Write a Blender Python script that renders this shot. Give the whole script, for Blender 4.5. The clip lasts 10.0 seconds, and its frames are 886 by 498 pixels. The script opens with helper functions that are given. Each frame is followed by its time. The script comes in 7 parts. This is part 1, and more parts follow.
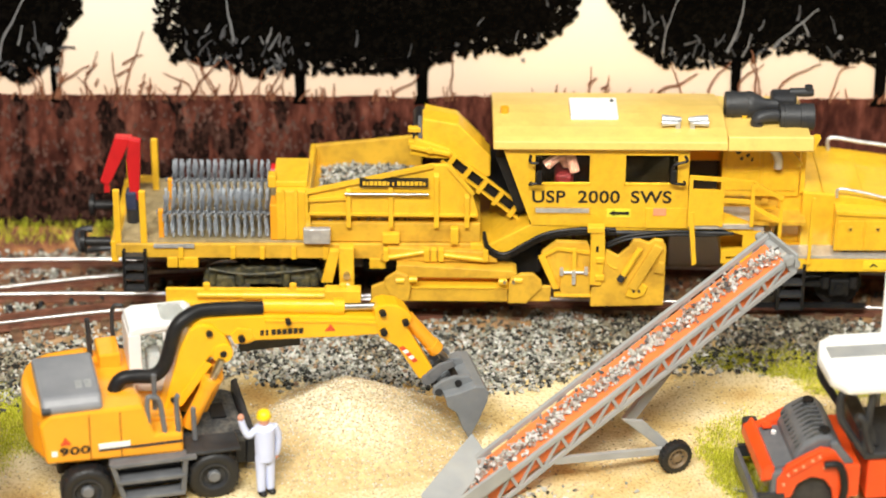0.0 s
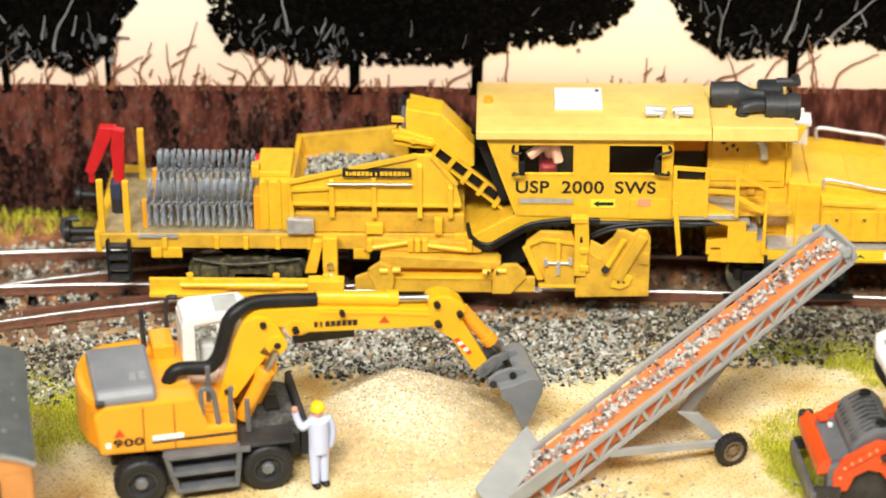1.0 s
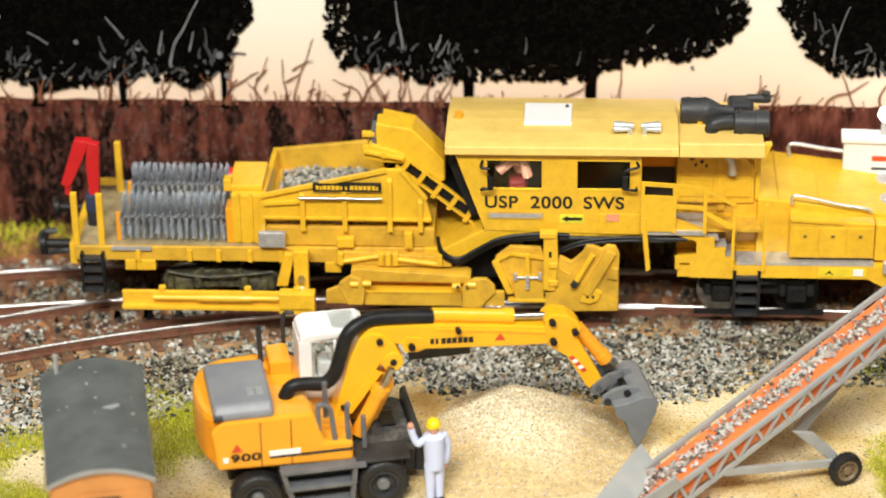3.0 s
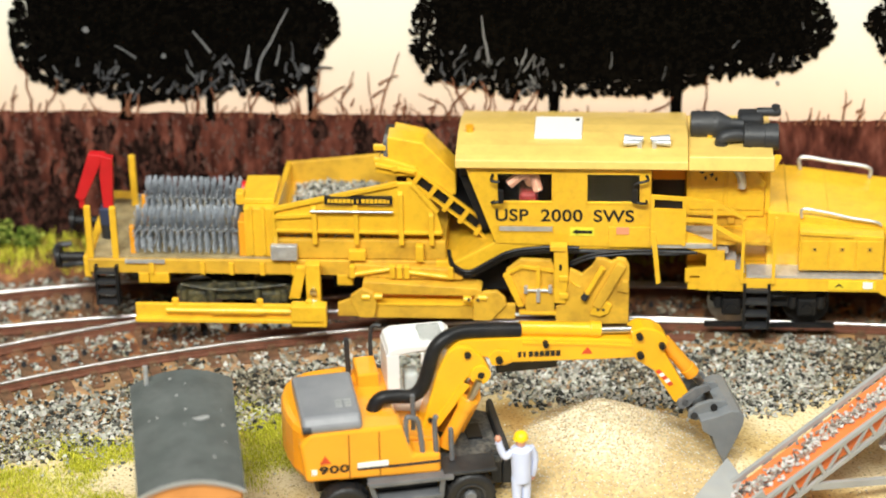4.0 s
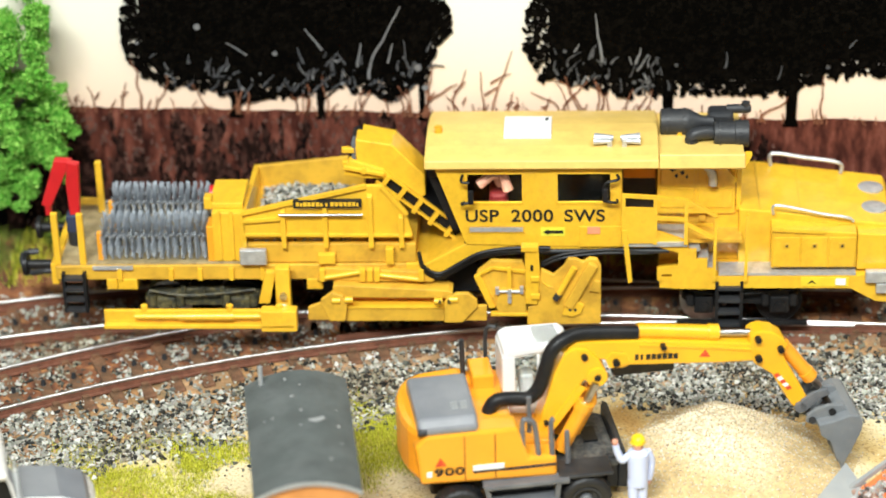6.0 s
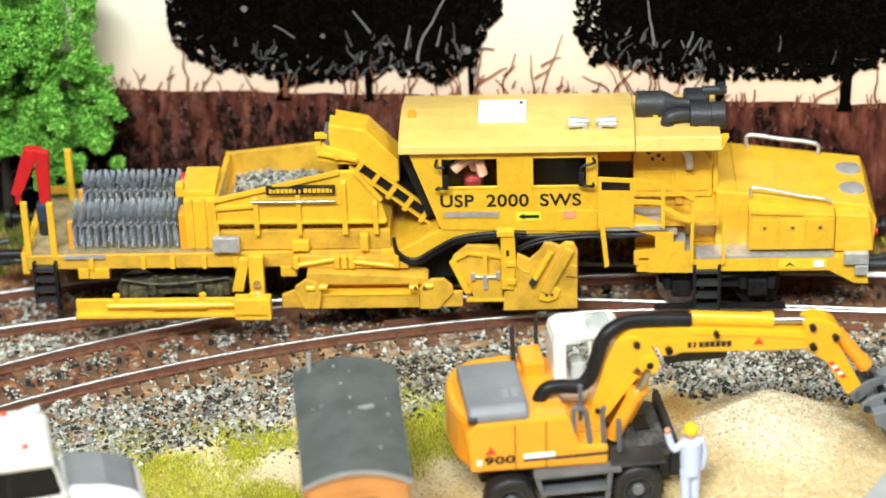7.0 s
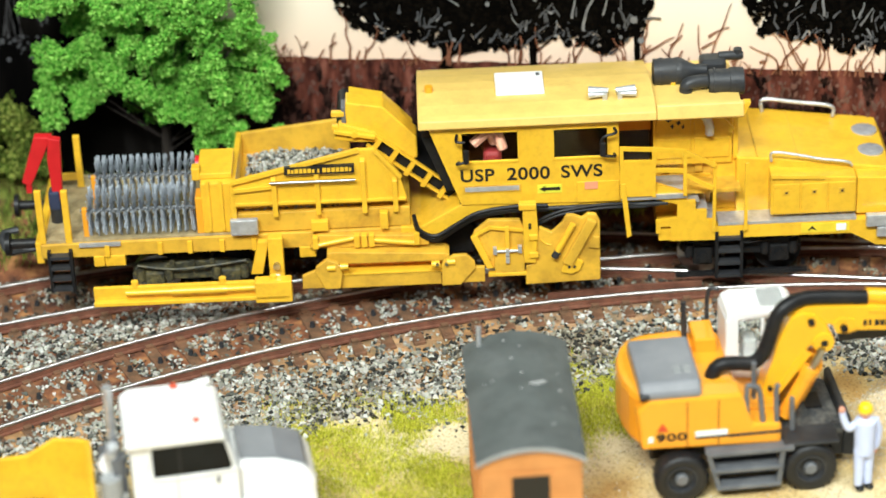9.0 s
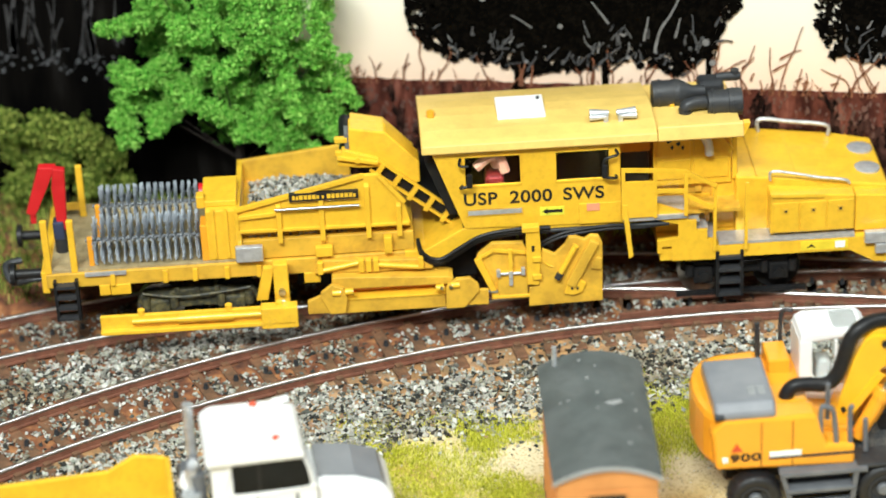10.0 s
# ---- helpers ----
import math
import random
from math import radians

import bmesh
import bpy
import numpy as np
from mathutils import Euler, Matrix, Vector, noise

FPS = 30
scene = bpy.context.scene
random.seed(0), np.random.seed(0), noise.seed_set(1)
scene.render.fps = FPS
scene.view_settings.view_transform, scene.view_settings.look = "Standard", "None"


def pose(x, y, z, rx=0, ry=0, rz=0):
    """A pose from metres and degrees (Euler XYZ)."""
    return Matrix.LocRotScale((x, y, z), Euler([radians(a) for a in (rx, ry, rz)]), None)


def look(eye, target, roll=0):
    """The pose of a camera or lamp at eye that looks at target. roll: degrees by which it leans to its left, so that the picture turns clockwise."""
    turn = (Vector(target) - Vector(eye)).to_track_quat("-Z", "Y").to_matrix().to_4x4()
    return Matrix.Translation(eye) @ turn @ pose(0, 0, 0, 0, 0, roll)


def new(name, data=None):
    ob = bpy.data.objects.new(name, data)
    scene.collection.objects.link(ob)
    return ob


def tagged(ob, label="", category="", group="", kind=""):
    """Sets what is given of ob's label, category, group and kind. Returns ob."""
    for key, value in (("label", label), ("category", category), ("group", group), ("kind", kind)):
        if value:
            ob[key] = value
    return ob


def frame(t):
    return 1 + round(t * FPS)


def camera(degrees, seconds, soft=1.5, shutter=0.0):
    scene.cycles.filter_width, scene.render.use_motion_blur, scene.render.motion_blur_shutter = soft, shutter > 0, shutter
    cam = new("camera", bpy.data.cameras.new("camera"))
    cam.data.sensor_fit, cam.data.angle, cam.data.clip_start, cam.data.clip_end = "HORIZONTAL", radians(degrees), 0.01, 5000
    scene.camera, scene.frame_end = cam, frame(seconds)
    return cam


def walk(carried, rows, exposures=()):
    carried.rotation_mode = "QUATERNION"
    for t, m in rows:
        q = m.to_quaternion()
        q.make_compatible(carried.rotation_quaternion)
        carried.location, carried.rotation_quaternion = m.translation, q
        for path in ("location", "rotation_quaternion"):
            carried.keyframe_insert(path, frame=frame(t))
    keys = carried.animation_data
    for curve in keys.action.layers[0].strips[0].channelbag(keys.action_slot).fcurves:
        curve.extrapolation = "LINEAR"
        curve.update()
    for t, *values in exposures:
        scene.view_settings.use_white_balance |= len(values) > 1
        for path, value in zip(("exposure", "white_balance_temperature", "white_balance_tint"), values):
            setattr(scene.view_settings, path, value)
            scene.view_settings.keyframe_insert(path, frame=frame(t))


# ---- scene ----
MM = 0.001


def cam_pose(x, y, z, yaw, pitch, roll):
    """Camera pose from millimetres over the layout board and degrees."""
    a, b = radians(yaw), radians(pitch)
    way = Vector((-math.sin(a) * math.cos(b), math.cos(a) * math.cos(b), math.sin(b)))
    eye = Vector((x, y, z)) * MM
    return look(eye, eye + way, roll)


# t, x, y, z in millimetres, yaw, pitch, roll
PATH = [
    (0, 0.00, 0.00, 316.16, 0.000, -27.967, 0.310),
    (0.5, 1.51, 1.45, 316.62, 0.774, -28.152, -0.052),
    (1, 0.37, 2.48, 315.84, 1.297, -28.225, -0.267),
    (1.5, -0.66, 3.28, 316.28, 1.741, -28.328, -0.466),
    (2, -1.60, 3.78, 317.11, 2.234, -28.360, -0.607),
    (3.5, -8.22, 0.06, 320.84, 3.953, -28.024, -1.031),
    (4, -10.89, -0.87, 320.88, 4.690, -27.850, -1.299),
    (4.5, -13.50, -0.83, 319.94, 5.229, -27.696, -1.525),
    (5, -15.96, -0.68, 319.35, 5.688, -27.598, -1.631),
    (5.5, -18.43, 0.73, 320.65, 6.005, -27.758, -1.669),
    (7, -23.94, 9.60, 318.06, 7.193, -28.330, -1.973),
    (7.5, -26.65, 11.93, 318.81, 7.702, -28.701, -2.047),
    (8, -30.02, 14.12, 319.45, 8.369, -29.054, -2.207),
    (8.5, -34.28, 14.85, 318.80, 8.953, -29.150, -2.361),
    (9, -38.04, 15.30, 319.08, 9.645, -29.197, -2.644),
    (9.5, -42.33, 13.73, 320.37, 10.026, -29.098, -2.793),
    (10, -44.28, 10.23, 322.29, 10.576, -28.807, -2.822),
]

cam = camera(17.82, 10.0, soft=1.65)
# focus on the near side of the track machine
cam.data.dof.use_dof, cam.data.dof.focus_distance, cam.data.dof.aperture_fstop = True, 0.602, 12.5
walk(cam, [(r[0], cam_pose(*r[1:])) for r in PATH], [(0.0, 0.05, 6500, 8), (1.0, 0.05, 6500, 8), (2.0, -0.16, 6480, 8), (3.5, -0.06, 6360, 6), (4.0, 0.01, 6300, 5), (5.5, 0.12, 6050, 4), (8.0, 0.08, 5900, 1), (10.0, 0.08, 5900, 1)])

# ---- light of the exhibition hall ----
world = bpy.data.worlds.new("hall_light")
scene.world = world
world.use_nodes = True
world.node_tree.nodes["Background"].inputs[0].default_value = (1.0, 0.97, 0.93, 1)
world.node_tree.nodes["Background"].inputs[1].default_value = 0.17


def ceiling_lamp(x, y, z, tx, ty, w, h, power, colour):
    d = bpy.data.lights.new("ceiling_lamp", "AREA")
    d.shape, d.size, d.size_y, d.energy, d.color = "RECTANGLE", w, h, power, colour
    ob = new("ceiling_lamp", d)
    ob.matrix_world = look((x, y, z), (tx, ty, 0.0))
    return ob


ceiling_lamp(-0.2, -0.62, 1.32, -0.06, 0.55, 0.9, 0.25, 48, (1.0, 0.965, 0.90))
ceiling_lamp(0.65, 0.15, 1.5, 0.0, 0.53, 0.6, 0.25, 12, (1.0, 0.97, 0.92))


# ---- materials ----
def nodes_of(name):
    m = bpy.data.materials.new(name)
    m.use_nodes = True
    nt = m.node_tree
    return m, nt, nt.nodes["Principled BSDF"]


def link(nt, a, b):
    nt.links.new(a, b)


def mat(name, col, rough=0.5, metal=0.0, var=0.12, scale=300.0, bump=0.0, bscale=1500.0, dirt=None, dirt_amt=0.4, dscale=120.0, coat=0.0, per_piece=0.0):
    """Surface with colour variation at two scales, optional dirt and fine relief."""
    m, nt, bs = nodes_of(name)
    tc = nt.nodes.new("ShaderNodeTexCoord")
    n1 = nt.nodes.new("ShaderNodeTexNoise")
    n1.inputs["Scale"].default_value, n1.inputs["Detail"].default_value = scale, 6
    link(nt, tc.outputs["Object"], n1.inputs["Vector"])
    ramp = nt.nodes.new("ShaderNodeValToRGB")
    ramp.color_ramp.elements[0].position, ramp.color_ramp.elements[1].position = 0.3, 0.72
    ramp.color_ramp.elements[0].color = (*[max(0, c * (1 - var)) for c in col], 1)
    ramp.color_ramp.elements[1].color = (*[min(1, c * (1 + var)) for c in col], 1)
    link(nt, n1.outputs["Fac"], ramp.inputs["Fac"])
    out = ramp.outputs["Color"]
    if dirt:
        n2 = nt.nodes.new("ShaderNodeTexNoise")
        n2.inputs["Scale"].default_value, n2.inputs["Detail"].default_value = dscale, 8
        n2.inputs["Roughness"].default_value = 0.7
        link(nt, tc.outputs["Object"], n2.inputs["Vector"])
        r2 = nt.nodes.new("ShaderNodeValToRGB")
        r2.color_ramp.elements[0].position, r2.color_ramp.elements[1].position = 0.45, 0.75
        r2.color_ramp.elements[1].color = (dirt_amt, dirt_amt, dirt_amt, 1)
        link(nt, n2.outputs["Fac"], r2.inputs["Fac"])
        mx = nt.nodes.new("ShaderNodeMixRGB")
        mx.inputs["Color2"].default_value = (*dirt, 1)
        link(nt, r2.outputs["Color"], mx.inputs["Fac"])
        link(nt, out, mx.inputs["Color1"])
        out = mx.outputs["Color"]
    if per_piece:
        oi = nt.nodes.new("ShaderNodeNewGeometry")
        hv = nt.nodes.new("ShaderNodeHueSaturation")
        mr = nt.nodes.new("ShaderNodeMapRange")
        mr.inputs["To Min"].default_value, mr.inputs["To Max"].default_value = 1 - per_piece, 1 + per_piece
        link(nt, oi.outputs["Random Per Island"], mr.inputs["Value"])
        link(nt, mr.outputs["Result"], hv.inputs["Value"])
        link(nt, out, hv.inputs["Color"])
        out = hv.outputs["Color"]
    link(nt, out, bs.inputs["Base Color"])
    bs.inputs["Roughness"].default_value, bs.inputs["Metallic"].default_value = rough, metal
    bs.inputs["Coat Weight"].default_value = coat
    if bump:
        n3 = nt.nodes.new("ShaderNodeTexNoise")
        n3.inputs["Scale"].default_value, n3.inputs["Detail"].default_value = bscale, 5
        link(nt, tc.outputs["Object"], n3.inputs["Vector"])
        bp = nt.nodes.new("ShaderNodeBump")
        bp.inputs["Strength"].default_value, bp.inputs["Distance"].default_value = bump, 0.0004
        link(nt, n3.outputs["Fac"], bp.inputs["Height"])
        link(nt, bp.outputs["Normal"], bs.inputs["Normal"])
    return m


def stones_mat(name, stops, rough=0.85):
    """Loose stones: each island takes its own colour from the stops."""
    m, nt, bs = nodes_of(name)
    g = nt.nodes.new("ShaderNodeNewGeometry")
    r = nt.nodes.new("ShaderNodeValToRGB")
    r.color_ramp.interpolation = "CONSTANT"
    els = r.color_ramp.elements
    while len(els) < len(stops):
        els.new(0.5)
    for e, (p, c) in zip(els, stops):
        e.position, e.color = p, (*c, 1)
    link(nt, g.outputs["Random Per Island"], r.inputs["Fac"])
    tc = nt.nodes.new("ShaderNodeTexCoord")
    n = nt.nodes.new("ShaderNodeTexNoise")
    n.inputs["Scale"].default_value, n.inputs["Detail"].default_value = 2500, 4
    link(nt, tc.outputs["Object"], n.inputs["Vector"])
    mx = nt.nodes.new("ShaderNodeMixRGB")
    mx.blend_type, mx.inputs["Fac"].default_value = "MULTIPLY", 0.5
    link(nt, r.outputs["Color"], mx.inputs["Color1"])
    link(nt, n.outputs["Color"], mx.inputs["Color2"])
    hs = nt.nodes.new("ShaderNodeHueSaturation")
    hs.inputs["Saturation"].default_value, hs.inputs["Value"].default_value = 0.85, 0.97
    link(nt, mx.outputs["Color"], hs.inputs["Color"])
    link(nt, hs.outputs["Color"], bs.inputs["Base Color"])
    bs.inputs["Roughness"].default_value = rough
    return m


YEL = mat("yellow_paint", (0.81, 0.475, 0.026), 0.32, var=0.08, scale=140, dirt=(0.46, 0.23, 0.02), dirt_amt=0.45, dscale=420, bump=0.18, bscale=1100, coat=0.2)
# roof yellow made paler: the overexposed sheen from above is in its colour
YEL_R = mat("overlit_yellow_roof", (0.76, 0.52, 0.135), 0.45, var=0.08, scale=120, dirt=(0.50, 0.33, 0.09), dirt_amt=0.4, dscale=380, bump=0.18, bscale=900)
# weathered yellow; its darker base also carries the shade of low and inner parts
YEL_D = mat("dusty_shaded_yellow", (0.69, 0.40, 0.032), 0.5, var=0.12, scale=140, dirt=(0.25, 0.13, 0.02), dirt_amt=0.65, dscale=160, bump=0.15, bscale=1100)
ORA = mat("amber_plastic", (0.84, 0.355, 0.018), 0.3, var=0.05, scale=80, dirt=(0.5, 0.15, 0.01), dirt_amt=0.25, dscale=70, bump=0.05, bscale=700, coat=0.25)
BOOMY = mat("warm_yellow_plastic", (0.85, 0.44, 0.010), 0.32, var=0.06, scale=90, dirt=(0.5, 0.2, 0.01), dirt_amt=0.25, dscale=80, coat=0.2)
GREY = mat("grey_plastic", (0.115, 0.12, 0.13), 0.42, var=0.12, scale=200, dirt=(0.3, 0.29, 0.26), dirt_amt=0.22, dscale=200, bump=0.1)
DUSTY = mat("dusty_dark_deck", (0.03, 0.033, 0.036), 0.6, var=0.3, scale=700, dirt=(0.34, 0.31, 0.26), dirt_amt=0.5, dscale=420, bump=0.4)
DGREY = mat("dark_grey_plastic", (0.026, 0.027, 0.030), 0.45, var=0.2, scale=250, dirt=(0.14, 0.13, 0.11), dirt_amt=0.2, dscale=260, bump=0.1)
DGREY.node_tree.nodes["Principled BSDF"].inputs["Specular IOR Level"].default_value = 0.35
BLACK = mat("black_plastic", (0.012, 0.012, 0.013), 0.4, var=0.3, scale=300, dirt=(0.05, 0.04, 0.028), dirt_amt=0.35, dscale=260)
BLACK.node_tree.nodes["Principled BSDF"].inputs["Specular IOR Level"].default_value = 0.2
RUBBER = mat("black_rubber", (0.009, 0.009, 0.010), 0.5, var=0.2, scale=500, dirt=(0.06, 0.05, 0.04), dirt_amt=0.12, dscale=300, bump=0.3, bscale=2500)
STEEL = mat("worn_steel", (0.5, 0.49, 0.47), 0.28, 1.0, var=0.2, scale=500, dirt=(0.25, 0.2, 0.16), dirt_amt=0.4, dscale=300)
SILVER = mat("silver_paint", (0.62, 0.63, 0.64), 0.38, 0.6, var=0.15, scale=600, dirt=(0.3, 0.28, 0.25), dirt_amt=0.4, dscale=500, bump=0.3, bscale=2500)
BRISTLE = mat("grey_bristle", (0.34, 0.37, 0.41), 0.5, var=0.35, scale=1500, dirt=(0.5, 0.52, 0.55), dirt_amt=0.5, dscale=900)
WHITE = mat("white_plastic", (0.82, 0.81, 0.79), 0.35, var=0.03, scale=150, dirt=(0.6, 0.58, 0.54), dirt_amt=0.25, dscale=150, coat=0.15)
RED = mat("red_paint", (0.55, 0.012, 0.016), 0.4, var=0.15, scale=250, dirt=(0.2, 0.01, 0.01), dirt_amt=0.3, dscale=250)
PALERED = mat("chipped_orange_red", (0.75, 0.3, 0.16), 0.5)
ORRED = mat("orange_red_plastic", (0.72, 0.07, 0.010), 0.35, var=0.1, scale=200, dirt=(0.45, 0.06, 0.02), dirt_amt=0.35, dscale=150, coat=0.15)
BELT = mat("orange_belt", (0.80, 0.20, 0.05), 0.6, var=0.12, scale=200, dirt=(0.5, 0.2, 0.1), dirt_amt=0.4, dscale=260)
CONV = mat("light_grey_plastic", (0.31, 0.315, 0.31), 0.5, var=0.1, scale=200, dirt=(0.42, 0.38, 0.3), dirt_amt=0.35, dscale=180, bump=0.1)
ROOFING = mat("tarred_felt", (0.085, 0.094, 0.090), 0.62, var=0.2, scale=160, dirt=(0.16, 0.165, 0.16), dirt_amt=0.5, dscale=140, bump=0.25, bscale=1200)
WOOD = mat("ochre_hut_wall", (0.60, 0.26, 0.075), 0.6, var=0.12, scale=180, dirt=(0.4, 0.14, 0.03), dirt_amt=0.4, dscale=160, bump=0.15)
RAILSIDE = mat("rusty_rail_side", (0.15, 0.055, 0.03), 0.8, var=0.3, scale=500, dirt=(0.26, 0.12, 0.07), dirt_amt=0.5, dscale=300, bump=0.3)
RAILTOP = mat("polished_rail_head", (0.62, 0.59, 0.57), 0.34, 1.0, var=0.2, scale=400)
TIE = mat("brown_sleeper", (0.13, 0.07, 0.035), 0.8, var=0.4, scale=400, dirt=(0.30, 0.11, 0.05), dirt_amt=0.5, dscale=260, bump=0.4)
BLUECLOTH = mat("pale_blue_overalls", (0.58, 0.64, 0.86), 0.65, var=0.06, scale=300, dirt=(0.4, 0.44, 0.6), dirt_amt=0.3, dscale=300)
SKIN = mat("painted_pink", (0.62, 0.30, 0.20), 0.6, var=0.1)
STRIPE = mat("red_marking", (0.60, 0.07, 0.02), 0.5)
INK = mat("black_ink", (0.012, 0.011, 0.010), 0.5)
OCHREDECK = mat("dusty_deck", (0.33, 0.25, 0.12), 0.85, var=0.3, scale=500, dirt=(0.5, 0.42, 0.25), dirt_amt=0.6, dscale=400, bump=0.5, bscale=2000)
STONES = stones_mat("granite_ballast", [(0.0, (0.035, 0.035, 0.028)), (0.15, (0.34, 0.33, 0.27)), (0.38, (0.58, 0.56, 0.47)), (0.60, (0.12, 0.12, 0.095)), (0.71, (0.46, 0.43, 0.34)), (0.85, (0.78, 0.76, 0.67)), (0.97, (0.36, 0.20, 0.09))])
# dusty stones, also strewn to darken the ground where the train shades it
DIRTYSHADESTONES = stones_mat("dusty_shaded_ballast", [(0.0, (0.025, 0.022, 0.015)), (0.3, (0.22, 0.19, 0.12)), (0.5, (0.36, 0.32, 0.21)), (0.66, (0.09, 0.075, 0.05)), (0.8, (0.30, 0.24, 0.14)), (0.92, (0.60, 0.56, 0.44))])
PALESTONES = stones_mat("pale_gravel", [(0.0, (0.34, 0.27, 0.22)), (0.2, (0.60, 0.54, 0.47)), (0.45, (0.78, 0.74, 0.68)), (0.78, (0.48, 0.27, 0.17)), (0.93, (0.12, 0.10, 0.09))])
CRUMBS = stones_mat("sandy_crumbs", [(0.0, (0.46, 0.30, 0.13)), (0.25, (0.66, 0.50, 0.26)), (0.5, (0.86, 0.78, 0.58)), (0.75, (0.56, 0.39, 0.18)), (0.985, (0.30, 0.22, 0.14))])

PALECRUMBS = stones_mat("pale_sand_grains", [(0.0, (0.58, 0.42, 0.21)), (0.3, (0.74, 0.60, 0.36)), (0.6, (0.90, 0.84, 0.68)), (0.85, (0.66, 0.50, 0.28))])


def glass(name, col=(1, 1, 1), rough=0.02):
    m, nt, bs = nodes_of(name)
    bs.inputs["Base Color"].default_value = (*col, 1)
    bs.inputs["Roughness"].default_value = rough
    bs.inputs["Transmission Weight"].default_value = 1.0
    bs.inputs["IOR"].default_value = 1.3
    return m


GLASS = glass("clear_glazing", (0.9, 0.93, 0.93))


def glow(name, col, strength):
    m, nt, bs = nodes_of(name)
    bs.inputs["Emission Color"].default_value, bs.inputs["Emission Strength"].default_value = (*col, 1), strength
    return m


BULB = glow("lit_bulb", (1.0, 0.97, 0.9), 20.0)


def grass_mat(name, a, b, c, spec=0.5):
    m, nt, bs = nodes_of(name)
    g = nt.nodes.new("ShaderNodeNewGeometry")
    r = nt.nodes.new("ShaderNodeValToRGB")
    r.color_ramp.elements.new(0.5)
    for e, (p, k) in zip(r.color_ramp.elements, ((0.0, a), (0.5, b), (1.0, c))):
        e.position, e.color = p, (*k, 1)
    link(nt, g.outputs["Random Per Island"], r.inputs["Fac"])
    link(nt, r.outputs["Color"], bs.inputs["Base Color"])
    bs.inputs["Roughness"].default_value = 0.7
    bs.inputs["Specular IOR Level"].default_value = spec
    return m


GRASS = grass_mat("static_grass", (0.17, 0.19, 0.012), (0.48, 0.48, 0.025), (0.80, 0.74, 0.10), 0.15)
BUCKETG = mat("blue_grey_plastic", (0.17, 0.18, 0.19), 0.4, var=0.1, scale=200, dirt=(0.34, 0.31, 0.26), dirt_amt=0.3, dscale=180, bump=0.08)
HOOD = mat("pale_grey_plastic", (0.19, 0.195, 0.21), 0.3, var=0.06, scale=120, dirt=(0.33, 0.33, 0.34), dirt_amt=0.3, dscale=110, coat=0.2)
TINTED = mat("tinted_window", (0.006, 0.007, 0.008), 0.08, var=0.2)
TINTED.node_tree.nodes["Principled BSDF"].inputs["Specular IOR Level"].default_value = 0.2
FOLIAGE = grass_mat("bright_foliage", (0.05, 0.20, 0.02), (0.17, 0.45, 0.05), (0.40, 0.68, 0.14), 0.05)
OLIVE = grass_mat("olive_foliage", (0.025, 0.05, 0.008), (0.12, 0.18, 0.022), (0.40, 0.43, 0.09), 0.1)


def ground_mat():
    """Sand, with ballast dust and brown earth towards the tracks."""
    m, nt, bs = nodes_of("sandy_ground")
    tc = nt.nodes.new("ShaderNodeTexCoord")
    def noise_tex(s, d=8):
        n = nt.nodes.new("ShaderNodeTexNoise")
        n.inputs["Scale"].default_value, n.inputs["Detail"].default_value = s, d
        link(nt, tc.outputs["Object"], n.inputs["Vector"])
        return n
    def ramp(n, *stops):
        r = nt.nodes.new("ShaderNodeValToRGB")
        while len(r.color_ramp.elements) < len(stops):
            r.color_ramp.elements.new(0.5)
        for e, (p, c) in zip(r.color_ramp.elements, stops):
            e.position, e.color = p, (*c, 1)
        link(nt, n, r.inputs["Fac"])
        return r.outputs["Color"]
    big = ramp(noise_tex(45).outputs["Fac"], (0.34, (0.52, 0.32, 0.10)), (0.45, (0.66, 0.50, 0.225)), (0.58, (0.76, 0.65, 0.41)))
    fine = ramp(noise_tex(1600, 4).outputs["Fac"], (0.34, (0.60, 0.50, 0.38)), (0.48, (0.95, 0.93, 0.9)), (0.7, (1, 1, 1)))
    mul = nt.nodes.new("ShaderNodeMixRGB")
    mul.blend_type, mul.inputs["Fac"].default_value = "MULTIPLY", 0.8
    link(nt, big, mul.inputs["Color1"])
    link(nt, fine, mul.inputs["Color2"])
    earth = ramp(noise_tex(260).outputs["Fac"], (0.32, (0.05, 0.02, 0.012)), (0.52, (0.20, 0.075, 0.03)), (0.7, (0.42, 0.20, 0.07)))
    at = nt.nodes.new("ShaderNodeAttribute")
    at.attribute_name = "earth"
    mx = nt.nodes.new("ShaderNodeMixRGB")
    link(nt, at.outputs["Fac"], mx.inputs["Fac"])
    link(nt, mul.outputs["Color"], mx.inputs["Color1"])
    link(nt, earth, mx.inputs["Color2"])
    link(nt, mx.outputs["Color"], bs.inputs["Base Color"])
    bs.inputs["Roughness"].default_value = 0.95
    bp = nt.nodes.new("ShaderNodeBump")
    bp.inputs["Strength"].default_value, bp.inputs["Distance"].default_value = 0.6, 0.0006
    link(nt, noise_tex(1300, 6).outputs["Fac"], bp.inputs["Height"])
    link(nt, bp.outputs["Normal"], bs.inputs["Normal"])
    return m


GROUND = ground_mat()


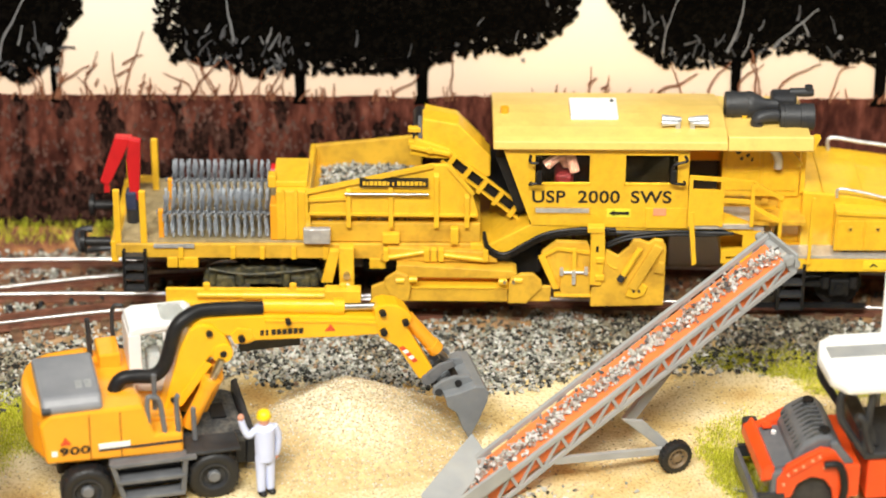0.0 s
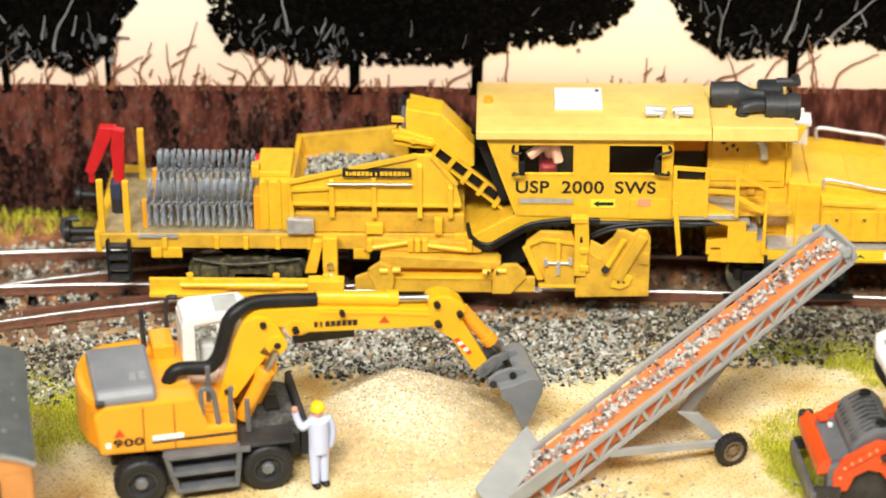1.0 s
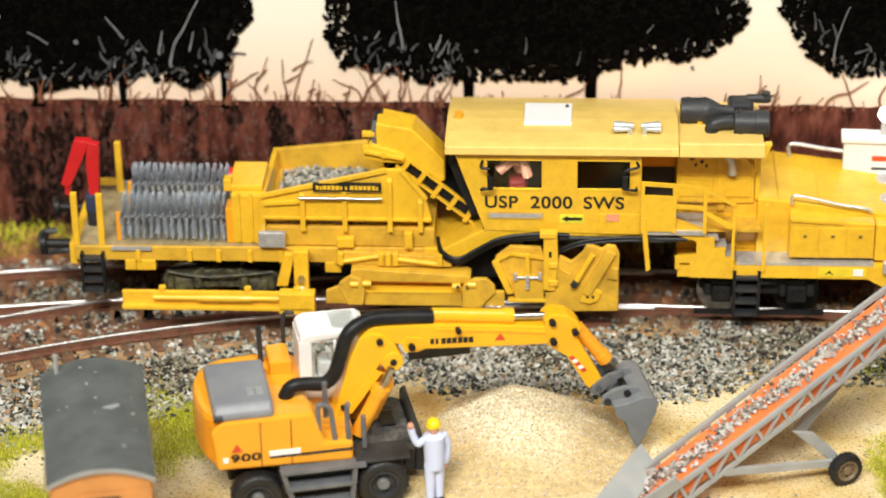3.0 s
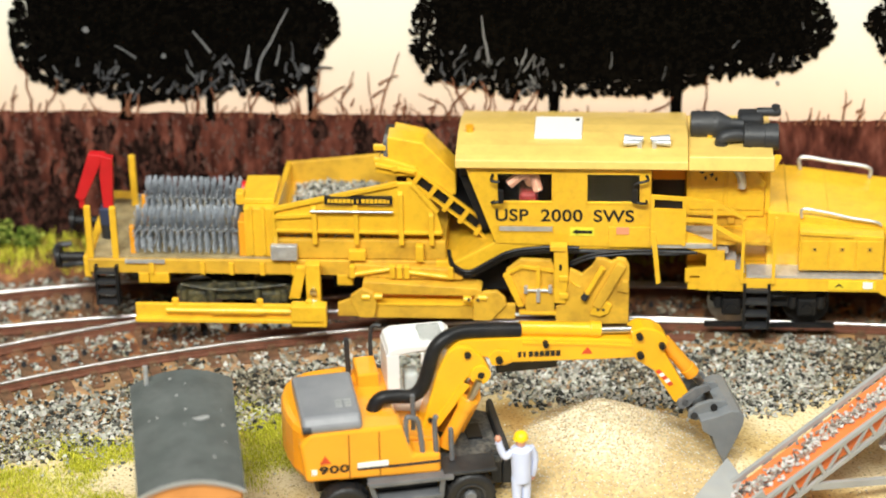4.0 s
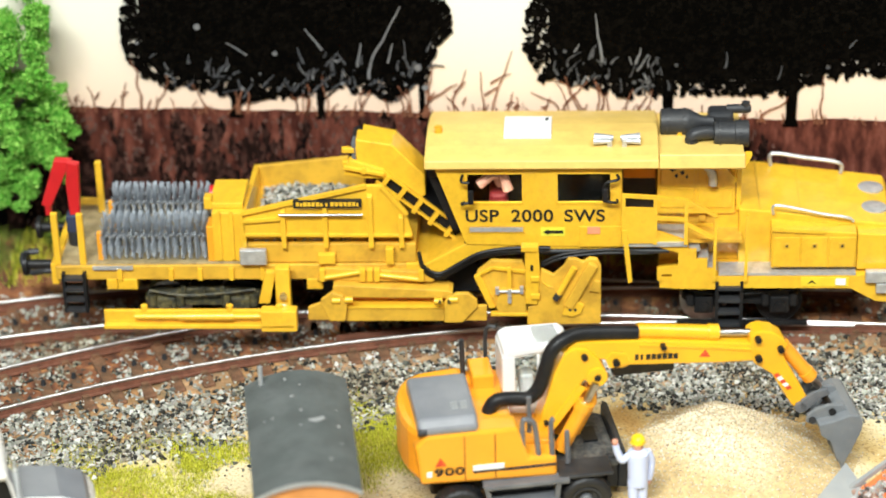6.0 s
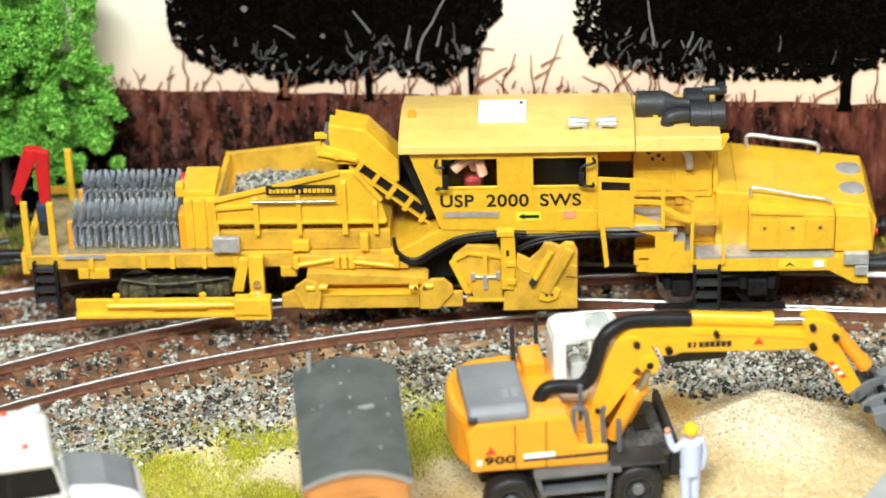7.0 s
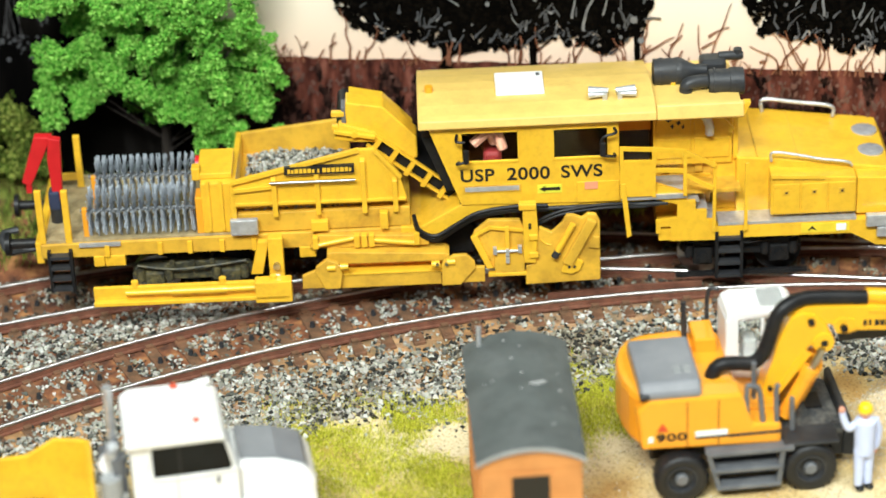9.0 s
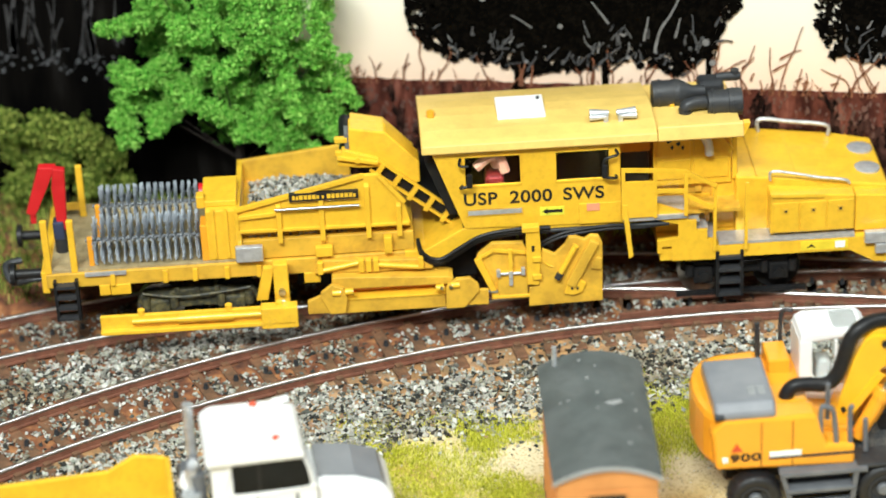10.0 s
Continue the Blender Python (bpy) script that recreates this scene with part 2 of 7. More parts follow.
# ---- mesh helpers, all in millimetres ----
def part(name, bm, material, parent=None, label="", bevel=0.0, smooth=False):
    """Link a bmesh as one mesh object under a thing or a part."""
    if bevel:
        bmesh.ops.remove_doubles(bm, verts=bm.verts, dist=0.001)
        es = [e for e in bm.edges if len(e.link_faces) == 2 and e.calc_face_angle(0) > 0.5]
        if es:
            bmesh.ops.bevel(bm, geom=es, offset=bevel, segments=2, profile=0.5, affect="EDGES", clamp_overlap=True)
    bmesh.ops.recalc_face_normals(bm, faces=bm.faces)
    bmesh.ops.scale(bm, vec=(MM, MM, MM), verts=bm.verts)
    me = bpy.data.meshes.new(name)
    bm.to_mesh(me)
    bm.free()
    for mt in (material if isinstance(material, (list, tuple)) else [material]):
        me.materials.append(mt)
    if smooth:
        for pl in me.polygons:
            pl.use_smooth = True
        me.set_sharp_from_angle(angle=0.7)
    ob = new(name, me)
    if parent:
        ob.parent = parent
    return tagged(ob, label)


def thing(name, label, category, x=0, y=0, z=0, yaw=0, group="", kind=""):
    ob = new(name)
    ob.empty_display_size = 0.005
    ob.matrix_basis = pose(x * MM, y * MM, z * MM, 0, 0, yaw)
    return tagged(ob, label, category, group, kind)


def box(x0, x1, y0, y1, z0, z1, bm=None):
    bm = bm or bmesh.new()
    vs = [bm.verts.new((x, y, z)) for x in (x0, x1) for y in (y0, y1) for z in (z0, z1)]
    for f in ((0, 1, 3, 2), (4, 6, 7, 5), (0, 4, 5, 1), (2, 3, 7, 6), (0, 2, 6, 4), (1, 5, 7, 3)):
        bm.faces.new([vs[i] for i in f])
    return bm


def prism(pts, a, b, axis="y", bm=None):
    """Polygon in the plane across axis, drawn out from a to b. Points are (x, z) for y, (y, z) for x, (x, y) for z."""
    bm = bm or bmesh.new()
    def at(p, d):
        return (p[0], d, p[1]) if axis == "y" else (d, p[0], p[1]) if axis == "x" else (p[0], p[1], d)
    A, B = [bm.verts.new(at(p, a)) for p in pts], [bm.verts.new(at(p, b)) for p in pts]
    n = len(pts)
    bm.faces.new(A)
    bm.faces.new(B[::-1])
    for i in range(n):
        bm.faces.new((A[i], B[i], B[(i + 1) % n], A[(i + 1) % n]))
    return bm


def rod(p, q, r, r2=None, seg=12, bm=None):
    bm = bm or bmesh.new()
    p, q = Vector(p), Vector(q)
    d = q - p
    m = Matrix.Translation((p + q) / 2) @ d.to_track_quat("Z", "Y").to_matrix().to_4x4()
    bmesh.ops.create_cone(bm, cap_ends=True, segments=seg, radius1=r, radius2=r if r2 is None else r2, depth=d.length, matrix=m)
    return bm


def bar(p, q, w, h, bm=None, up=(0, 0, 1)):
    """Square bar from p to q, w wide and h high."""
    bm = bm or bmesh.new()
    p, q = Vector(p), Vector(q)
    d = (q - p).normalized()
    s = d.cross(Vector(up))
    if s.length < 1e-4:
        s = Vector((1, 0, 0))
    s = s.normalized() * w / 2
    u = s.cross(d).normalized() * h / 2
    vs = [bm.verts.new(e + a * s + b * u) for e in (p, q) for a, b in ((-1, -1), (1, -1), (1, 1), (-1, 1))]
    for f in ((3, 2, 1, 0), (4, 5, 6, 7), (0, 1, 5, 4), (1, 2, 6, 5), (2, 3, 7, 6), (3, 0, 4, 7)):
        bm.faces.new([vs[i] for i in f])
    return bm


def tube(pts, r, seg=8, bm=None, steps=5):
    """Smooth round hose or handrail through the points."""
    bm = bm or bmesh.new()
    P = [Vector(p) for p in pts]
    c = []
    for i in range(len(P) - 1):
        a, b, d, e = P[max(i - 1, 0)], P[i], P[i + 1], P[min(i + 2, len(P) - 1)]
        for k in range(steps):
            t = k / steps
            c.append(0.5 * (2 * b + (d - a) * t + (2 * a - 5 * b + 4 * d - e) * t * t + (3 * b - a - 3 * d + e) * t ** 3))
    c.append(P[-1])
    rings = []
    for i, p in enumerate(c):
        d = (c[min(i + 1, len(c) - 1)] - c[max(i - 1, 0)]).normalized()
        s = d.cross(Vector((0.13, 0.2, 1))).normalized()
        u = s.cross(d)
        rings.append([bm.verts.new(p + r * (math.cos(2 * math.pi * k / seg) * s + math.sin(2 * math.pi * k / seg) * u)) for k in range(seg)])
    for A, B in zip(rings, rings[1:]):
        for k in range(seg):
            bm.faces.new((A[k], A[(k + 1) % seg], B[(k + 1) % seg], B[k]))
    bm.faces.new(rings[0][::-1])
    bm.faces.new(rings[-1])
    return bm


def lathe(profile, centre, axis="y", seg=24, bm=None):
    """Turned body: profile of (along, radius) round an axis through centre."""
    bm = bm or bmesh.new()
    c = Vector(centre)
    rings = []
    for d, r in profile:
        ring = []
        for k in range(seg):
            a, b = r * math.cos(2 * math.pi * k / seg), r * math.sin(2 * math.pi * k / seg)
            ring.append(bm.verts.new(c + Vector((a, d, b) if axis == "y" else (d, a, b) if axis == "x" else (a, b, d))))
        rings.append(ring)
    for A, B in zip(rings, rings[1:]):
        for k in range(seg):
            bm.faces.new((A[k], A[(k + 1) % seg], B[(k + 1) % seg], B[k]))
    bm.faces.new(rings[0][::-1])
    bm.faces.new(rings[-1])
    return bm


def words(text, x, y, z, size, parent, material=None, name="lettering", stretch=1.0, rot=(90, 0, 0), label=""):
    """Raised lettering on a side face."""
    cu = bpy.data.curves.new(name, "FONT")
    cu.body, cu.size, cu.extrude = text, size * MM, 0.00006
    cu.offset, cu.space_character = size * MM * 0.02, 1.06
    cu.align_x, cu.align_y = "LEFT", "BOTTOM_BASELINE"
    tmp = bpy.data.objects.new("tmp", cu)
    me = bpy.data.meshes.new_from_object(tmp)
    bpy.data.objects.remove(tmp)
    me.materials.append(material or INK)
    ob = new(name, me)
    ob.parent = parent
    ob.matrix_basis = pose(x * MM, y * MM, z * MM, *rot) @ Matrix.Diagonal((stretch * 0.95, 1, 1, 1))
    return tagged(ob, label)


def scatter_mesh(name, points, sizes, material, parent=None, squash=0.75, seed=1):
    """Many small angular stones joined into one mesh; points in millimetres."""
    rng = np.random.default_rng(seed)
    n = len(points)
    base = np.array([(1, 0, 0), (-1, 0, 0), (0, 1, 0), (0, -1, 0), (0, 0, 1), (0, 0, -1)], float)
    tri = np.array([(0, 2, 4), (2, 1, 4), (1, 3, 4), (3, 0, 4), (2, 0, 5), (1, 2, 5), (3, 1, 5), (0, 3, 5)])
    v = base[None] * rng.uniform(0.65, 1.3, (n, 6, 1)) + rng.normal(0, 0.28, (n, 6, 3))
    q = rng.normal(size=(n, 4))
    q /= np.linalg.norm(q, axis=1)[:, None]
    a, b, c, d = q.T
    R = np.stack([1 - 2 * (c * c + d * d), 2 * (b * c - a * d), 2 * (b * d + a * c), 2 * (b * c + a * d), 1 - 2 * (b * b + d * d), 2 * (c * d - a * b), 2 * (b * d - a * c), 2 * (c * d + a * b), 1 - 2 * (b * b + c * c)], 1).reshape(n, 3, 3)
    v = np.einsum("nij,nkj->nki", R, v) * np.asarray(sizes)[:, None, None] * np.array([1, 1, squash])
    v = (v + np.asarray(points)[:, None, :]) * MM
    me = bpy.data.meshes.new(name)
    me.from_pydata(v.reshape(-1, 3).tolist(), [], (tri[None] + 6 * np.arange(n)[:, None, None]).reshape(-1, 3).tolist())
    me.materials.append(material)
    ob = new(name, me)
    ob.parent = parent
    return ob


def blades_mesh(name, points, length, width, lean, material, parent=None, seed=1):
    """Many thin blades or small leaves joined into one mesh; points in millimetres."""
    rng = np.random.default_rng(seed)
    n = len(points)
    P = np.asarray(points, float)
    az = rng.uniform(0, 2 * np.pi, n)
    ln = rng.uniform(0.5, 1.15, n) * length
    le = rng.uniform(0.1, 1, n) * lean
    tip = P + np.stack([np.cos(az) * np.sin(le), np.sin(az) * np.sin(le), np.cos(le)], 1) * ln[:, None]
    s = np.stack([-np.sin(az), np.cos(az), np.zeros(n)], 1) * width / 2
    v = np.stack([P - s, P + s, tip + s * 0.3, tip - s * 0.3], 1) * MM
    me = bpy.data.meshes.new(name)
    me.from_pydata(v.reshape(-1, 3).tolist(), [], (np.arange(4)[None] + 4 * np.arange(n)[:, None]).tolist())
    me.materials.append(material)
    ob = new(name, me)
    ob.parent = parent
    return ob


def leaves_mesh(name, points, size, material, parent=None, seed=1):
    """Clumps of crumbly foam leaf: small tilted flakes."""
    rng = np.random.default_rng(seed)
    P = np.asarray(points, float)
    n = len(P)
    u = rng.normal(size=(n, 3))
    u /= np.linalg.norm(u, axis=1)[:, None]
    w = np.cross(u, rng.normal(size=(n, 3)))
    w /= np.linalg.norm(w, axis=1)[:, None]
    s = rng.uniform(0.5, 1.2, (n, 1)) * size
    v = np.stack([P - u * s, P + w * s * 0.7, P + u * s, P - w * s * 0.7], 1) * MM
    me = bpy.data.meshes.new(name)
    me.from_pydata(v.reshape(-1, 3).tolist(), [], (np.arange(4)[None] + 4 * np.arange(n)[:, None]).tolist())
    me.materials.append(material)
    ob = new(name, me)
    ob.parent = parent
    return ob


# ---- ground and tracks ----


def rear_near(x):
    """Near rail of the rear track: nearly straight, then curving towards the viewer."""
    if x > -60:
        return 562.6 - (x + 60) ** 2 / 5200
    if x > -80:
        return 562.6
    return 562.6 - 315 + math.sqrt(max(315 ** 2 - (x + 80) ** 2, 1))


def front_near(x):
    """Near rail of the front track, which leaves the rear one by a turnout."""
    if x > -14:
        return min(560.6, rear_near(x) - 0.6)
    return 560.6 - 305 + math.sqrt(max(305 ** 2 - (x + 14) ** 2, 1))


def offset_line(fn, x0, x1, off, step=3.0):
    """Points of the line at off behind the rail fn."""
    out, x = [], x0
    while x <= x1:
        dy = (fn(x + 0.5) - fn(x - 0.5))
        l = math.hypot(1, dy)
        out.append((x - dy / l * off, fn(x) + off / l))
        x += step
    return out


def smooth01(t):
    t = min(1, max(0, t))
    return t * t * (3 - 2 * t)


def ground_z(x, y):
    d = front_near(x) - y
    z = 3.35 * (1 - smooth01((d - 5) / 21))
    d2 = y - (rear_near(x) + 16.5)
    if d2 > 0:
        z = 3.35 + 5.25 * smooth01((d2 - 2.5) / 8)
    z += 0.5 * noise.noise((x * 0.05, y * 0.05, 0)) + 0.25 * noise.noise((x * 0.2, y * 0.2, 3))
    return z


def earth_amount(x, y):
    d = front_near(x) - y + 8 * smooth01((x - 15) / 30)
    return max(smooth01((7 - d) / 9), 0.75 * smooth01((25 - d) / 8))


def build_ground():
    xs = list(np.arange(-420, 300.1, 3.0))
    ys = list(np.arange(330, 640.1, 3.0))
    verts = [(x * MM, y * MM, ground_z(x, y) * MM) for y in ys for x in xs]
    n = len(xs)
    faces = [(j * n + i, j * n + i + 1, (j + 1) * n + i + 1, (j + 1) * n + i) for j in range(len(ys) - 1) for i in range(n - 1)]
    me = bpy.data.meshes.new("ground")
    me.from_pydata(verts, [], faces)
    at = me.attributes.new("earth", "FLOAT", "POINT")
    at.data.foreach_set("value", [earth_amount(x, y) for y in ys for x in xs])
    me.materials.append(GROUND)
    for pl in me.polygons:
        pl.use_smooth = True
    ob = new("ground", me)
    tagged(ob, "sandy scenic ground of a model railway layout", "ground", kind="structure")
    part("baseboard_edge", box(-420, 300, 325, 640, -40, -3), WOOD, ob, "plain timber baseboard under the scenery")
    return ob


ground = build_ground()


def rail_mesh(line, z0, z1, w, bm=None):
    bm = bm or bmesh.new()
    prev = None
    for i, (x, y) in enumerate(line):
        a, b = line[max(i - 1, 0)], line[min(i + 1, len(line) - 1)]
        d = Vector((b[0] - a[0], b[1] - a[1])).normalized()
        nx, ny = -d.y * w / 2, d.x * w / 2
        ring = [bm.verts.new(v) for v in ((x - nx, y - ny, z0), (x + nx, y + ny, z0), (x + nx, y + ny, z1), (x - nx, y - ny, z1))]
        if prev:
            for k in range(4):
                bm.faces.new((prev[k], prev[(k + 1) % 4], ring[(k + 1) % 4], ring[k]))
        prev = ring
    return bm


def round_head(line):
    """Rail head with a rounded crown."""
    bm = bmesh.new()
    prof = [(-0.44, 5.3), (-0.48, 5.55), (-0.4, 5.78), (-0.23, 5.94), (0.0, 6.0), (0.23, 5.94), (0.4, 5.78), (0.48, 5.55), (0.44, 5.3)]
    prev = None
    for i, (x, y) in enumerate(line):
        a, b = line[max(i - 1, 0)], line[min(i + 1, len(line) - 1)]
        d = Vector((b[0] - a[0], b[1] - a[1])).normalized()
        ring = [bm.verts.new((x - d.y * o, y + d.x * o, z)) for o, z in prof]
        if prev:
            for k in range(len(prof) - 1):
                bm.faces.new((prev[k], prev[k + 1], ring[k + 1], ring[k]))
        prev = ring
    return bm


def add_rail(line, parent):
    web = rail_mesh(line, 3.7, 4.1, 2.2)
    rail_mesh(line, 4.1, 5.4, 0.7, web)
    r = part("rail", web, RAILSIDE, parent, "rust-brown rail with fishplates")
    part("rail_head", round_head(line), RAILTOP, r, "polished steel running surface", smooth=True)


def sleeper_mesh():
    bm = box(-1.35, 1.35, -14.5, 14.5, 2.4, 3.9)
    bmesh.ops.bevel(bm, geom=[e for e in bm.edges], offset=0.2, segments=1, affect="EDGES")
    for y in (-9.6, -6.9, 6.9, 9.6):
        box(-0.8, 0.8, y - 0.6, y + 0.6, 3.9, 4.5, bm)
    rod((0, 0, 3.8), (0, 0, 5.1), 0.62, 0.45, 10, bm)
    bmesh.ops.scale(bm, vec=(MM, MM, MM), verts=bm.verts)
    me = bpy.data.meshes.new("sleeper")
    bm.to_mesh(me)
    bm.free()
    me.materials.append(TIE)
    me.materials.append(DGREY)
    for f in me.polygons:
        f.material_index = 1 if abs(f.center.y) < 0.8 * MM and f.center.z > 3.92 * MM else 0
    return me


SLEEPER = sleeper_mesh()


def build_track(name, label, fn, x0, x1, ties_to):
    tr = thing(name, label, "railway track", kind="structure")
    for off in (0.0, 16.5):
        add_rail(offset_line(fn, x0, x1, off), tr)
    x = x0
    while x < ties_to:
        dy = fn(x + 0.5) - fn(x - 0.5)
        l = math.hypot(1, dy)
        s = new("sleeper", SLEEPER)
        s.parent = tr
        s.matrix_basis = pose((x - dy / l * 8.25) * MM, (fn(x) + 8.25 / l) * MM, 0, 0, 0, math.degrees(math.atan(dy)))
        x += 6.8 / l
    return tr


rear_track = build_track("track_rear", "curving rusty model railway track in granite ballast", rear_near, -330, 225, 225)
front_track = build_track("track_front", "rusty turnout track curving away in granite ballast", front_near, -290, 12, -55)
# guard rail at the frog and the turnout's point lever box
gl = offset_line(front_near, -105, -72, 3.2)
part("check_rail", rail_mesh(gl, 4.0, 5.8, 0.8), RAILSIDE, front_track, "short check rail")
gl = offset_line(front_near, -60, 0, -4.6)
part("point_rodding", rail_mesh([(x, y) for x, y in gl], 3.4, 4.4, 2.4), RAILSIDE, front_track, "brown point rodding cover")


def far_from_rails(x, y):
    for fn in (rear_near, front_near):
        if fn is front_near and x > 5:
            continue
        dy = fn(x + 0.5) - fn(x - 0.5)
        l = math.hypot(1, dy)
        d = (y - fn(x)) / l
        if abs(d) < 1.6 or abs(d - 16.5) < 1.6:
            return False
    return True


def in_track(x, y):
    for fn, lim in ((rear_near, 999), (front_near, -40)):
        if x < lim:
            l = math.hypot(1, fn(x + 0.5) - fn(x - 0.5))
            if -3.5 < (y - fn(x)) / l < 20:
                return True
    return False


def build_ballast():
    rng = np.random.default_rng(4)
    clean, dirty_shaded = [], []
    for _ in range(118000):
        x = rng.uniform(-300, 180)
        y0 = front_near(x)
        y = rng.uniform(y0 - 42, rear_near(x) + 22)
        d = y0 - y
        keep = 1.0
        if d > 4:
            edge = 23 - 8 * smooth01((x - 15) / 30) + 7 * noise.noise((x * 0.03, 0, 5)) + 4 * noise.noise((x * 0.15, 1, 5))
            keep = 1 - smooth01((d - edge) / 9)
        if in_track(x, y):
            keep = 0.85 if noise.noise((x * 0.11, y * 0.11, 9)) > 0.0 else 0.14
            # thinned here so dark earth shows in place of the train's shade
            keep *= 0.3 if x > -60 else 1.0
        if 2.5 < d < 9 + 2.5 * noise.noise((x * 0.1, 3, 7)) and -165 < x < 20:
            keep = 0.2
        if y > rear_near(x) + 21:
            keep *= 0.5
        if rng.random() > keep or not far_from_rails(x, y):
            continue
        s = (0.36 + 0.46 * rng.random() ** 1.4) * (0.85 if in_track(x, y) else 1)
        dusty = noise.noise((x * 0.045, y * 0.07, 14)) + 0.55 * smooth01((x - 18) / 30) - 0.12 + (0.15 if in_track(x, y) else 0)
        # more dark stones behind the near rail, painting in shade below the train
        dusty += 0.7 * smooth01((y - rear_near(x) + 4) / 8) * smooth01((x + 80) / 40)
        to = dirty_shaded if rng.random() < 0.22 + 1.6 * dusty else clean
        to.append((x, y, ground_z(x, y) + rng.uniform(0.0, 0.55), s))
    for name, lot, material, label in (("ballast_stones", clean, STONES, "loose grey and white granite track ballast"), ("dusty_shaded_stones", dirty_shaded, DIRTYSHADESTONES, "dusty brown-grey track ballast, also darkening the ground under the train")):
        ob = scatter_mesh(name, [q[:3] for q in lot], [q[3] for q in lot], material, None, 0.8, 5)
        tagged(ob, label, "ballast", kind="stuff")
    rng = np.random.default_rng(8)
    pts, sz = [], []
    for _ in range(17000):
        x, y = rng.uniform(-260, 140), rng.uniform(400, 548)
        if front_near(x) - y < 8:
            continue
        pts.append((x, y, ground_z(x, y) + 0.05))
        sz.append(rng.uniform(0.13, 0.36))
    ob = scatter_mesh("sand_crumbs", pts, sz, CRUMBS, None, 0.7, 6)
    tagged(ob, "coarse sandy crumbs lying on the ground", "sand", kind="stuff")
    rng = np.random.default_rng(18)
    pts, sz = [], []
    for cx, cy, n, r in ((22, 487, 70, 6), (62, 489, 14, 1.6), (16, 482, 40, 4), (-122, 506, 80, 8), (5, 535, 60, 9), (-130, 512, 60, 8)):
        for _ in range(n):
            x, y = cx + rng.normal() * r, cy + rng.normal() * r * 0.6
            pts.append((x, y, ground_z(x, y) + 0.2))
            sz.append(rng.uniform(0.25, 0.65))
    ob = scatter_mesh("spilled_gravel", pts, sz, STONES, None, 0.8, 7)
    tagged(ob, "small spilled grey gravel on sand", "gravel", kind="stuff")


build_ballast()


def patch_points(patches, count, seed):
    rng = np.random.default_rng(seed)
    out = []
    while len(out) < count:
        cx, cy, rx, ry = patches[rng.integers(len(patches))]
        a, r = rng.uniform(0, 2 * math.pi), math.sqrt(rng.random())
        x, y = cx + rx * r * math.cos(a), cy + ry * r * math.sin(a)
        if r > 0.7 + 0.14 * rng.normal() + 0.5 * noise.noise((x * 0.12, y * 0.12, seed)):
            continue
        out.append((x, y, ground_z(x, y) - 0.1))
    return out


g = blades_mesh("grass_by_hut", patch_points([(-93, 511, 13, 22), (-90, 516, 10, 17), (-99, 523, 9, 10), (-85, 522, 8, 11)], 30000, 3), 1.05, 0.15, 1.45, GRASS, None, 3)
tagged(g, "yellow-green static grass beside the hut", "grass", kind="stuff")
g = blades_mesh("grass_by_truck", patch_points([(-138, 492, 20, 22), (-152, 497, 14, 16), (-125, 478, 14, 22), (-130, 508, 16, 8), (-118, 470, 12, 18), (-140, 484, 22, 26)], 52000, 5), 1.05, 0.15, 1.45, GRASS, None, 5)
tagged(g, "yellow-green static grass between truck and hut", "grass", kind="stuff")
g = blades_mesh("grass_by_roller", patch_points([(66, 507, 13, 17), (61, 498, 9, 13), (75, 541, 16, 6), (92, 535, 16, 9), (64, 541, 10, 4), (104, 520, 14, 12)], 42000, 7), 1.1, 0.15, 1.45, GRASS, None, 7)
tagged(g, "yellow-green static grass beside the road roller", "grass", kind="stuff")
rv = np.random.default_rng(2)
pts = [(x, y, ground_z(x, y) - 0.1) for x, y in zip(rv.uniform(-330, 200, 60000), rv.uniform(540, 592, 60000)) if y > rear_near(x) + 23 + 2 * noise.noise((x * 0.1, 0, 1))]
# same verge in darker olive blades: the trees' shade is put into the colour
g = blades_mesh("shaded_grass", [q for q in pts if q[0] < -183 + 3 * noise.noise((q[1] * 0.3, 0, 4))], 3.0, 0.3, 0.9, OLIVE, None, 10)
tagged(g, "verge grass coloured dark olive for the shade below the model trees", "grass", kind="stuff")
g = blades_mesh("grass_verge", [q for q in pts if q[0] > -186], 3.0, 0.3, 0.9, GRASS, None, 9)
tagged(g, "mown green grass verge behind the tracks", "grass", kind="stuff")


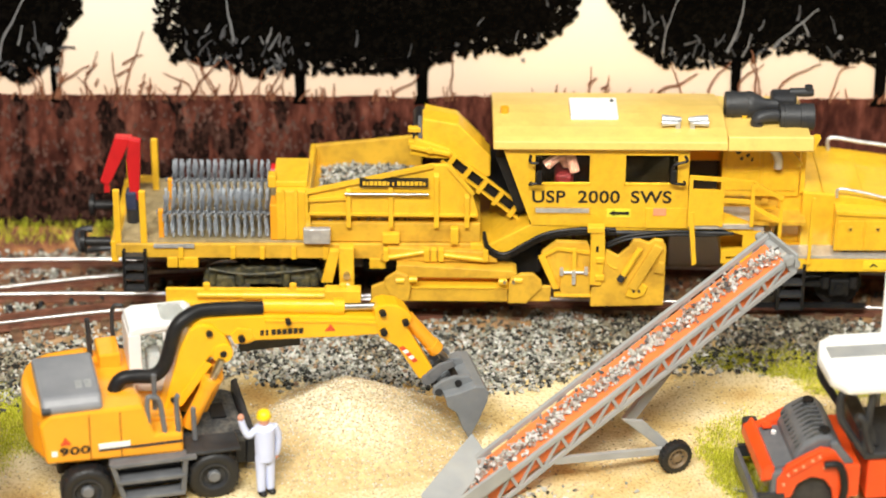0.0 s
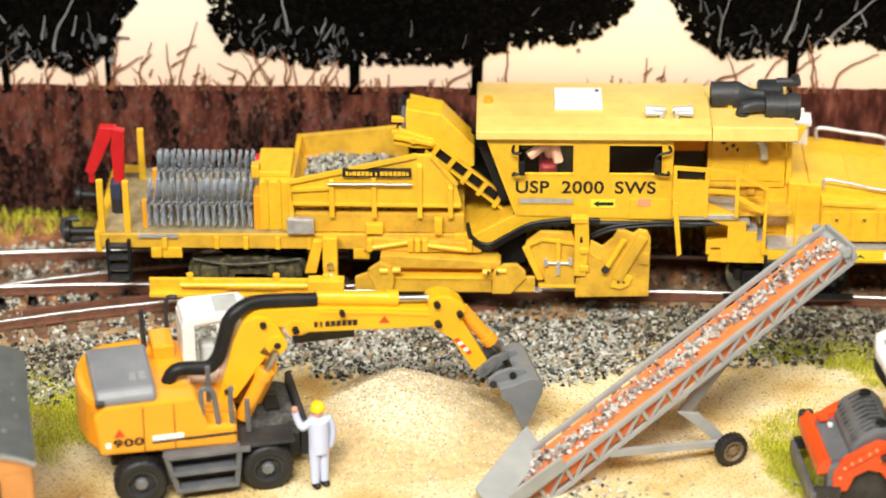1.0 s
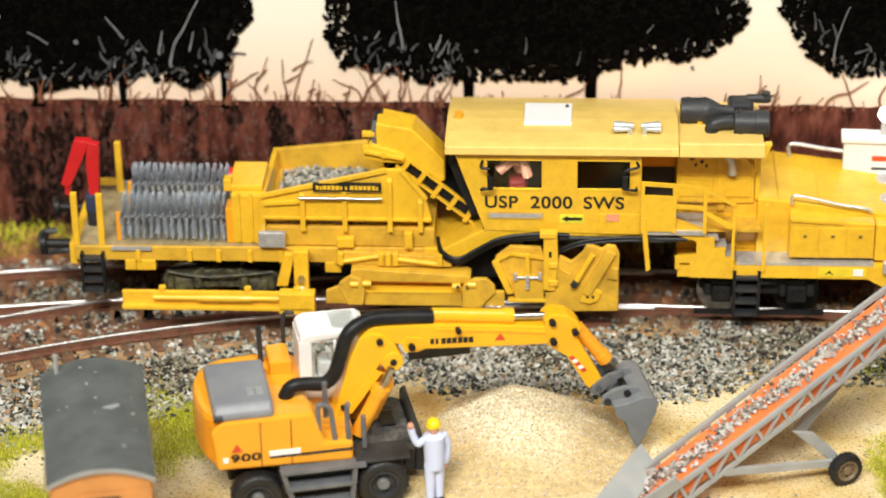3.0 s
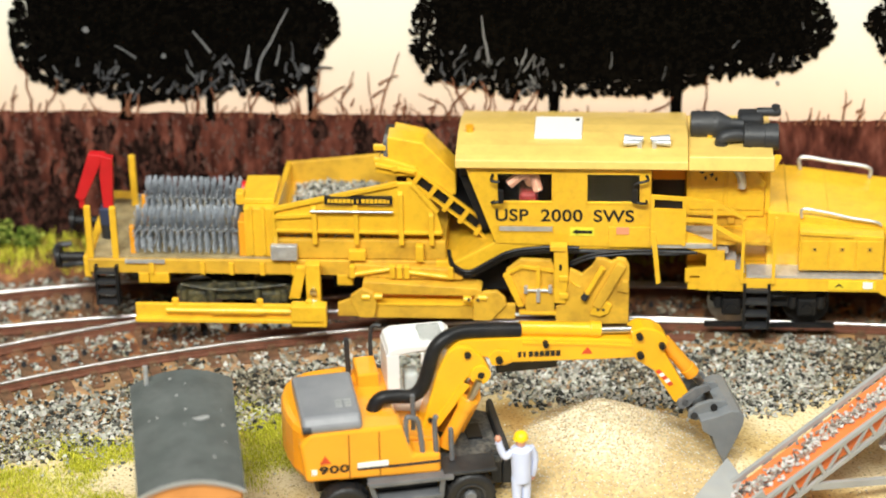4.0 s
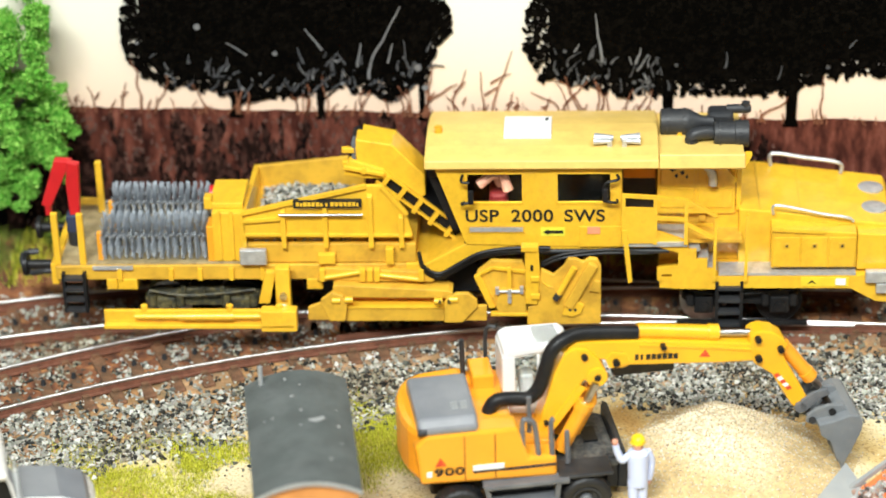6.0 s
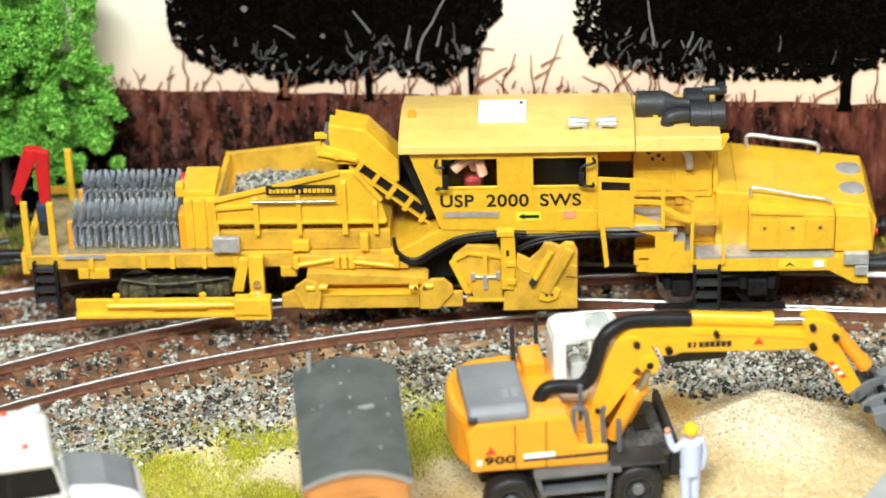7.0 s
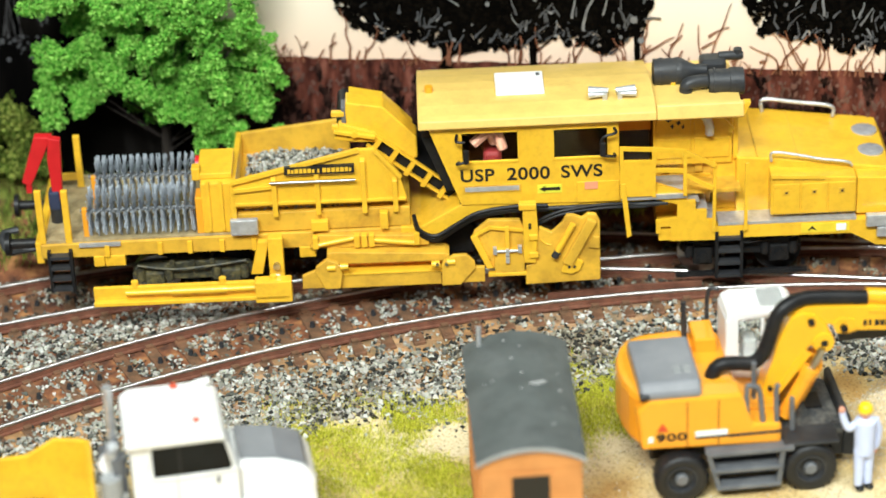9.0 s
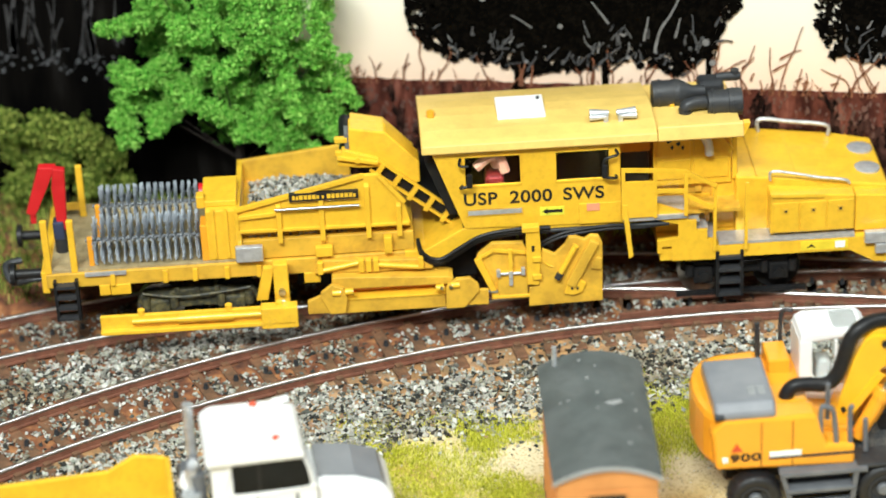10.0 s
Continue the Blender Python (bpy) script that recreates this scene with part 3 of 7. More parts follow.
# ---- printed backdrop ----
def print_mat(name, kind):
    """Printed photograph surfaces: sky wash, field band or dark wood."""
    m, nt, bs = nodes_of(name)
    tc = nt.nodes.new("ShaderNodeTexCoord")
    sp = nt.nodes.new("ShaderNodeSeparateXYZ")
    link(nt, tc.outputs["Object"], sp.inputs[0])
    mr = nt.nodes.new("ShaderNodeMapRange")
    link(nt, sp.outputs["Z"], mr.inputs["Value"])
    r = nt.nodes.new("ShaderNodeValToRGB")
    n = nt.nodes.new("ShaderNodeTexNoise")
    mp = nt.nodes.new("ShaderNodeMapping")
    link(nt, tc.outputs["Object"], mp.inputs["Vector"])
    link(nt, mp.outputs["Vector"], n.inputs["Vector"])
    n.inputs["Detail"].default_value = 6
    if kind == "sky":
        mr.inputs["From Min"].default_value, mr.inputs["From Max"].default_value = 0.040, 0.075
        stops = ((0.0, (0.80, 0.58, 0.43)), (0.3, (0.83, 0.68, 0.53)), (0.65, (0.84, 0.77, 0.64)), (1.0, (0.84, 0.80, 0.71)))
        src = mr.outputs["Result"]
    elif kind == "field":
        mp.inputs["Scale"].default_value = (1.2, 1, 0.4)
        n.inputs["Scale"].default_value = 240
        n.inputs["Roughness"].default_value = 0.65
        stops = ((0.30, (0.012, 0.005, 0.004)), (0.44, (0.055, 0.018, 0.013)), (0.56, (0.125, 0.040, 0.027)), (0.74, (0.25, 0.10, 0.07)))
        src = n.outputs["Fac"]
    else:
        mp.inputs["Scale"].default_value = (1.0, 1, 0.22)
        n.inputs["Scale"].default_value = 130
        stops = ((0.45, (0.0015, 0.0014, 0.0014)), (0.6, (0.004, 0.0035, 0.003)), (0.72, (0.012, 0.011, 0.010)), (0.85, (0.04, 0.036, 0.03)))
        src = n.outputs["Fac"]
    while len(r.color_ramp.elements) < len(stops):
        r.color_ramp.elements.new(0.5)
    for e, (p, c) in zip(r.color_ramp.elements, stops):
        e.position, e.color = p, (*c, 1)
    link(nt, src, r.inputs["Fac"])
    link(nt, r.outputs["Color"], bs.inputs["Base Color"])
    bs.inputs["Roughness"].default_value = 0.55
    bs.inputs["Specular IOR Level"].default_value = 0.02
    return m


SKYP, FIELDP, WOODP = print_mat("printed_sky", "sky"), print_mat("printed_field", "field"), print_mat("printed_dark_wood", "wood")
DARKP = grass_mat("printed_dark_leaves", (0.0012, 0.0011, 0.001), (0.002, 0.0016, 0.0012), (0.005, 0.004, 0.003), 0.01)
STEMP = mat("printed_brown_stems", (0.20, 0.075, 0.036), 0.6, var=0.3)
PALEP = mat("printed_pale_twigs", (0.17, 0.168, 0.17), 0.55, var=0.3)
SHRUBP = grass_mat("printed_dark_shrubs", (0.003, 0.002, 0.002), (0.016, 0.008, 0.006), (0.075, 0.034, 0.026), 0.03)

backdrop = thing("backdrop", "flat printed photo backdrop of trees at sunset behind a field", "backdrop", 0, 590.5, 0, 0, kind="structure")
part("board", box(-340, 230, 0, 4, -2, 150), SKYP, backdrop, "pale sunset sky print on board")
# the field's upper edge is slightly ragged
rng0 = random.Random(5)
edge = [(x, 42.2 + 0.5 * noise.noise((x * 0.08, 0, 0)) + 0.35 * rng0.random()) for x in np.arange(-340, 230.1, 1.6)]
part("printed_field", prism([(-340, -2)] + [(float(a), b) for a, b in edge] + [(230, -2)], -0.25, -0.05), FIELDP, backdrop, "printed red-brown ploughed field")
we = [(x, min(150, 30 + max(0.0, (-190 - x)) * 9 + 4 * noise.noise((x * 0.3, 2, 0)))) for x in np.arange(-340, -167, 1.5)]
part("printed_wood", prism([(-340, -2)] + [(float(a), b) for a, b in we] + [(-167, -2)], -0.4, -0.26), WOODP, backdrop, "printed black wood with grey trunks")


def flat_leaves(name, pts, size, material, y, seed, tall=1.0):
    """Leaf flecks lying in the plane of the print."""
    rng = np.random.default_rng(seed)
    P = np.asarray(pts, float)
    n = len(P)
    a = rng.uniform(0, 2 * np.pi, n)
    s = rng.uniform(0.5, 1.3, n) * size
    yy = y - rng.uniform(0, 0.12, n)
    v = []
    for k in range(4):
        w = a + k * np.pi / 2 + rng.normal(0, 0.25, n)
        rr = s * (1.0 if k % 2 else 0.6)
        v.append(np.stack([P[:, 0] + rr * np.cos(w), yy, P[:, 1] + rr * tall * np.sin(w)], 1))
    v = np.stack(v, 1) * MM
    me = bpy.data.meshes.new(name)
    me.from_pydata(v.reshape(-1, 3).tolist(), [], (np.arange(4)[None] + 4 * np.arange(n)[:, None]).tolist())
    me.materials.append(material)
    ob = new(name, me)
    ob.parent = backdrop
    return ob


def along(hem, x):
    """Height of the hem at x."""
    for (xa, za), (xb, zb) in zip(hem, hem[1:]):
        if x <= xb:
            return za + (zb - za) * max(0.0, (x - xa) / (xb - xa))
    return hem[-1][1]


def stroke(bm, x, z, length, angle, width, y, bend=0.3, rng=None):
    """A bent flat stroke of several short bars, tapering to its tip."""
    n = max(2, int(length / 1.3))
    for i in range(n):
        x2, z2 = x + length / n * math.sin(angle), z + length / n * math.cos(angle)
        bar((x, y, z), (x2, y, z2), width * (1 - 0.6 * i / n), 0.05, bm, (0, 1, 0))
        x, z, angle = x2, z2, angle + rng.normal(0, bend)


def printed_tree(hem, trunks, seed, twiggy):
    """Silhouette crown over a ragged hem, with trunks and pale twigs; twiggy: stretches of the hem full of twigs."""
    rng = np.random.default_rng(seed)
    x0, x1 = hem[0][0], hem[-1][0]
    w = x1 - x0
    pts = []
    while len(pts) < 12500:
        x, v = rng.uniform(x0 - 2, x1 + 2), rng.random() ** 1.5 * 60
        z = along(hem, x) + 1.6 * noise.noise((x * 0.3, seed, 0)) + 1.5 * noise.noise((x * 0.9, seed, 2)) + v
        side = min(x - x0, x1 - x)
        if side < 2.2 * noise.noise((z * 0.2, seed, 7)) + 1.2 * noise.noise((z * 0.7, seed, 4)) + max(0, (z - 64) * 0.25):
            continue
        if v < 5 and noise.noise((x * 0.7, z * 0.7, seed)) > 0.12 + 0.08 * v:
            continue
        pts.append((x, z))
    ob = flat_leaves("printed_tree", pts, 0.85, DARKP, -0.5, seed)
    ob["label"] = "printed dark tree crown in silhouette"
    core = [(x0 + w * (0.06 + 0.88 * i / 30), along(hem, x0 + w * (0.06 + 0.88 * i / 30)) + 3.6 + 1.2 * noise.noise((i * 0.9, seed, 1))) for i in range(31)]
    part("crown_core", prism(core + [(x1 - 4, 140), (x0 + 4, 140)], -0.46, -0.42), DARKP, ob)
    bm = bmesh.new()
    for tx, tw in trunks:
        base = along(hem, tx)
        prism([(tx - tw * 1.3, 40.5), (tx + tw * 1.2, 40.5), (tx + tw * 0.8, 43), (tx + tw, base + 6), (tx - tw, base + 6), (tx - tw * 0.8, 43)], -0.52, -0.44, bm=bm)
        for _ in range(3):
            stroke(bm, tx, base - 3, rng.uniform(5, 9), rng.uniform(-1, 1), 0.5, -0.5, 0.15, rng)
    part("trunk", bm, DARKP, ob)
    dim, lit, brown = bmesh.new(), bmesh.new(), bmesh.new()
    for a, b, n in twiggy:
        for _ in range(n):
            x = rng.uniform(a, b)
            z = along(hem, x) + 9 * rng.random() ** 1.3 - 0.5
            bm = dim if rng.random() < 0.9 else lit
            stroke(bm, x, z, rng.uniform(1.5, 4.5), rng.normal(0.25, 0.5), rng.uniform(0.25, 0.6), -0.72, 0.3, rng)
        for _ in range(n // 3):
            x = rng.uniform(a, b)
            z, r = along(hem, x) + 9 * rng.random() - 1, rng.uniform(0.2, 0.55)
            prism([(x + r * math.cos(k * 1.05), z + r * math.sin(k * 1.05)) for k in range(6)], -0.75, -0.7, bm=lit if rng.random() < 0.3 else dim)
        for _ in range(n // 3):
            x = rng.uniform(a, b)
            stroke(brown, x, 41.5, along(hem, x) - 40 + rng.uniform(-2, 2), rng.normal(0.05, 0.2), rng.uniform(0.3, 0.7), -0.62, 0.25, rng)
    part("dim_twigs", dim, DIMP, ob, "dim grey twigs")
    part("pale_twigs", lit, PALEP, ob, "pale glinting twigs")
    part("brown_twigs", brown, STEMP, ob, "brown stems below the crown")
    return ob


DRYP = mat("printed_dry_leaves", (0.10, 0.046, 0.034), 0.6, var=0.5, scale=400)
TRUNKP = mat("printed_grey_trunks", (0.028, 0.027, 0.028), 0.6, var=0.6, scale=200)
DIMP = mat("printed_dim_twigs", (0.06, 0.06, 0.064), 0.6, var=0.4)
printed_tree([(-65.5, 58), (-61.5, 51.6), (-53, 50.6), (-44.5, 47.4), (-34.5, 48.8), (-18.5, 48.4), (-6, 49.2), (7, 54.2), (15, 53.5), (22, 56), (26, 58.7), (30.5, 64)], [(-33, 1.4), (-5, 1.5)], 11, [(-60, -34, 34), (-33, 28, 8)])
printed_tree([(37.5, 66), (40, 62), (42, 57), (48, 52), (56, 49.8), (66, 51.4), (75, 54), (82, 55), (90, 51.6), (100, 52.3), (135, 52)], [(66.8, 1.3), (100, 1.6)], 12, [(44, 78, 22), (78, 120, 10)])
printed_tree([(-158.5, 60), (-157, 54), (-150, 48.6), (-139, 47.6), (-131, 45.2), (-119, 46.2), (-108, 49.4), (-96, 45.6), (-89, 51.6), (-85.5, 59), (-82, 63.5)], [(-132.8, 1.4), (-113, 1.0), (-89.4, 0.8)], 13, [(-140, -122, 14), (-121, -87, 44), (-156, -140, 6)])
# long pale stems before the crowns
rng = np.random.default_rng(44)
bm = bmesh.new()
for x, z, l, a, wd in ((-101.5, 51, 20, 0.03, 0.8), (-112, 58, 6.5, -0.6, 0.7), (-129.5, 56.5, 5.5, -1.0, 0.5), (-48, 56, 12, 0.03, 0.8), (-40, 54, 5, 0.6, 0.6), (50, 54, 14, -0.05, 0.5), (64.5, 54, 14, 0.3, 0.8), (68, 53, 6, 0.4, 0.6), (75, 55, 14, 0.45, 0.8), (-104, 54, 6, 0.1, 0.7), (-97, 55, 5, 0.3, 0.6)):
    stroke(bm, x, z, l, a, wd * 0.8, -0.74, 0.13, rng)
for x, z, r in ((-140.7, 63.4, 0.8), (-90.1, 54, 0.9), (-123, 57, 0.6), (-88.5, 49, 0.8), (18, 52, 0.5), (90, 58, 0.6), (-131, 48, 0.5)):
    prism([(x + r * math.cos(k * 0.785), z + r * math.sin(k * 0.785)) for k in range(8)], -0.75, -0.7, bm=bm)
part("pale_stems", bm, PALEP, backdrop, "pale stems glinting before the dark crowns")
# stems standing against the sky, and stalks in front of the field
rng = np.random.default_rng(21)
bm = bmesh.new()
for _ in range(150):
    x = rng.uniform(-172, 135)
    stroke(bm, x, 41.3, rng.uniform(1.2, 4.5), rng.normal(0.12, 0.35), rng.uniform(0.2, 0.5), -0.6, 0.25, rng)
for x, l, a in ((-82, 13, 0.02), (-80, 7, -0.5), (-75, 12, 0.15), (-73.5, 18, 0.12), (-70, 7, 0.15), (-68.5, 6, 0.5), (-62, 6, 0.4), (-88, 9, -0.2), (-160, 8, 0.2), (-166, 7, -0.2), (36, 7, 0.3), (33, 9, 0.1), (-171, 6, -0.3)):
    stroke(bm, x, 41.3, l, a, 0.45, -0.6, 0.12, rng)
    stroke(bm, x, 41.3 + l * 0.5, l * 0.3, a + 0.8, 0.45, -0.6, 0.2, rng)
part("printed_stems", bm, STEMP, backdrop, "printed brown grass stems against the sky")
pts, lights = [], []
while len(pts) < 13000:
    x = rng.uniform(-190, 60)
    fade = smooth01((12 - x) / 30)
    top = 18 + 23 * fade + 3 * noise.noise((x * 0.3, 1, 0))
    z = rng.uniform(0, top)
    k = noise.noise((x * 0.2, z * 0.05, 8)) + 0.4 * noise.noise((x * 0.6, z * 0.2, 3))
    if k > 0.1 + 0.019 * z - 0.64 * fade:
        pts.append((x, z))
    elif rng.random() < 0.12 * fade:
        lights.append((x, z))
ob = flat_leaves("printed_stalks", pts, 0.75, SHRUBP, -0.42, 5, 2.0)
ob["label"] = "printed dark dry stalks along the field"
ob = flat_leaves("printed_dry_leaves", lights, 0.55, DRYP, -0.56, 6, 1.8)
ob["label"] = "printed pale brown dry leaves"
# grey trunks in the printed wood
bm = bmesh.new()
for x, z, l, a, wd in ((-252.5, 42, 24, 0.05, 3.0), (-249, 46, 20, 0.16, 1.4), (-242.5, 43, 20, 0.02, 1.3), (-236, 45, 18, 0.15, 1.7), (-233, 41, 16, -0.1, 2.0), (-246, 44, 14, -0.2, 1.0), (-228, 46, 16, 0.2, 1.0), (-262, 42, 20, -0.1, 2.4)):
    for k in range(3):
        stroke(bm, x + rng.normal() * 0.5, z + rng.uniform(0, 5), l * rng.uniform(0.4, 1), a + rng.normal() * 0.05, wd * rng.uniform(0.3, 0.8), -0.5, 0.06, rng)
part("printed_trunks", bm, TRUNKP, backdrop, "printed grey trunks in the dark wood")
bm = bmesh.new()
for _ in range(70):
    x, z, r = rng.uniform(-258, -228), 44 + rng.normal() * 2.2, rng.uniform(0.15, 0.6)
    prism([(x + r * math.cos(k * 0.785) * rng.uniform(0.7, 1.3), z + r * math.sin(k * 0.785)) for k in range(8)], -0.56, -0.52, bm=bm)
part("printed_litter", bm, DIMP, backdrop, "printed pale leaf litter in the wood")


# ---- trees of the layout ----
def foam_tree(name, label, x, y, clumps, material, seed, flakes, size):
    t = thing(name, label, "tree", x, y, ground_z(x, y))
    rng = np.random.default_rng(seed)
    top = min(20.0, max(c[2] for c in clumps))
    bm = rod((0, 0, -0.5), (0.6, 0, top), 1.6 if top > 10 else 0.6, 1.0 if top > 10 else 0.3, 10)
    for cx, cy, cz, r in clumps[::9]:
        rod((0.4, 0, min(max(cz * 0.5, 8), 19)), (cx, cy, cz), 0.22, 0.12, 5, bm)
    part("trunk", bm, mat("bark_" + name, (0.02, 0.014, 0.010), 0.9, bump=0.4), t)
    pts = []
    for cx, cy, cz, r in clumps:
        n = int(flakes * r * r)
        d = rng.normal(size=(n, 3))
        d /= np.linalg.norm(d, axis=1)[:, None]
        rad = r * (0.45 + 0.6 * rng.random(n) ** 0.6)
        for k in range(n):
            w = 1 + 0.6 * noise.noise(Vector(d[k]) * 2.6 + Vector((cx, cy, cz)))
            pts.append((cx + d[k, 0] * rad[k] * w, cy + d[k, 1] * rad[k] * w, cz + d[k, 2] * rad[k] * w * 0.8))
    c = leaves_mesh("crown", pts, size, material, t, seed)
    c["label"] = "crumbly foam foliage"
    return t


# drooping plumes: x and height of the root, of the tip, and the distance out of the crown
rngt = np.random.default_rng(31)
PLUMES = [(-12, 55, -25, 52, 5), (-14, 57, -6, 50, 6), (-14, 41, -23, 37, 7), (-23, 37, -24, 23, 6), (-20, 31, -14, 27, 5), (-14, 37, 1, 31, 8),
          (-10, 46, -3, 42, 6), (9, 60, 11, 49, 8), (11, 50, 2, 43, 9), (13, 45, 18, 34, 8), (24, 62, 22, 48, 5), (17, 44, 28, 46, 5),
          (25, 38, 30, 34, 4), (10, 34, 8, 25, 6), (12, 20, 20, 22, 5), (18, 27, 25, 27, 4), (-4, 57, -1, 51, 6), (2, 36, 5, 25, 6), (9, 33, 11, 18, 6), (16, 32, 19, 17, 6), (22, 30, 27, 23, 5), (-12, 34, -15, 27, 5),
          (4, 60, 4, 50, 6), (16, 58, 14, 46, 5), (-20, 66, -10, 62, 5), (2, 70, 10, 64, 6), (-2, 36, 4, 38, 5), (20, 70, 25, 62, 4)]
cl = []
for xa, za, xb, zb, out in PLUMES:
    n = max(4, int(math.hypot(xb - xa, zb - za) / 1.7))
    for i in range(n):
        f = i / (n - 1)
        r = 3.1 - 1.0 * f + rngt.uniform(-0.5, 0.5)
        cl.append((xa + (xb - xa) * f + rngt.normal() * 0.9, -1.5 * out * (0.35 + 0.65 * f) - 1.0 + rngt.normal() * 0.7, za + (zb - za) * f + rngt.normal() * 0.8, r))
# loose dark inside of the crown
for _ in range(70):
    a, r = rngt.uniform(0, 2 * math.pi), math.sqrt(rngt.random())
    cx, cz = 22 * r * math.cos(a), 42 + 25 * r * math.sin(a)
    if cx > 14 and 44 < cz < 68:
        continue
    cl.append((cx, rngt.uniform(1, 4.5), cz, rngt.uniform(2.0, 3.6)))
foam_tree("foliage_tree", "bright green foam-leaved model tree behind the tracks", -199, 584, cl, FOLIAGE, 32, 125, 0.36)
cl = [(-8, 0, 20, 5), (-2, -1, 26, 5), (6, -1, 24, 5), (11, 0, 19, 4.5), (0, -3, 17, 5), (-14, 0, 26, 5), (-20, -1, 22, 6), (8, -2, 13, 4), (-8, -3, 12, 5), (-27, 0, 27, 6), (15, 0, 12, 3)]
foam_tree("shrub", "olive green bush at the edge of the wood", -243, 584, [(x, y, z - 4.5, r) for x, y, z, r in cl], OLIVE, 34, 110, 0.42)
cl = [(0, 0, 5, 4), (5, 0, 4, 3.5), (-6, 0, 4, 4), (12, 0, 3, 3)]
foam_tree("shrub", "low olive bush on the grass verge", -170, 585, cl, OLIVE, 35, 60, 0.6)

# small white lineside cabin with a lit lamp
kiosk = thing("lineside_cabin", "small white lineside box with a lit lamp on a post", "cabin", 61, 579, 5.6, -3)
part("body", box(-8.8, 8.8, -2, 2, -1, 34), WHITE, kiosk, bevel=0.3)
part("roof", box(-9.4, 9.4, -2.6, 2.6, 34, 35.2), WHITE, kiosk, bevel=0.2)
part("sign", box(-2.4, 2.4, -2.2, -2.0, 29.6, 30.8), ORRED, kiosk)
part("sign", box(-2.4, 2.4, -2.2, -2.0, 27.4, 27.9), INK, kiosk)
part("lamp_post", rod((0, 0, 35), (0, 0, 39), 0.8, 0.7), SILVER, kiosk)
part("ridge_knob", rod((7, 0, 35), (7, 0, 37.2), 0.9, 0.7), WHITE, kiosk)
part("lamp_bulb", lathe([(38.8, 0.7), (39.3, 1.2), (40.4, 1.5), (41.5, 1.1), (42.0, 0.4)], (0, 0, 0), "z", 16), BULB, kiosk, "glowing white lamp", smooth=True)


# ---- the track machine: x along the vehicle, rail top at z = 6 ----
train = thing("track_machine", "yellow ballast-regulating track machine rolling on the rear track", "rail vehicle", 0, 568.5, 0)


def build_train():
    T = train
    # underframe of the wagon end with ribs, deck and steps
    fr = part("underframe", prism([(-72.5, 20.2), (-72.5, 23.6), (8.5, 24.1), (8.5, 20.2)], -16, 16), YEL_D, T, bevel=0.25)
    for x in (-58, -46.5, -40, -33, -26, -8, -1):
        part("rib", box(x - 0.5, x + 0.5, -16.7, -15.9, 20.4, 23.2), YEL, fr)
    for x, w in ((-60, 1.2), (-56.5, 2.2), (-14.5, 1.8)):
        part("bracket", box(x - w, x + w, -16.2, -13, 17.8, 20.4), YEL, fr, bevel=0.2)
    part("deck", box(-71.5, -30, -15.4, 15.4, 23.4, 24.2), OCHREDECK, T, "dusty plank deck")
    part("deck_edge_rail", box(-64, -55, -16.6, -15.8, 23.0, 23.7), SILVER, T)
    part("side_beam", prism([(-14, 20.6), (-12, 23.8), (12, 22.6), (12, 20.2)], -17.4, -15.8), YEL_D, T, bevel=0.2)
    for a, b in (((-13, -17.8, 21.4), (-4, -17.8, 23.0)), ((-1, -17.8, 22.4), (9.5, -17.8, 21.0))):
        part("hydraulic_ram", rod(a, b, 0.55), YEL, T, smooth=True)
    for x in (-12.6, -3.6, -2, -0.4, 9.4):
        part("ram_lug", box(x - 0.6, x + 0.6, -18.4, -16.8, 20.8, 23.8), YEL, T, bevel=0.15)
    # headstock, posts and buffers
    part("headstock", box(-73.6, -72, -15.5, 15.5, 18.8, 24), YEL, T, bevel=0.2)
    for x, y, h in ((-71.9, -15, 36.6), (-66.2, -15, 36.4), (-65.8, 10, 37), (-71.8, 12, 31)):
        part("corner_post", box(x - 0.75, x + 0.75, y - 0.6, y + 0.6, 23.6, h), YEL, T, bevel=0.25)
    part("post_foot", box(-63, -61.8, -14, -12.8, 23.8, 31), ORA, T, bevel=0.2)
    part("post_foot", box(-61.6, -60.4, -4, -2.8, 23.8, 33.6), ORA, T, bevel=0.2)
    part("end_rail", box(-71.6, -66.5, 9.5, 10.5, 26, 27.5), YEL_D, T)
    for y in (-9, 9):
        b = part("buffer", rod((-73.5, y, 20.5), (-80, y, 20.5), 1.1), BLACK, T, "dark buffer", smooth=True)
        part("buffer_head", rod((-80, y, 20.5), (-81, y, 20.5), 2.6), BLACK, b, smooth=True)
        b = part("buffer", rod((113.5, y, 15.2), (118, y, 15.2), 1.1), DGREY, T, smooth=True)
        part("buffer_head", rod((118, y, 15.2), (119, y, 15.2), 2.5), BLACK, b, smooth=True)
    part("coupler", tube([(-73, 0, 14.5), (-78, 0, 14), (-82, -1.5, 14.5), (-83.5, 2, 17), (-80, 3, 17.5)], 0.8), DGREY, T, "dark coupling hook", smooth=True)
    part("coupler", tube([(113, 0, 12), (117, 0, 12), (120, 1, 13)], 0.8), DGREY, T, smooth=True)
    # step ladders in black
    for x0, x1, z0, z1 in ((-71, -65.6, 12.6, 22.5), (74.3, 80.4, 8.6, 20)):
        lad = part("ladder", box(x0, x0 + 0.7, -17.6, -15.4, z0, z1), BLACK, T, "black step ladder")
        box_b = part("ladder_side", box(x1 - 0.7, x1, -17.6, -15.4, z0, z1), BLACK, lad)
        for k in range(4):
            z = z0 + 0.4 + k * (z1 - z0 - 1) / 3.4
            part("tread", box(x0 + 0.6, x1 - 0.6, -18, -15, z, z + 0.7), DGREY, lad)
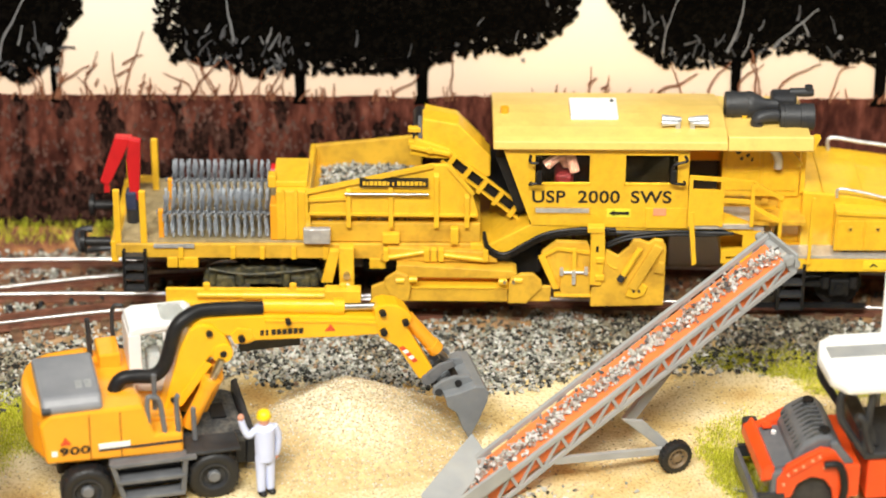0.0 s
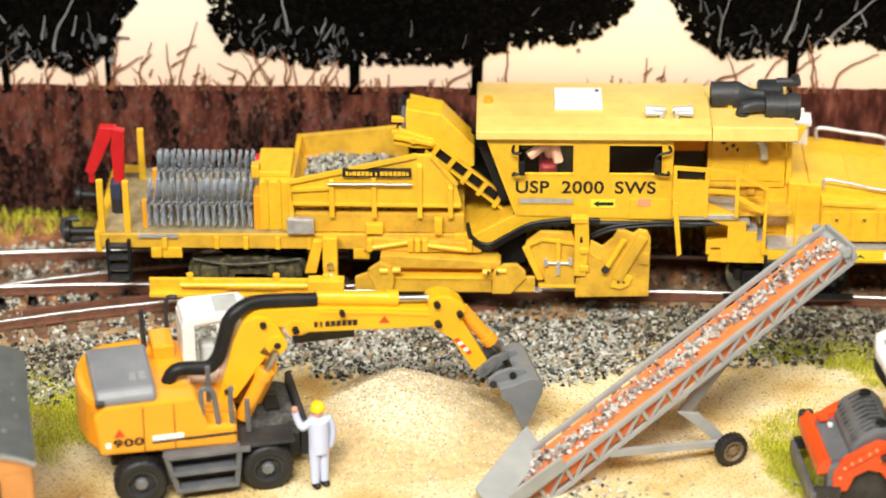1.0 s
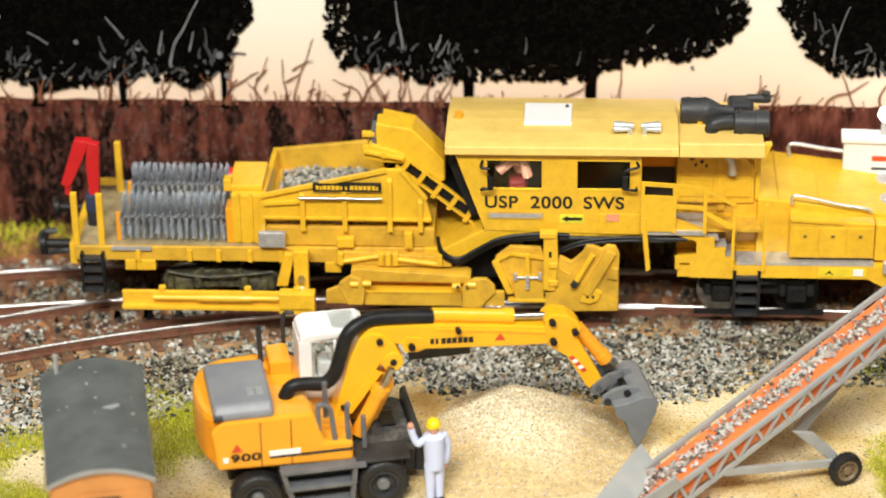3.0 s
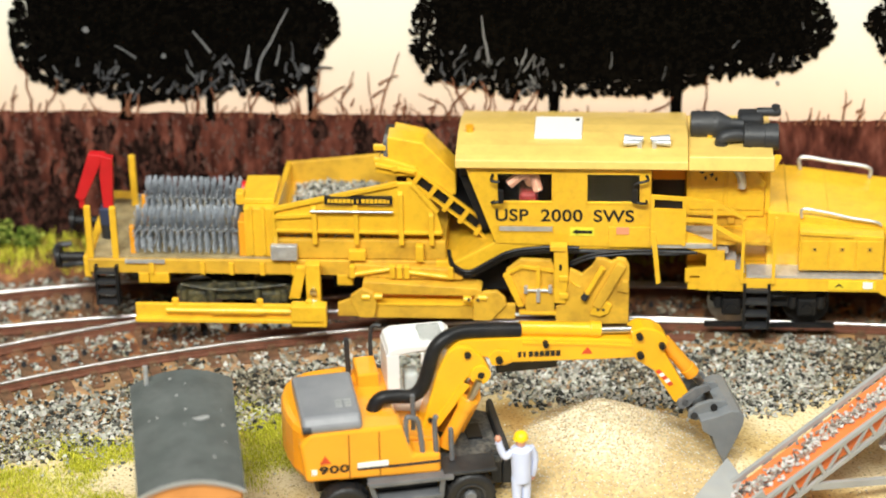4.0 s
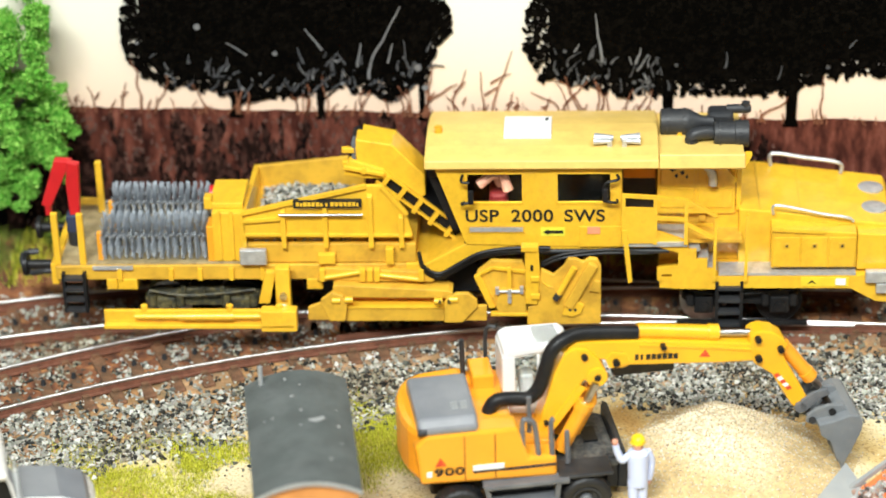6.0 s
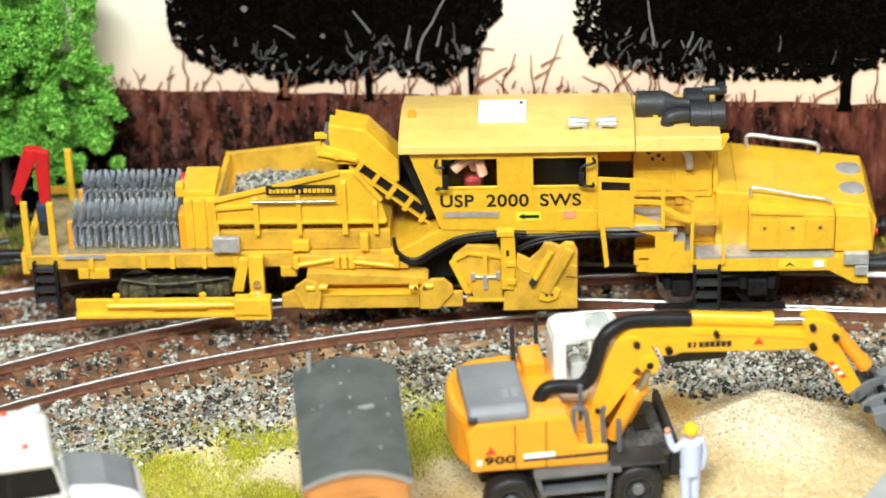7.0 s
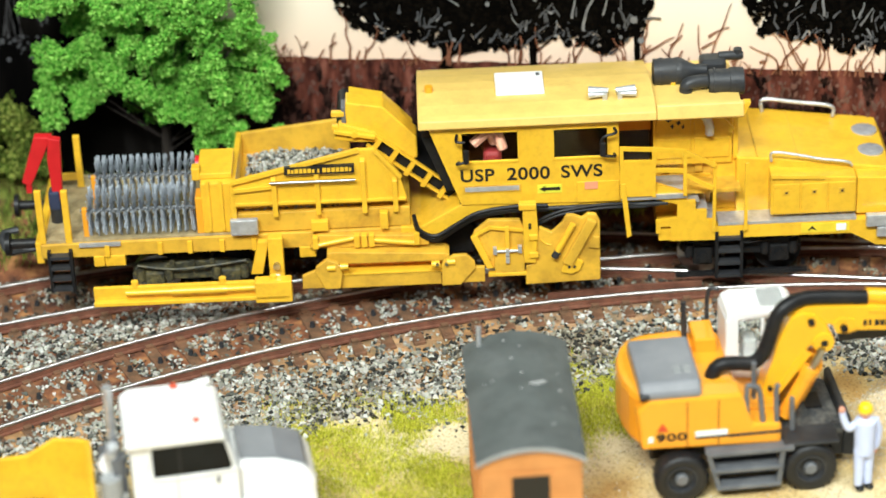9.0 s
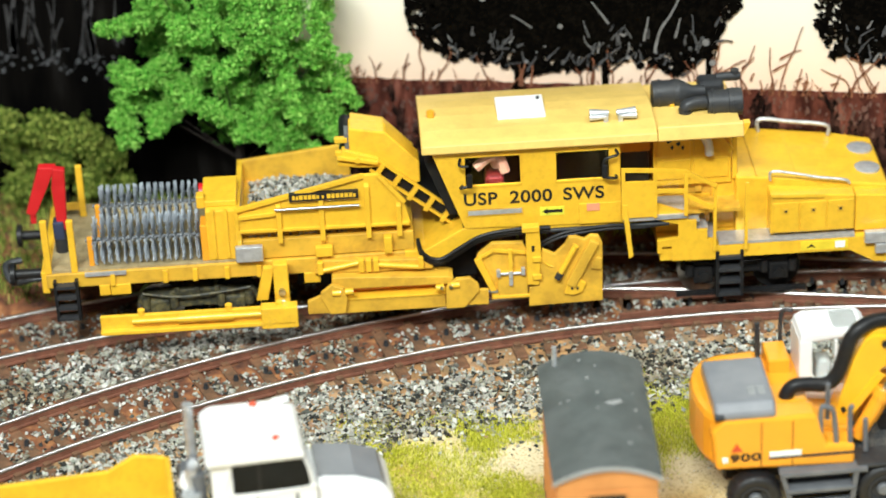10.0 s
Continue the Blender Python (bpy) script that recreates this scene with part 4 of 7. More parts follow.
    # red crane
    cr = part("crane", rod((-69.4, -6, 23.8), (-69.4, -6, 31), 1.5), DGREY, T, "folded red loading crane", smooth=True)
    part("crane_motor", box(-70.8, -68.4, -7.6, -4.4, 27.5, 32), mat("dark_blue_paint", (0.03, 0.04, 0.08), 0.4), cr, bevel=0.4)
    part("crane_jib", prism([(-69.8, 29.5), (-67.8, 29.8), (-66.9, 44.4), (-69.4, 45.0), (-70.2, 40)], -7, -5), RED, cr, bevel=0.25)
    part("crane_arm", prism([(-76.6, 33.4), (-74.9, 32.4), (-73.9, 33.8), (-69.0, 44.2), (-72.8, 44.4)], -5, -2.6), RED, cr, bevel=0.25)
    part("crane_tip", box(-75.8, -74.6, -4.6, -3, 30.6, 33.4), RED, cr)
    # rotary brooms
    def broom(y, z, r, x0, x1, label):
        b = part("broom", rod((x0 - 1.4, y, z), (x1 + 1.4, y, z), 0.45), GREY, T, label, smooth=True)
        rng = random.Random(int(z * 10))
        me = None
        n = 15
        for i in range(n):
            bm = bmesh.new()
            for k in range(64):
                a = 2 * math.pi * (k + rng.uniform(-0.3, 0.3)) / 64
                l = r * rng.uniform(0.93, 1.03)
                ca, sa = math.cos(a), math.sin(a)
                bar((rng.uniform(-0.1, 0.1), ca * 0.5, sa * 0.5), (rng.uniform(-0.36, 0.36), ca * l, sa * l), 0.16, 0.16, bm)
            o = part("bristle_ring", bm, BRISTLE, b)
            o.location.x = (x0 + (x1 - x0) * (i + 0.5) / n) * MM
            o.location.y, o.location.z = y * MM, z * MM
            w = part("spiral_clip", rod((-0.55, -1.3, -0.35), (0.55, -1.3, 0.35), 0.3), SILVER, b)
            w.location = o.location
        return b
    broom(-2.5, 32.9, 4.6, -60.8, -38.4, "rotary broom with grey bristles")
    broom(-11.5, 29.3, 5.4, -62.2, -38.2, "rotary broom with grey bristles")
    part("broom_cap", rod((-38.4, -3, 35), (-37, -3, 35), 2.1), RED, T, smooth=True)
    part("broom_bearing", box(-38.2, -36.6, -15, -10, 24.2, 33), ORA, T, bevel=0.3)
    # box between brooms and hopper
    bx = part("drive_box", box(-36.8, -29.9, -15, 0, 24.2, 36.4), YEL, T, bevel=0.3)
    part("box_cap", box(-37.4, -29.9, -13, -1, 36.4, 37.8), YEL, bx, bevel=0.3)
    part("box_lug", box(-38.6, -36.8, -13.2, -10.4, 36.2, 39.2), YEL, bx, bevel=0.3)
    for x in (-35.2, -32.4):
        part("box_rib", box(x - 0.35, x + 0.35, -15.5, -14.9, 25, 37), YEL, bx)
    part("step_plate", box(-30.8, -24.8, -17.6, -16.2, 24.6, 28.4), SILVER, T, "silver chequered step plate", bevel=0.3)
    # hopper: upper walls, inward fold and lower trough
    hp = part("hopper", prism([(-29.8, 31.6), (-29.8, 36.6), (-2.2, 43.4), (1.2, 43.4), (6.4, 36.6), (7.8, 31.0)], -16, -14.8), YEL, T, "hopper with folded yellow side walls", bevel=0.15)
    part("fold_panel", prism([(-16, 31.6), (-13.2, 28.6), (-12.0, 28.6), (-14.8, 31.6)], -29.8, 7.6, "x"), YEL_D, hp)
    part("trough", box(-29.8, 8.2, -15.4, 12, 24.2, 28.8), YEL_D, hp, bevel=0.2)
    part("top_rim", bar((-30, -16.2, 36.9), (-2.2, -16.2, 43.5), 1.1, 0.8), YEL, hp)
    part("top_rim", bar((1.2, -16.2, 43.5), (6.6, -16.2, 36.6), 1.1, 0.8), YEL, hp)
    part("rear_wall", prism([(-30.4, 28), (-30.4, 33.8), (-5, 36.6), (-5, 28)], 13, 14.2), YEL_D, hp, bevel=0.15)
    part("end_wall", prism([(-16, 28), (14.2, 28), (14.2, 33.9), (-16, 36.6)], -30.4, -29.2, "x"), YEL, hp, bevel=0.15)
    part("hopper_floor", box(-29, 6, -14.8, 13, 28.2, 28.9), YEL_D, hp)
    for x, z1 in ((-20.8, 38), (-11.5, 40.4), (-1.5, 41.6), (5.2, 36.5)):
        part("stiffener", prism([(-16.8, 28.4), (-16.8, 30), (-16.9, z1 - 0.6), (-15.9, z1), (-15.9, 31.2), (-13.6, 28.4)], x - 0.55, x + 0.55, "x"), YEL, hp, bevel=0.12)
    part("long_rib", bar((-29.5, -16.4, 35.0), (-21, -16.4, 35.6), 0.7, 0.7), YEL, hp)
    part("long_rib", bar((-29.5, -16.3, 31.6), (7.4, -16.3, 31.3), 0.7, 0.5), YEL, hp)
    part("rib_foot", box(-13.4, -9.6, -17.2, -15.6, 24.6, 27), YEL, hp, bevel=0.2)
    part("rib_foot", box(1.6, 3.4, -17.4, -15.6, 24.6, 28.6), YEL, hp, bevel=0.2)
    part("grab_rail", rod((-21.6, -17.2, 36.9), (-3.2, -17.2, 36.9), 0.32), STEEL, hp, "bare steel grab rail", smooth=True)
    # maker's plate: plain bars in place of the name
    pl = part("name_plate", box(-18.3, -3.3, -17.05, -16.1, 38.6, 40.4), INK, hp, "black plate with yellow bar lettering")
    xx = -17.6
    for wd in (0.6, 0.5, 0.8, 0.7, 0.7, 0.8, 0.5, None, 0.4, None, 0.8, 0.7, 0.8, 0.7, 0.8, 0.7, 0.5):
        if wd is None:
            xx += 0.45
            continue
        part("plate_bar", box(xx, xx + wd, -17.15, -17.05, 39.0, 40.0 if wd > 0.55 else 39.8), YEL, pl)
        xx += wd + 0.2
    rng = np.random.default_rng(3)
    pts = [(x, y, 28.6 + 1.0 * (1 - ((x + 17) / 12) ** 2) * 0.9 + rng.uniform(-0.5, 0.5)) for x, y in zip(rng.uniform(-28, -4.5, 4200), rng.uniform(-14, 12.5, 4200))]
    o = scatter_mesh("ballast_load", pts, rng.uniform(0.3, 0.55, 4200), STONES, hp, 0.9, 11)
    tagged(o, "heaped grey ballast load", kind="stuff")
    # inclined conveyor and its hood
    hd = part("conveyor_hood", prism([(-4.8, 48.6), (-4.6, 51.6), (3.3, 50.2), (10.4, 42.6), (10.4, 37.6), (8.4, 37.0), (0.5, 43.5), (-4.4, 45)], -9.5, -4), YEL, T, bevel=0.35)
    part("hood_back", prism([(-4.4, 44), (-4.2, 47), (3.0, 45.4), (9.4, 38.4), (8, 36)], -4, 8), YEL, hd)
    part("head_drum", rod((-5.4, -9, 44.6), (-5.4, 9, 44.6), 1.5), BLACK, hd, smooth=True)
    part("head_side", prism([(-7.6, 43.2), (-6.2, 47), (1.5, 44.4), (2.2, 42.2), (-3, 42.4)], -10.4, -8), YEL, hd, bevel=0.25)
    for z in (45.0, 48.2):
        part("lug", box(-7.8, -5, -9.6, -8.2, z, z + 1.2), YEL, hd, bevel=0.2)
    part("head_flap", box(-5.6, -4.7, -9.3, -5, 45.4, 50.2), GREY, hd)
    part("head_arm", bar((-7.4, -10.8, 45.4), (1.4, -10.8, 43.6), 1.0, 0.8), YEL, hd, bevel=0.15)
    part("head_bolt", rod((-3, -11.4, 44.6), (-3, -10.4, 44.6), 0.7), YEL, hd)
    ch = part("conveyor_frame", prism([(-1.5, 42.2), (0.2, 44.6), (19.4, 29.4), (17.2, 27.2)], -9.5, 8), BLACK, T, "inclined black belt with yellow frame")
    for d in (0.0, 2.35):
        part("frame_rail", bar((-0.4 + d * 0.75, -10.2, 43.3 - 1.6 + d), (17.2 + d * 0.75, -10.2, 28.7 - 1.6 + d), 0.8, 0.6), YEL, ch)
    for k in range(5):
        t = 0.1 + k * 0.2
        x, z = -0.4 + 17.6 * t, 42.9 - 14.6 * t
        part("cross_bar", bar((x - 0.9, -10.5, z - 1.5), (x + 1.2, -10.5, z + 1.6), 0.9, 1.0), YEL, ch)
    part("cab_front_grille", prism([(11.4, 44), (13.8, 44), (18.4, 31), (16.2, 31)], -13, 12), BLACK, T)
    # cab with real openings
    def wall_x(z):
        return 13.0 + (47.6 - z) * (19.4 - 12.9) / 18.6
    cab = part("cab", prism([(wall_x(47.8), 47.8), (wall_x(46.7), 46.7), (53.5, 46.7), (53.5, 47.8)], -16.5, -15.7), YEL, T, "yellow driving cab with two side windows")
    for x0, x1 in ((None, 19.8), (32.1, 39.5), (51.3, 53.5)):
        pts4 = [(wall_x(46.7) if x0 is None else x0, 46.7), (wall_x(39.2) if x0 is None else x0, 39.2), (x1, 39.2), (x1, 46.7)]
        part("pillar", prism(pts4, -16.5, -15.7), YEL, cab)
    part("lower_panel", prism([(wall_x(39.2), 39.2), (wall_x(29.2), 29.2), (54, 28.4), (53.5, 39.2)], -16.5, -15.7), YEL, cab)
    part("front_wall", prism([(wall_x(47.8), 47.8), (wall_x(29.2), 29.2), (wall_x(29.2) + 0.8, 29.2), (wall_x(47.8) + 0.8, 47.8)], -15.7, 8), YEL, cab)
    part("rear_wall", box(52.9, 53.7, -15.7, 8, 28.4, 47.8), YEL, cab)
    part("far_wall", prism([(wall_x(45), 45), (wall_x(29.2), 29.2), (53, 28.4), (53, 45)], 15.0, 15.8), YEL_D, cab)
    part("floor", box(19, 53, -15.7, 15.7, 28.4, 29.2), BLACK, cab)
    # black sheet lengthwise through the cab, backing the side windows
    part("inner_backing", box(16, 53, 0, 0.8, 29.2, 47.6), BLACK, cab)
    for x0, x1 in ((19.8, 32.1), (39.5, 51.3)):
        w = part("window", prism([(x0, 39.2), (x1, 39.2), (x1, 46.7), (x0, 46.7)], -16.1, -15.9), GLASS, cab, "dark cab window")
        w.visible_shadow = False
        bm = box(x0, x1, -16.66, -15.8, 46.4, 46.75)
        box(x0, x1, -16.66, -15.8, 39.1, 39.45, bm)
        box(x0 - 0.1, x0 + 0.2, -16.66, -15.8, 39.1, 46.75, bm)
        box(x1 - 0.2, x1 + 0.1, -16.66, -15.8, 39.1, 46.75, bm)
        part("window_lip", bm, YEL, w)
    # mirrors and wipers on the cab side
    part("mirror", tube([(19.0, -16.6, 46.2), (18.8, -18.6, 45.6), (20.6, -18.8, 45.4)], 0.32), BLACK, cab)
    part("mirror", tube([(19.2, -16.6, 39.6), (18.8, -18.6, 40.2), (20.4, -18.8, 40.6)], 0.32), BLACK, cab)
    part("mirror_glass", box(20.2, 21.4, -19.2, -18.4, 40.2, 43.6), BLACK, cab, bevel=0.3)
    part("mirror", tube([(52.6, -16.6, 46.2), (52.8, -18.2, 45.8), (50.2, -18.4, 45.0), (49.6, -18.2, 43)], 0.32), BLACK, cab)
    part("mirror", tube([(52.6, -16.6, 40.0), (52.4, -18.2, 40.2), (50.0, -18.4, 40.6)], 0.32), BLACK, cab)
    part("mirror_glass", box(49.4, 50.6, -18.8, -18.0, 40.4, 43.8), BLACK, cab, bevel=0.3)
    part("louvre", box(19.9, 32.4, -16.72, -16.5, 32.1, 33.8), YEL_D, cab)
    part("louvre_slot", box(20.3, 32.0, -16.8, -16.7, 32.4, 33.5), SILVER, cab, "dull metal vent strip")
    part("access_panel", box(44.4, 53.6, -16.75, -16.5, 28.6, 33.6), YEL, cab, bevel=0.1)
    part("warning_label", box(46.1, 48.9, -16.95, -16.75, 31.9, 33.6), PALERED, cab, "small faded red label")
    part("arrow_label", box(35.9, 41.2, -16.62, -16.5, 31.2, 33.3), mat("label_yellow", (0.75, 0.72, 0.05), 0.5), cab, "yellow-green label with a black arrow")
    part("arrow_mark", prism([(36.4, 32.25), (37.6, 32.95), (37.6, 32.6), (40.8, 32.6), (40.8, 31.9), (37.6, 31.9), (37.6, 31.55)], -16.7, -16.62), INK, cab)
    for txt, x, wd in (("USP", 19.3, 7.3), ("2000", 29.4, 9.2), ("SWS", 41.0, 8.9)):
        o = words(txt, x, -16.52, 34.75, 3.9, cab)
        cur = (max(v.co.x for v in o.data.vertices) - min(v.co.x for v in o.data.vertices)) / MM
        o.matrix_basis = pose(x * MM, -16.52 * MM, 34.8 * MM, 90) @ Matrix.Diagonal((wd / cur, 1.06, 1, 1))
    bm = bmesh.new()
    bmesh.ops.create_uvsphere(bm, u_segments=12, v_segments=8, radius=1.5, matrix=Matrix.Translation((26.2, -9, 45.5)))
    tube([(27.0, -11, 41.5), (25.8, -12.8, 44.6), (22.4, -13.6, 42.4)], 1.15, 8, bm)
    tube([(27.0, -11, 41.5), (27.6, -12.8, 44.8), (28.8, -13.6, 41)], 1.15, 8, bm)
    part("driver_doll", bm, SKIN, cab, "plain pink painted driver figure", smooth=True)
    part("driver_seat", box(24.6, 28.6, -13, -6, 30, 39.9), mat("red_seat", (0.2, 0.012, 0.012), 0.6), cab, bevel=0.8)
    # roof
    prof = [(-18.2, 48.4), (-17.8, 50.2), (-16.2, 50.6), (-12, 51.1), (-5, 51.1), (0, 50.6), (6, 49.3), (12, 47.5), (16.8, 45.9), (16.6, 45.2), (-17.2, 47.9)]
    rf = part("cab_roof", prism(prof, 10.8, 61.6, "x"), YEL_R, T, bevel=0.25)
    part("roof_extension", prism([(-18.2, 48.4), (-17.4, 51.3), (-16.2, 51.4), (-15.6, 49.2), (2, 48.6), (14, 46.6), (14, 45.8), (-17.4, 47.8)], 61.7, 80.2, "x"), YEL_R, T, bevel=0.2)
    part("fascia_tip", prism([(80.2, 48.4), (81.6, 51.4), (80.2, 51.4)], -18.0, -16.0), YEL, rf)
    part("roof_hatch", prism([(-8.6, 50.6), (-8.4, 51.9), (2.6, 51.3), (2.8, 49.6)], 27.8, 38.3, "x"), WHITE, rf, "white roof hatch", bevel=0.2)
    part("hatch_catch", rod((37.2, 0.4, 51.2), (37.2, 0.4, 51.8), 0.4), DGREY, rf)
    part("roof_stud", rod((13.4, -5, 51.0), (13.4, -5, 52.4), 0.9), ORA, rf)
    for x0, s in ((47.6, 1), (57.6, -1)):
        hn = part("horn", rod((x0, -11, 52.4), (x0 + s * 4.2, -11, 52.4), 1.1, 0.6), SILVER, rf, "silver air horn", smooth=True)
        part("horn_bell", rod((x0 - s * 0.1, -12.4, 52.2), (x0 + s * 3.6, -12.4, 52.2), 0.75, 0.45), SILVER, hn, smooth=True)
        part("horn_foot", box(x0 + s * 3.4 - 0.5, x0 + s * 3.4 + 0.5, -12.8, -10.6, 51.0, 52.6), SILVER, hn)
    # exhaust and air filters on the roof extension
    ex = part("exhaust", lathe([(62.2, 2.2), (62.4, 3.0), (68.2, 3.0), (68.6, 2.9), (71.2, 1.5), (74.0, 1.3)], (0, 0, 50.9), "x", 20), DGREY, T, "dark grey exhaust silencers and filters", smooth=True)
    part("filter", lathe([(73.8, 2.4), (74, 2.8), (78.4, 2.8), (78.5, 3.0), (81.4, 3.0), (81.6, 2.4)], (0, -5, 50.4), "x", 20), DGREY, ex, smooth=True)
    part("upper_filter", box(72.8, 78.5, 1, 6, 48.8, 52.4), DGREY, ex, bevel=0.9)
    part("outlet", lathe([(77, 1.0), (81.6, 1.1), (82.4, 0.8)], (0, 4, 52.2), "x", 14), DGREY, ex, smooth=True)
    part("outlet_stub", rod((81.2, 4, 51.6), (81.2, 4, 53.8), 0.95), DGREY, ex, smooth=True)
    for x in (64.0, 67.6):
        part("clamp_band", lathe([(x - 0.3, 3.15), (x + 0.3, 3.15)], (0, 0, 50.9), "x", 24), DGREY, ex)
    for x in (75.2, 79.6):
        part("clamp_band", lathe([(x - 0.25, 3.1), (x + 0.25, 3.1)], (0, -5, 50.4), "x", 24), DGREY, ex)
    part("elbow", tube([(69.0, -6, 48.4), (69.2, -6, 50.4), (71.4, -5.6, 50.9), (74.6, -5, 50.6)], 1.5, 12), DGREY, ex, smooth=True)
    part("bracket", box(66, 67, -2.6, -1.6, 48.6, 49.6), YEL, ex)
    # open engine bay behind the cab
    part("bay_floor", box(53.8, 80, -15, 15, 28.6, 29.4), YEL_D, T)
    part("bay_wall", box(60.5, 79, 6, 7, 29.4, 46.4), YEL_D, T)
    part("bay_block", prism([(62, 29.4), (62, 37), (70, 36.4), (79, 36), (79, 29.4)], -8, 6), YEL_D, T, bevel=0.4)
    for k in range(4):
        part("bay_fitting", box(63.4 + 3.6 * k, 65.2 + 3.6 * k, -8.6, -7.6, 30.4 + (k % 2) * 1.5, 33.4 + (k % 2)), YEL if k % 2 else YEL_D, T, bevel=0.3)
    # dark grey sheet added for the shaded opening beside the cab
    part("bay_dark_sheet", box(54, 61.3, -2, -1.2, 29, 40), DGREY, T)
    part("bay_lintel", box(54, 61.3, -6, -5.2, 40, 46.6), ORA, T, bevel=0.15)
    bp = part("bay_front", box(61.5, 78.6, -9.6, -8.8, 33, 46.2), YEL, T, "yellow engine bay front with oil stains", bevel=0.15)
    for x0, x1, z0, z1 in ((62.2, 69.6, 40.2, 45.6), (70.4, 78, 40.2, 45.6), (62.2, 69.6, 34.6, 39.4), (70.4, 78, 34.6, 39.4)):
        part("bay_door", box(x0, x1, -9.9, -9.5, z0, z1), YEL, bp, bevel=0.15)
    for x, z, w in ((64, 44.2, 1.2), (66.4, 43.4, 0.8), (67.6, 42.4, 0.5), (65.2, 42.6, 0.6)):
        part("oil_stain", prism([(x, z), (x + w, z + 0.5), (x + w * 1.3, z - 0.2), (x + w * 0.6, z - 0.7)], -9.98, -9.88), DGREY, bp)
    part("bay_column", box(78.8, 79.9, -10.0, -9.0, 34, 47.6), YEL, T, bevel=0.2)
    part("bay_strut", bar((74.6, -11, 46.5), (78.4, -11, 41.6), 1.2, 1.2), YEL, T)
    part("exhaust_pipe", tube([(69.6, -10.8, 46.6), (72.2, -11.2, 45.6), (73.4, -11.4, 43.4), (73.6, -11.2, 41)], 1.0, 10), SILVER, T, "silver exhaust pipe", smooth=True)
    # balcony railing and stair
    bal = part("balcony", box(53.9, 68, -18, -9, 29.2, 30.2), SILVER, T, "yellow balcony rail with chequered floor")
    gate = part("gate_panel", box(54.0, 60.8, -18.4, -17.8, 30.2, 38.2), YEL, bal, bevel=0.1)
    for a, b in (((54.0, 30), (54.0, 42)), ((60.9, 30), (60.9, 41.4)), ((67.6, 30), (67.6, 40.4))):
        part("rail_post", bar((a[0], -18.1, a[1]), (b[0], -18.1, b[1]), 0.8, 0.8), YEL, bal)
    for a, b in (((53.7, 41.9), (61, 41.4)), ((60.8, 41.4), (67.8, 40.6)), ((60.8, 36.4), (67.8, 36.0)), ((67.6, 40.6), (74.2, 36.8)), ((67.6, 35), (73.6, 31.4)), ((54.2, 38.6), (60.8, 38.4))):
        part("rail_bar", bar((a[0], -18.1, a[1]), (b[0], -18.1, b[1]), 0.75, 0.8), YEL, bal)
    for x in (73.9, 80.8):
        part("hand_post", bar((x, -17.6, 20.5), (x + 0.2, -17.6, 36.8), 0.7, 0.7), YEL, bal)
    part("grab_bar", prism([(53.6, 33.6), (54.8, 33.6), (56.0, 20.8), (55.0, 20.2)], -18.6, -17.8), YEL, bal, bevel=0.15)
    stair = part("stair_side", prism([(61, 32.8), (68.2, 30), (68.2, 28), (70, 28), (70, 25.6), (72.4, 25.6), (72.4, 23.2), (74.2, 23.2), (74.2, 18.2), (64.6, 18.4), (64.6, 22), (62.4, 22), (62.6, 20.4), (61.4, 20.4), (61.4, 23.4), (66, 24), (66, 27.4), (61, 29)], -17.4, -16.4), YEL, T, "yellow folding stair side")
    for k in range(3):
        part("stair_tread", box(68.4 + 1.9 * k, 70.8 + 1.9 * k, -16.4, -9, 27.2 - 2.4 * k, 27.9 - 2.4 * k), SILVER, stair)
    part("stair_back", box(62, 74, -9, -8.2, 18.5, 30), YEL, stair)
    # engine house and walkway
    top = [(79.4, 35.2), (87, 34.6), (105, 32.2), (113.0, 31.2)]
    eng = part("engine_house", prism([(79.4, 21.4)] + top + [(114.6, 27.5), (114.0, 20)], -11.6, 13), YEL, T, "yellow engine house with sloping roof", bevel=0.4)
    part("side_cabinet", prism([(86.4, 22.8), (86.4, 32.6), (105, 31.4), (105, 22.8)], -16, -11.4), YEL, eng, bevel=0.3)
    part("end_cabinet", prism([(105.2, 22), (105.2, 31), (112.6, 30.6), (113.6, 22)], -15.4, -11.4), YEL, eng, bevel=0.3)
    for x0, x1 in ((86.9, 92.6), (93, 98.6), (99, 104.6)):
        d = part("cabinet_door", box(x0, x1, -16.25, -15.95, 23.2, 30.4), YEL, eng, bevel=0.08)
        part("door_catch", box((x0 + x1) / 2 - 0.6, (x0 + x1) / 2 + 0.6, -16.45, -16.2, 27.9, 29.1), YEL_D, d)
        part("catch_hole", box((x0 + x1) / 2 - 0.25, (x0 + x1) / 2 + 0.25, -16.5, -16.4, 28.2, 28.7), INK, d)
        for zz in (23.8, 29.8):
            part("door_bolt", rod((x0 + 0.5, -16.4, zz), (x0 + 0.5, -16.2, zz), 0.22, None, 8), YEL, d)
    part("roof_rim", bar((86.4, -16, 32.4), (98, -16, 31.8), 1.0, 0.7), YEL, eng)
    for x in (84, 93, 102):
        part("roof_seam", box(x - 0.15, x + 0.15, -11.4, 12.8, 34.9 - (x - 84) * 0.145, 35.15 - (x - 84) * 0.145), YEL_D, eng)
    part("inner_wall", box(74.5, 86.4, -9, 12, 21.4, 34.6), YEL, eng, bevel=0.2)
    for y in (5.5, -4.2):
        d = part("fan_disc", lathe([(0, 2.9), (0.5, 2.9), (0.7, 2.4)], (109.6, y, 31.4), "z", 24), SILVER, eng, "silver fan grille", smooth=True)
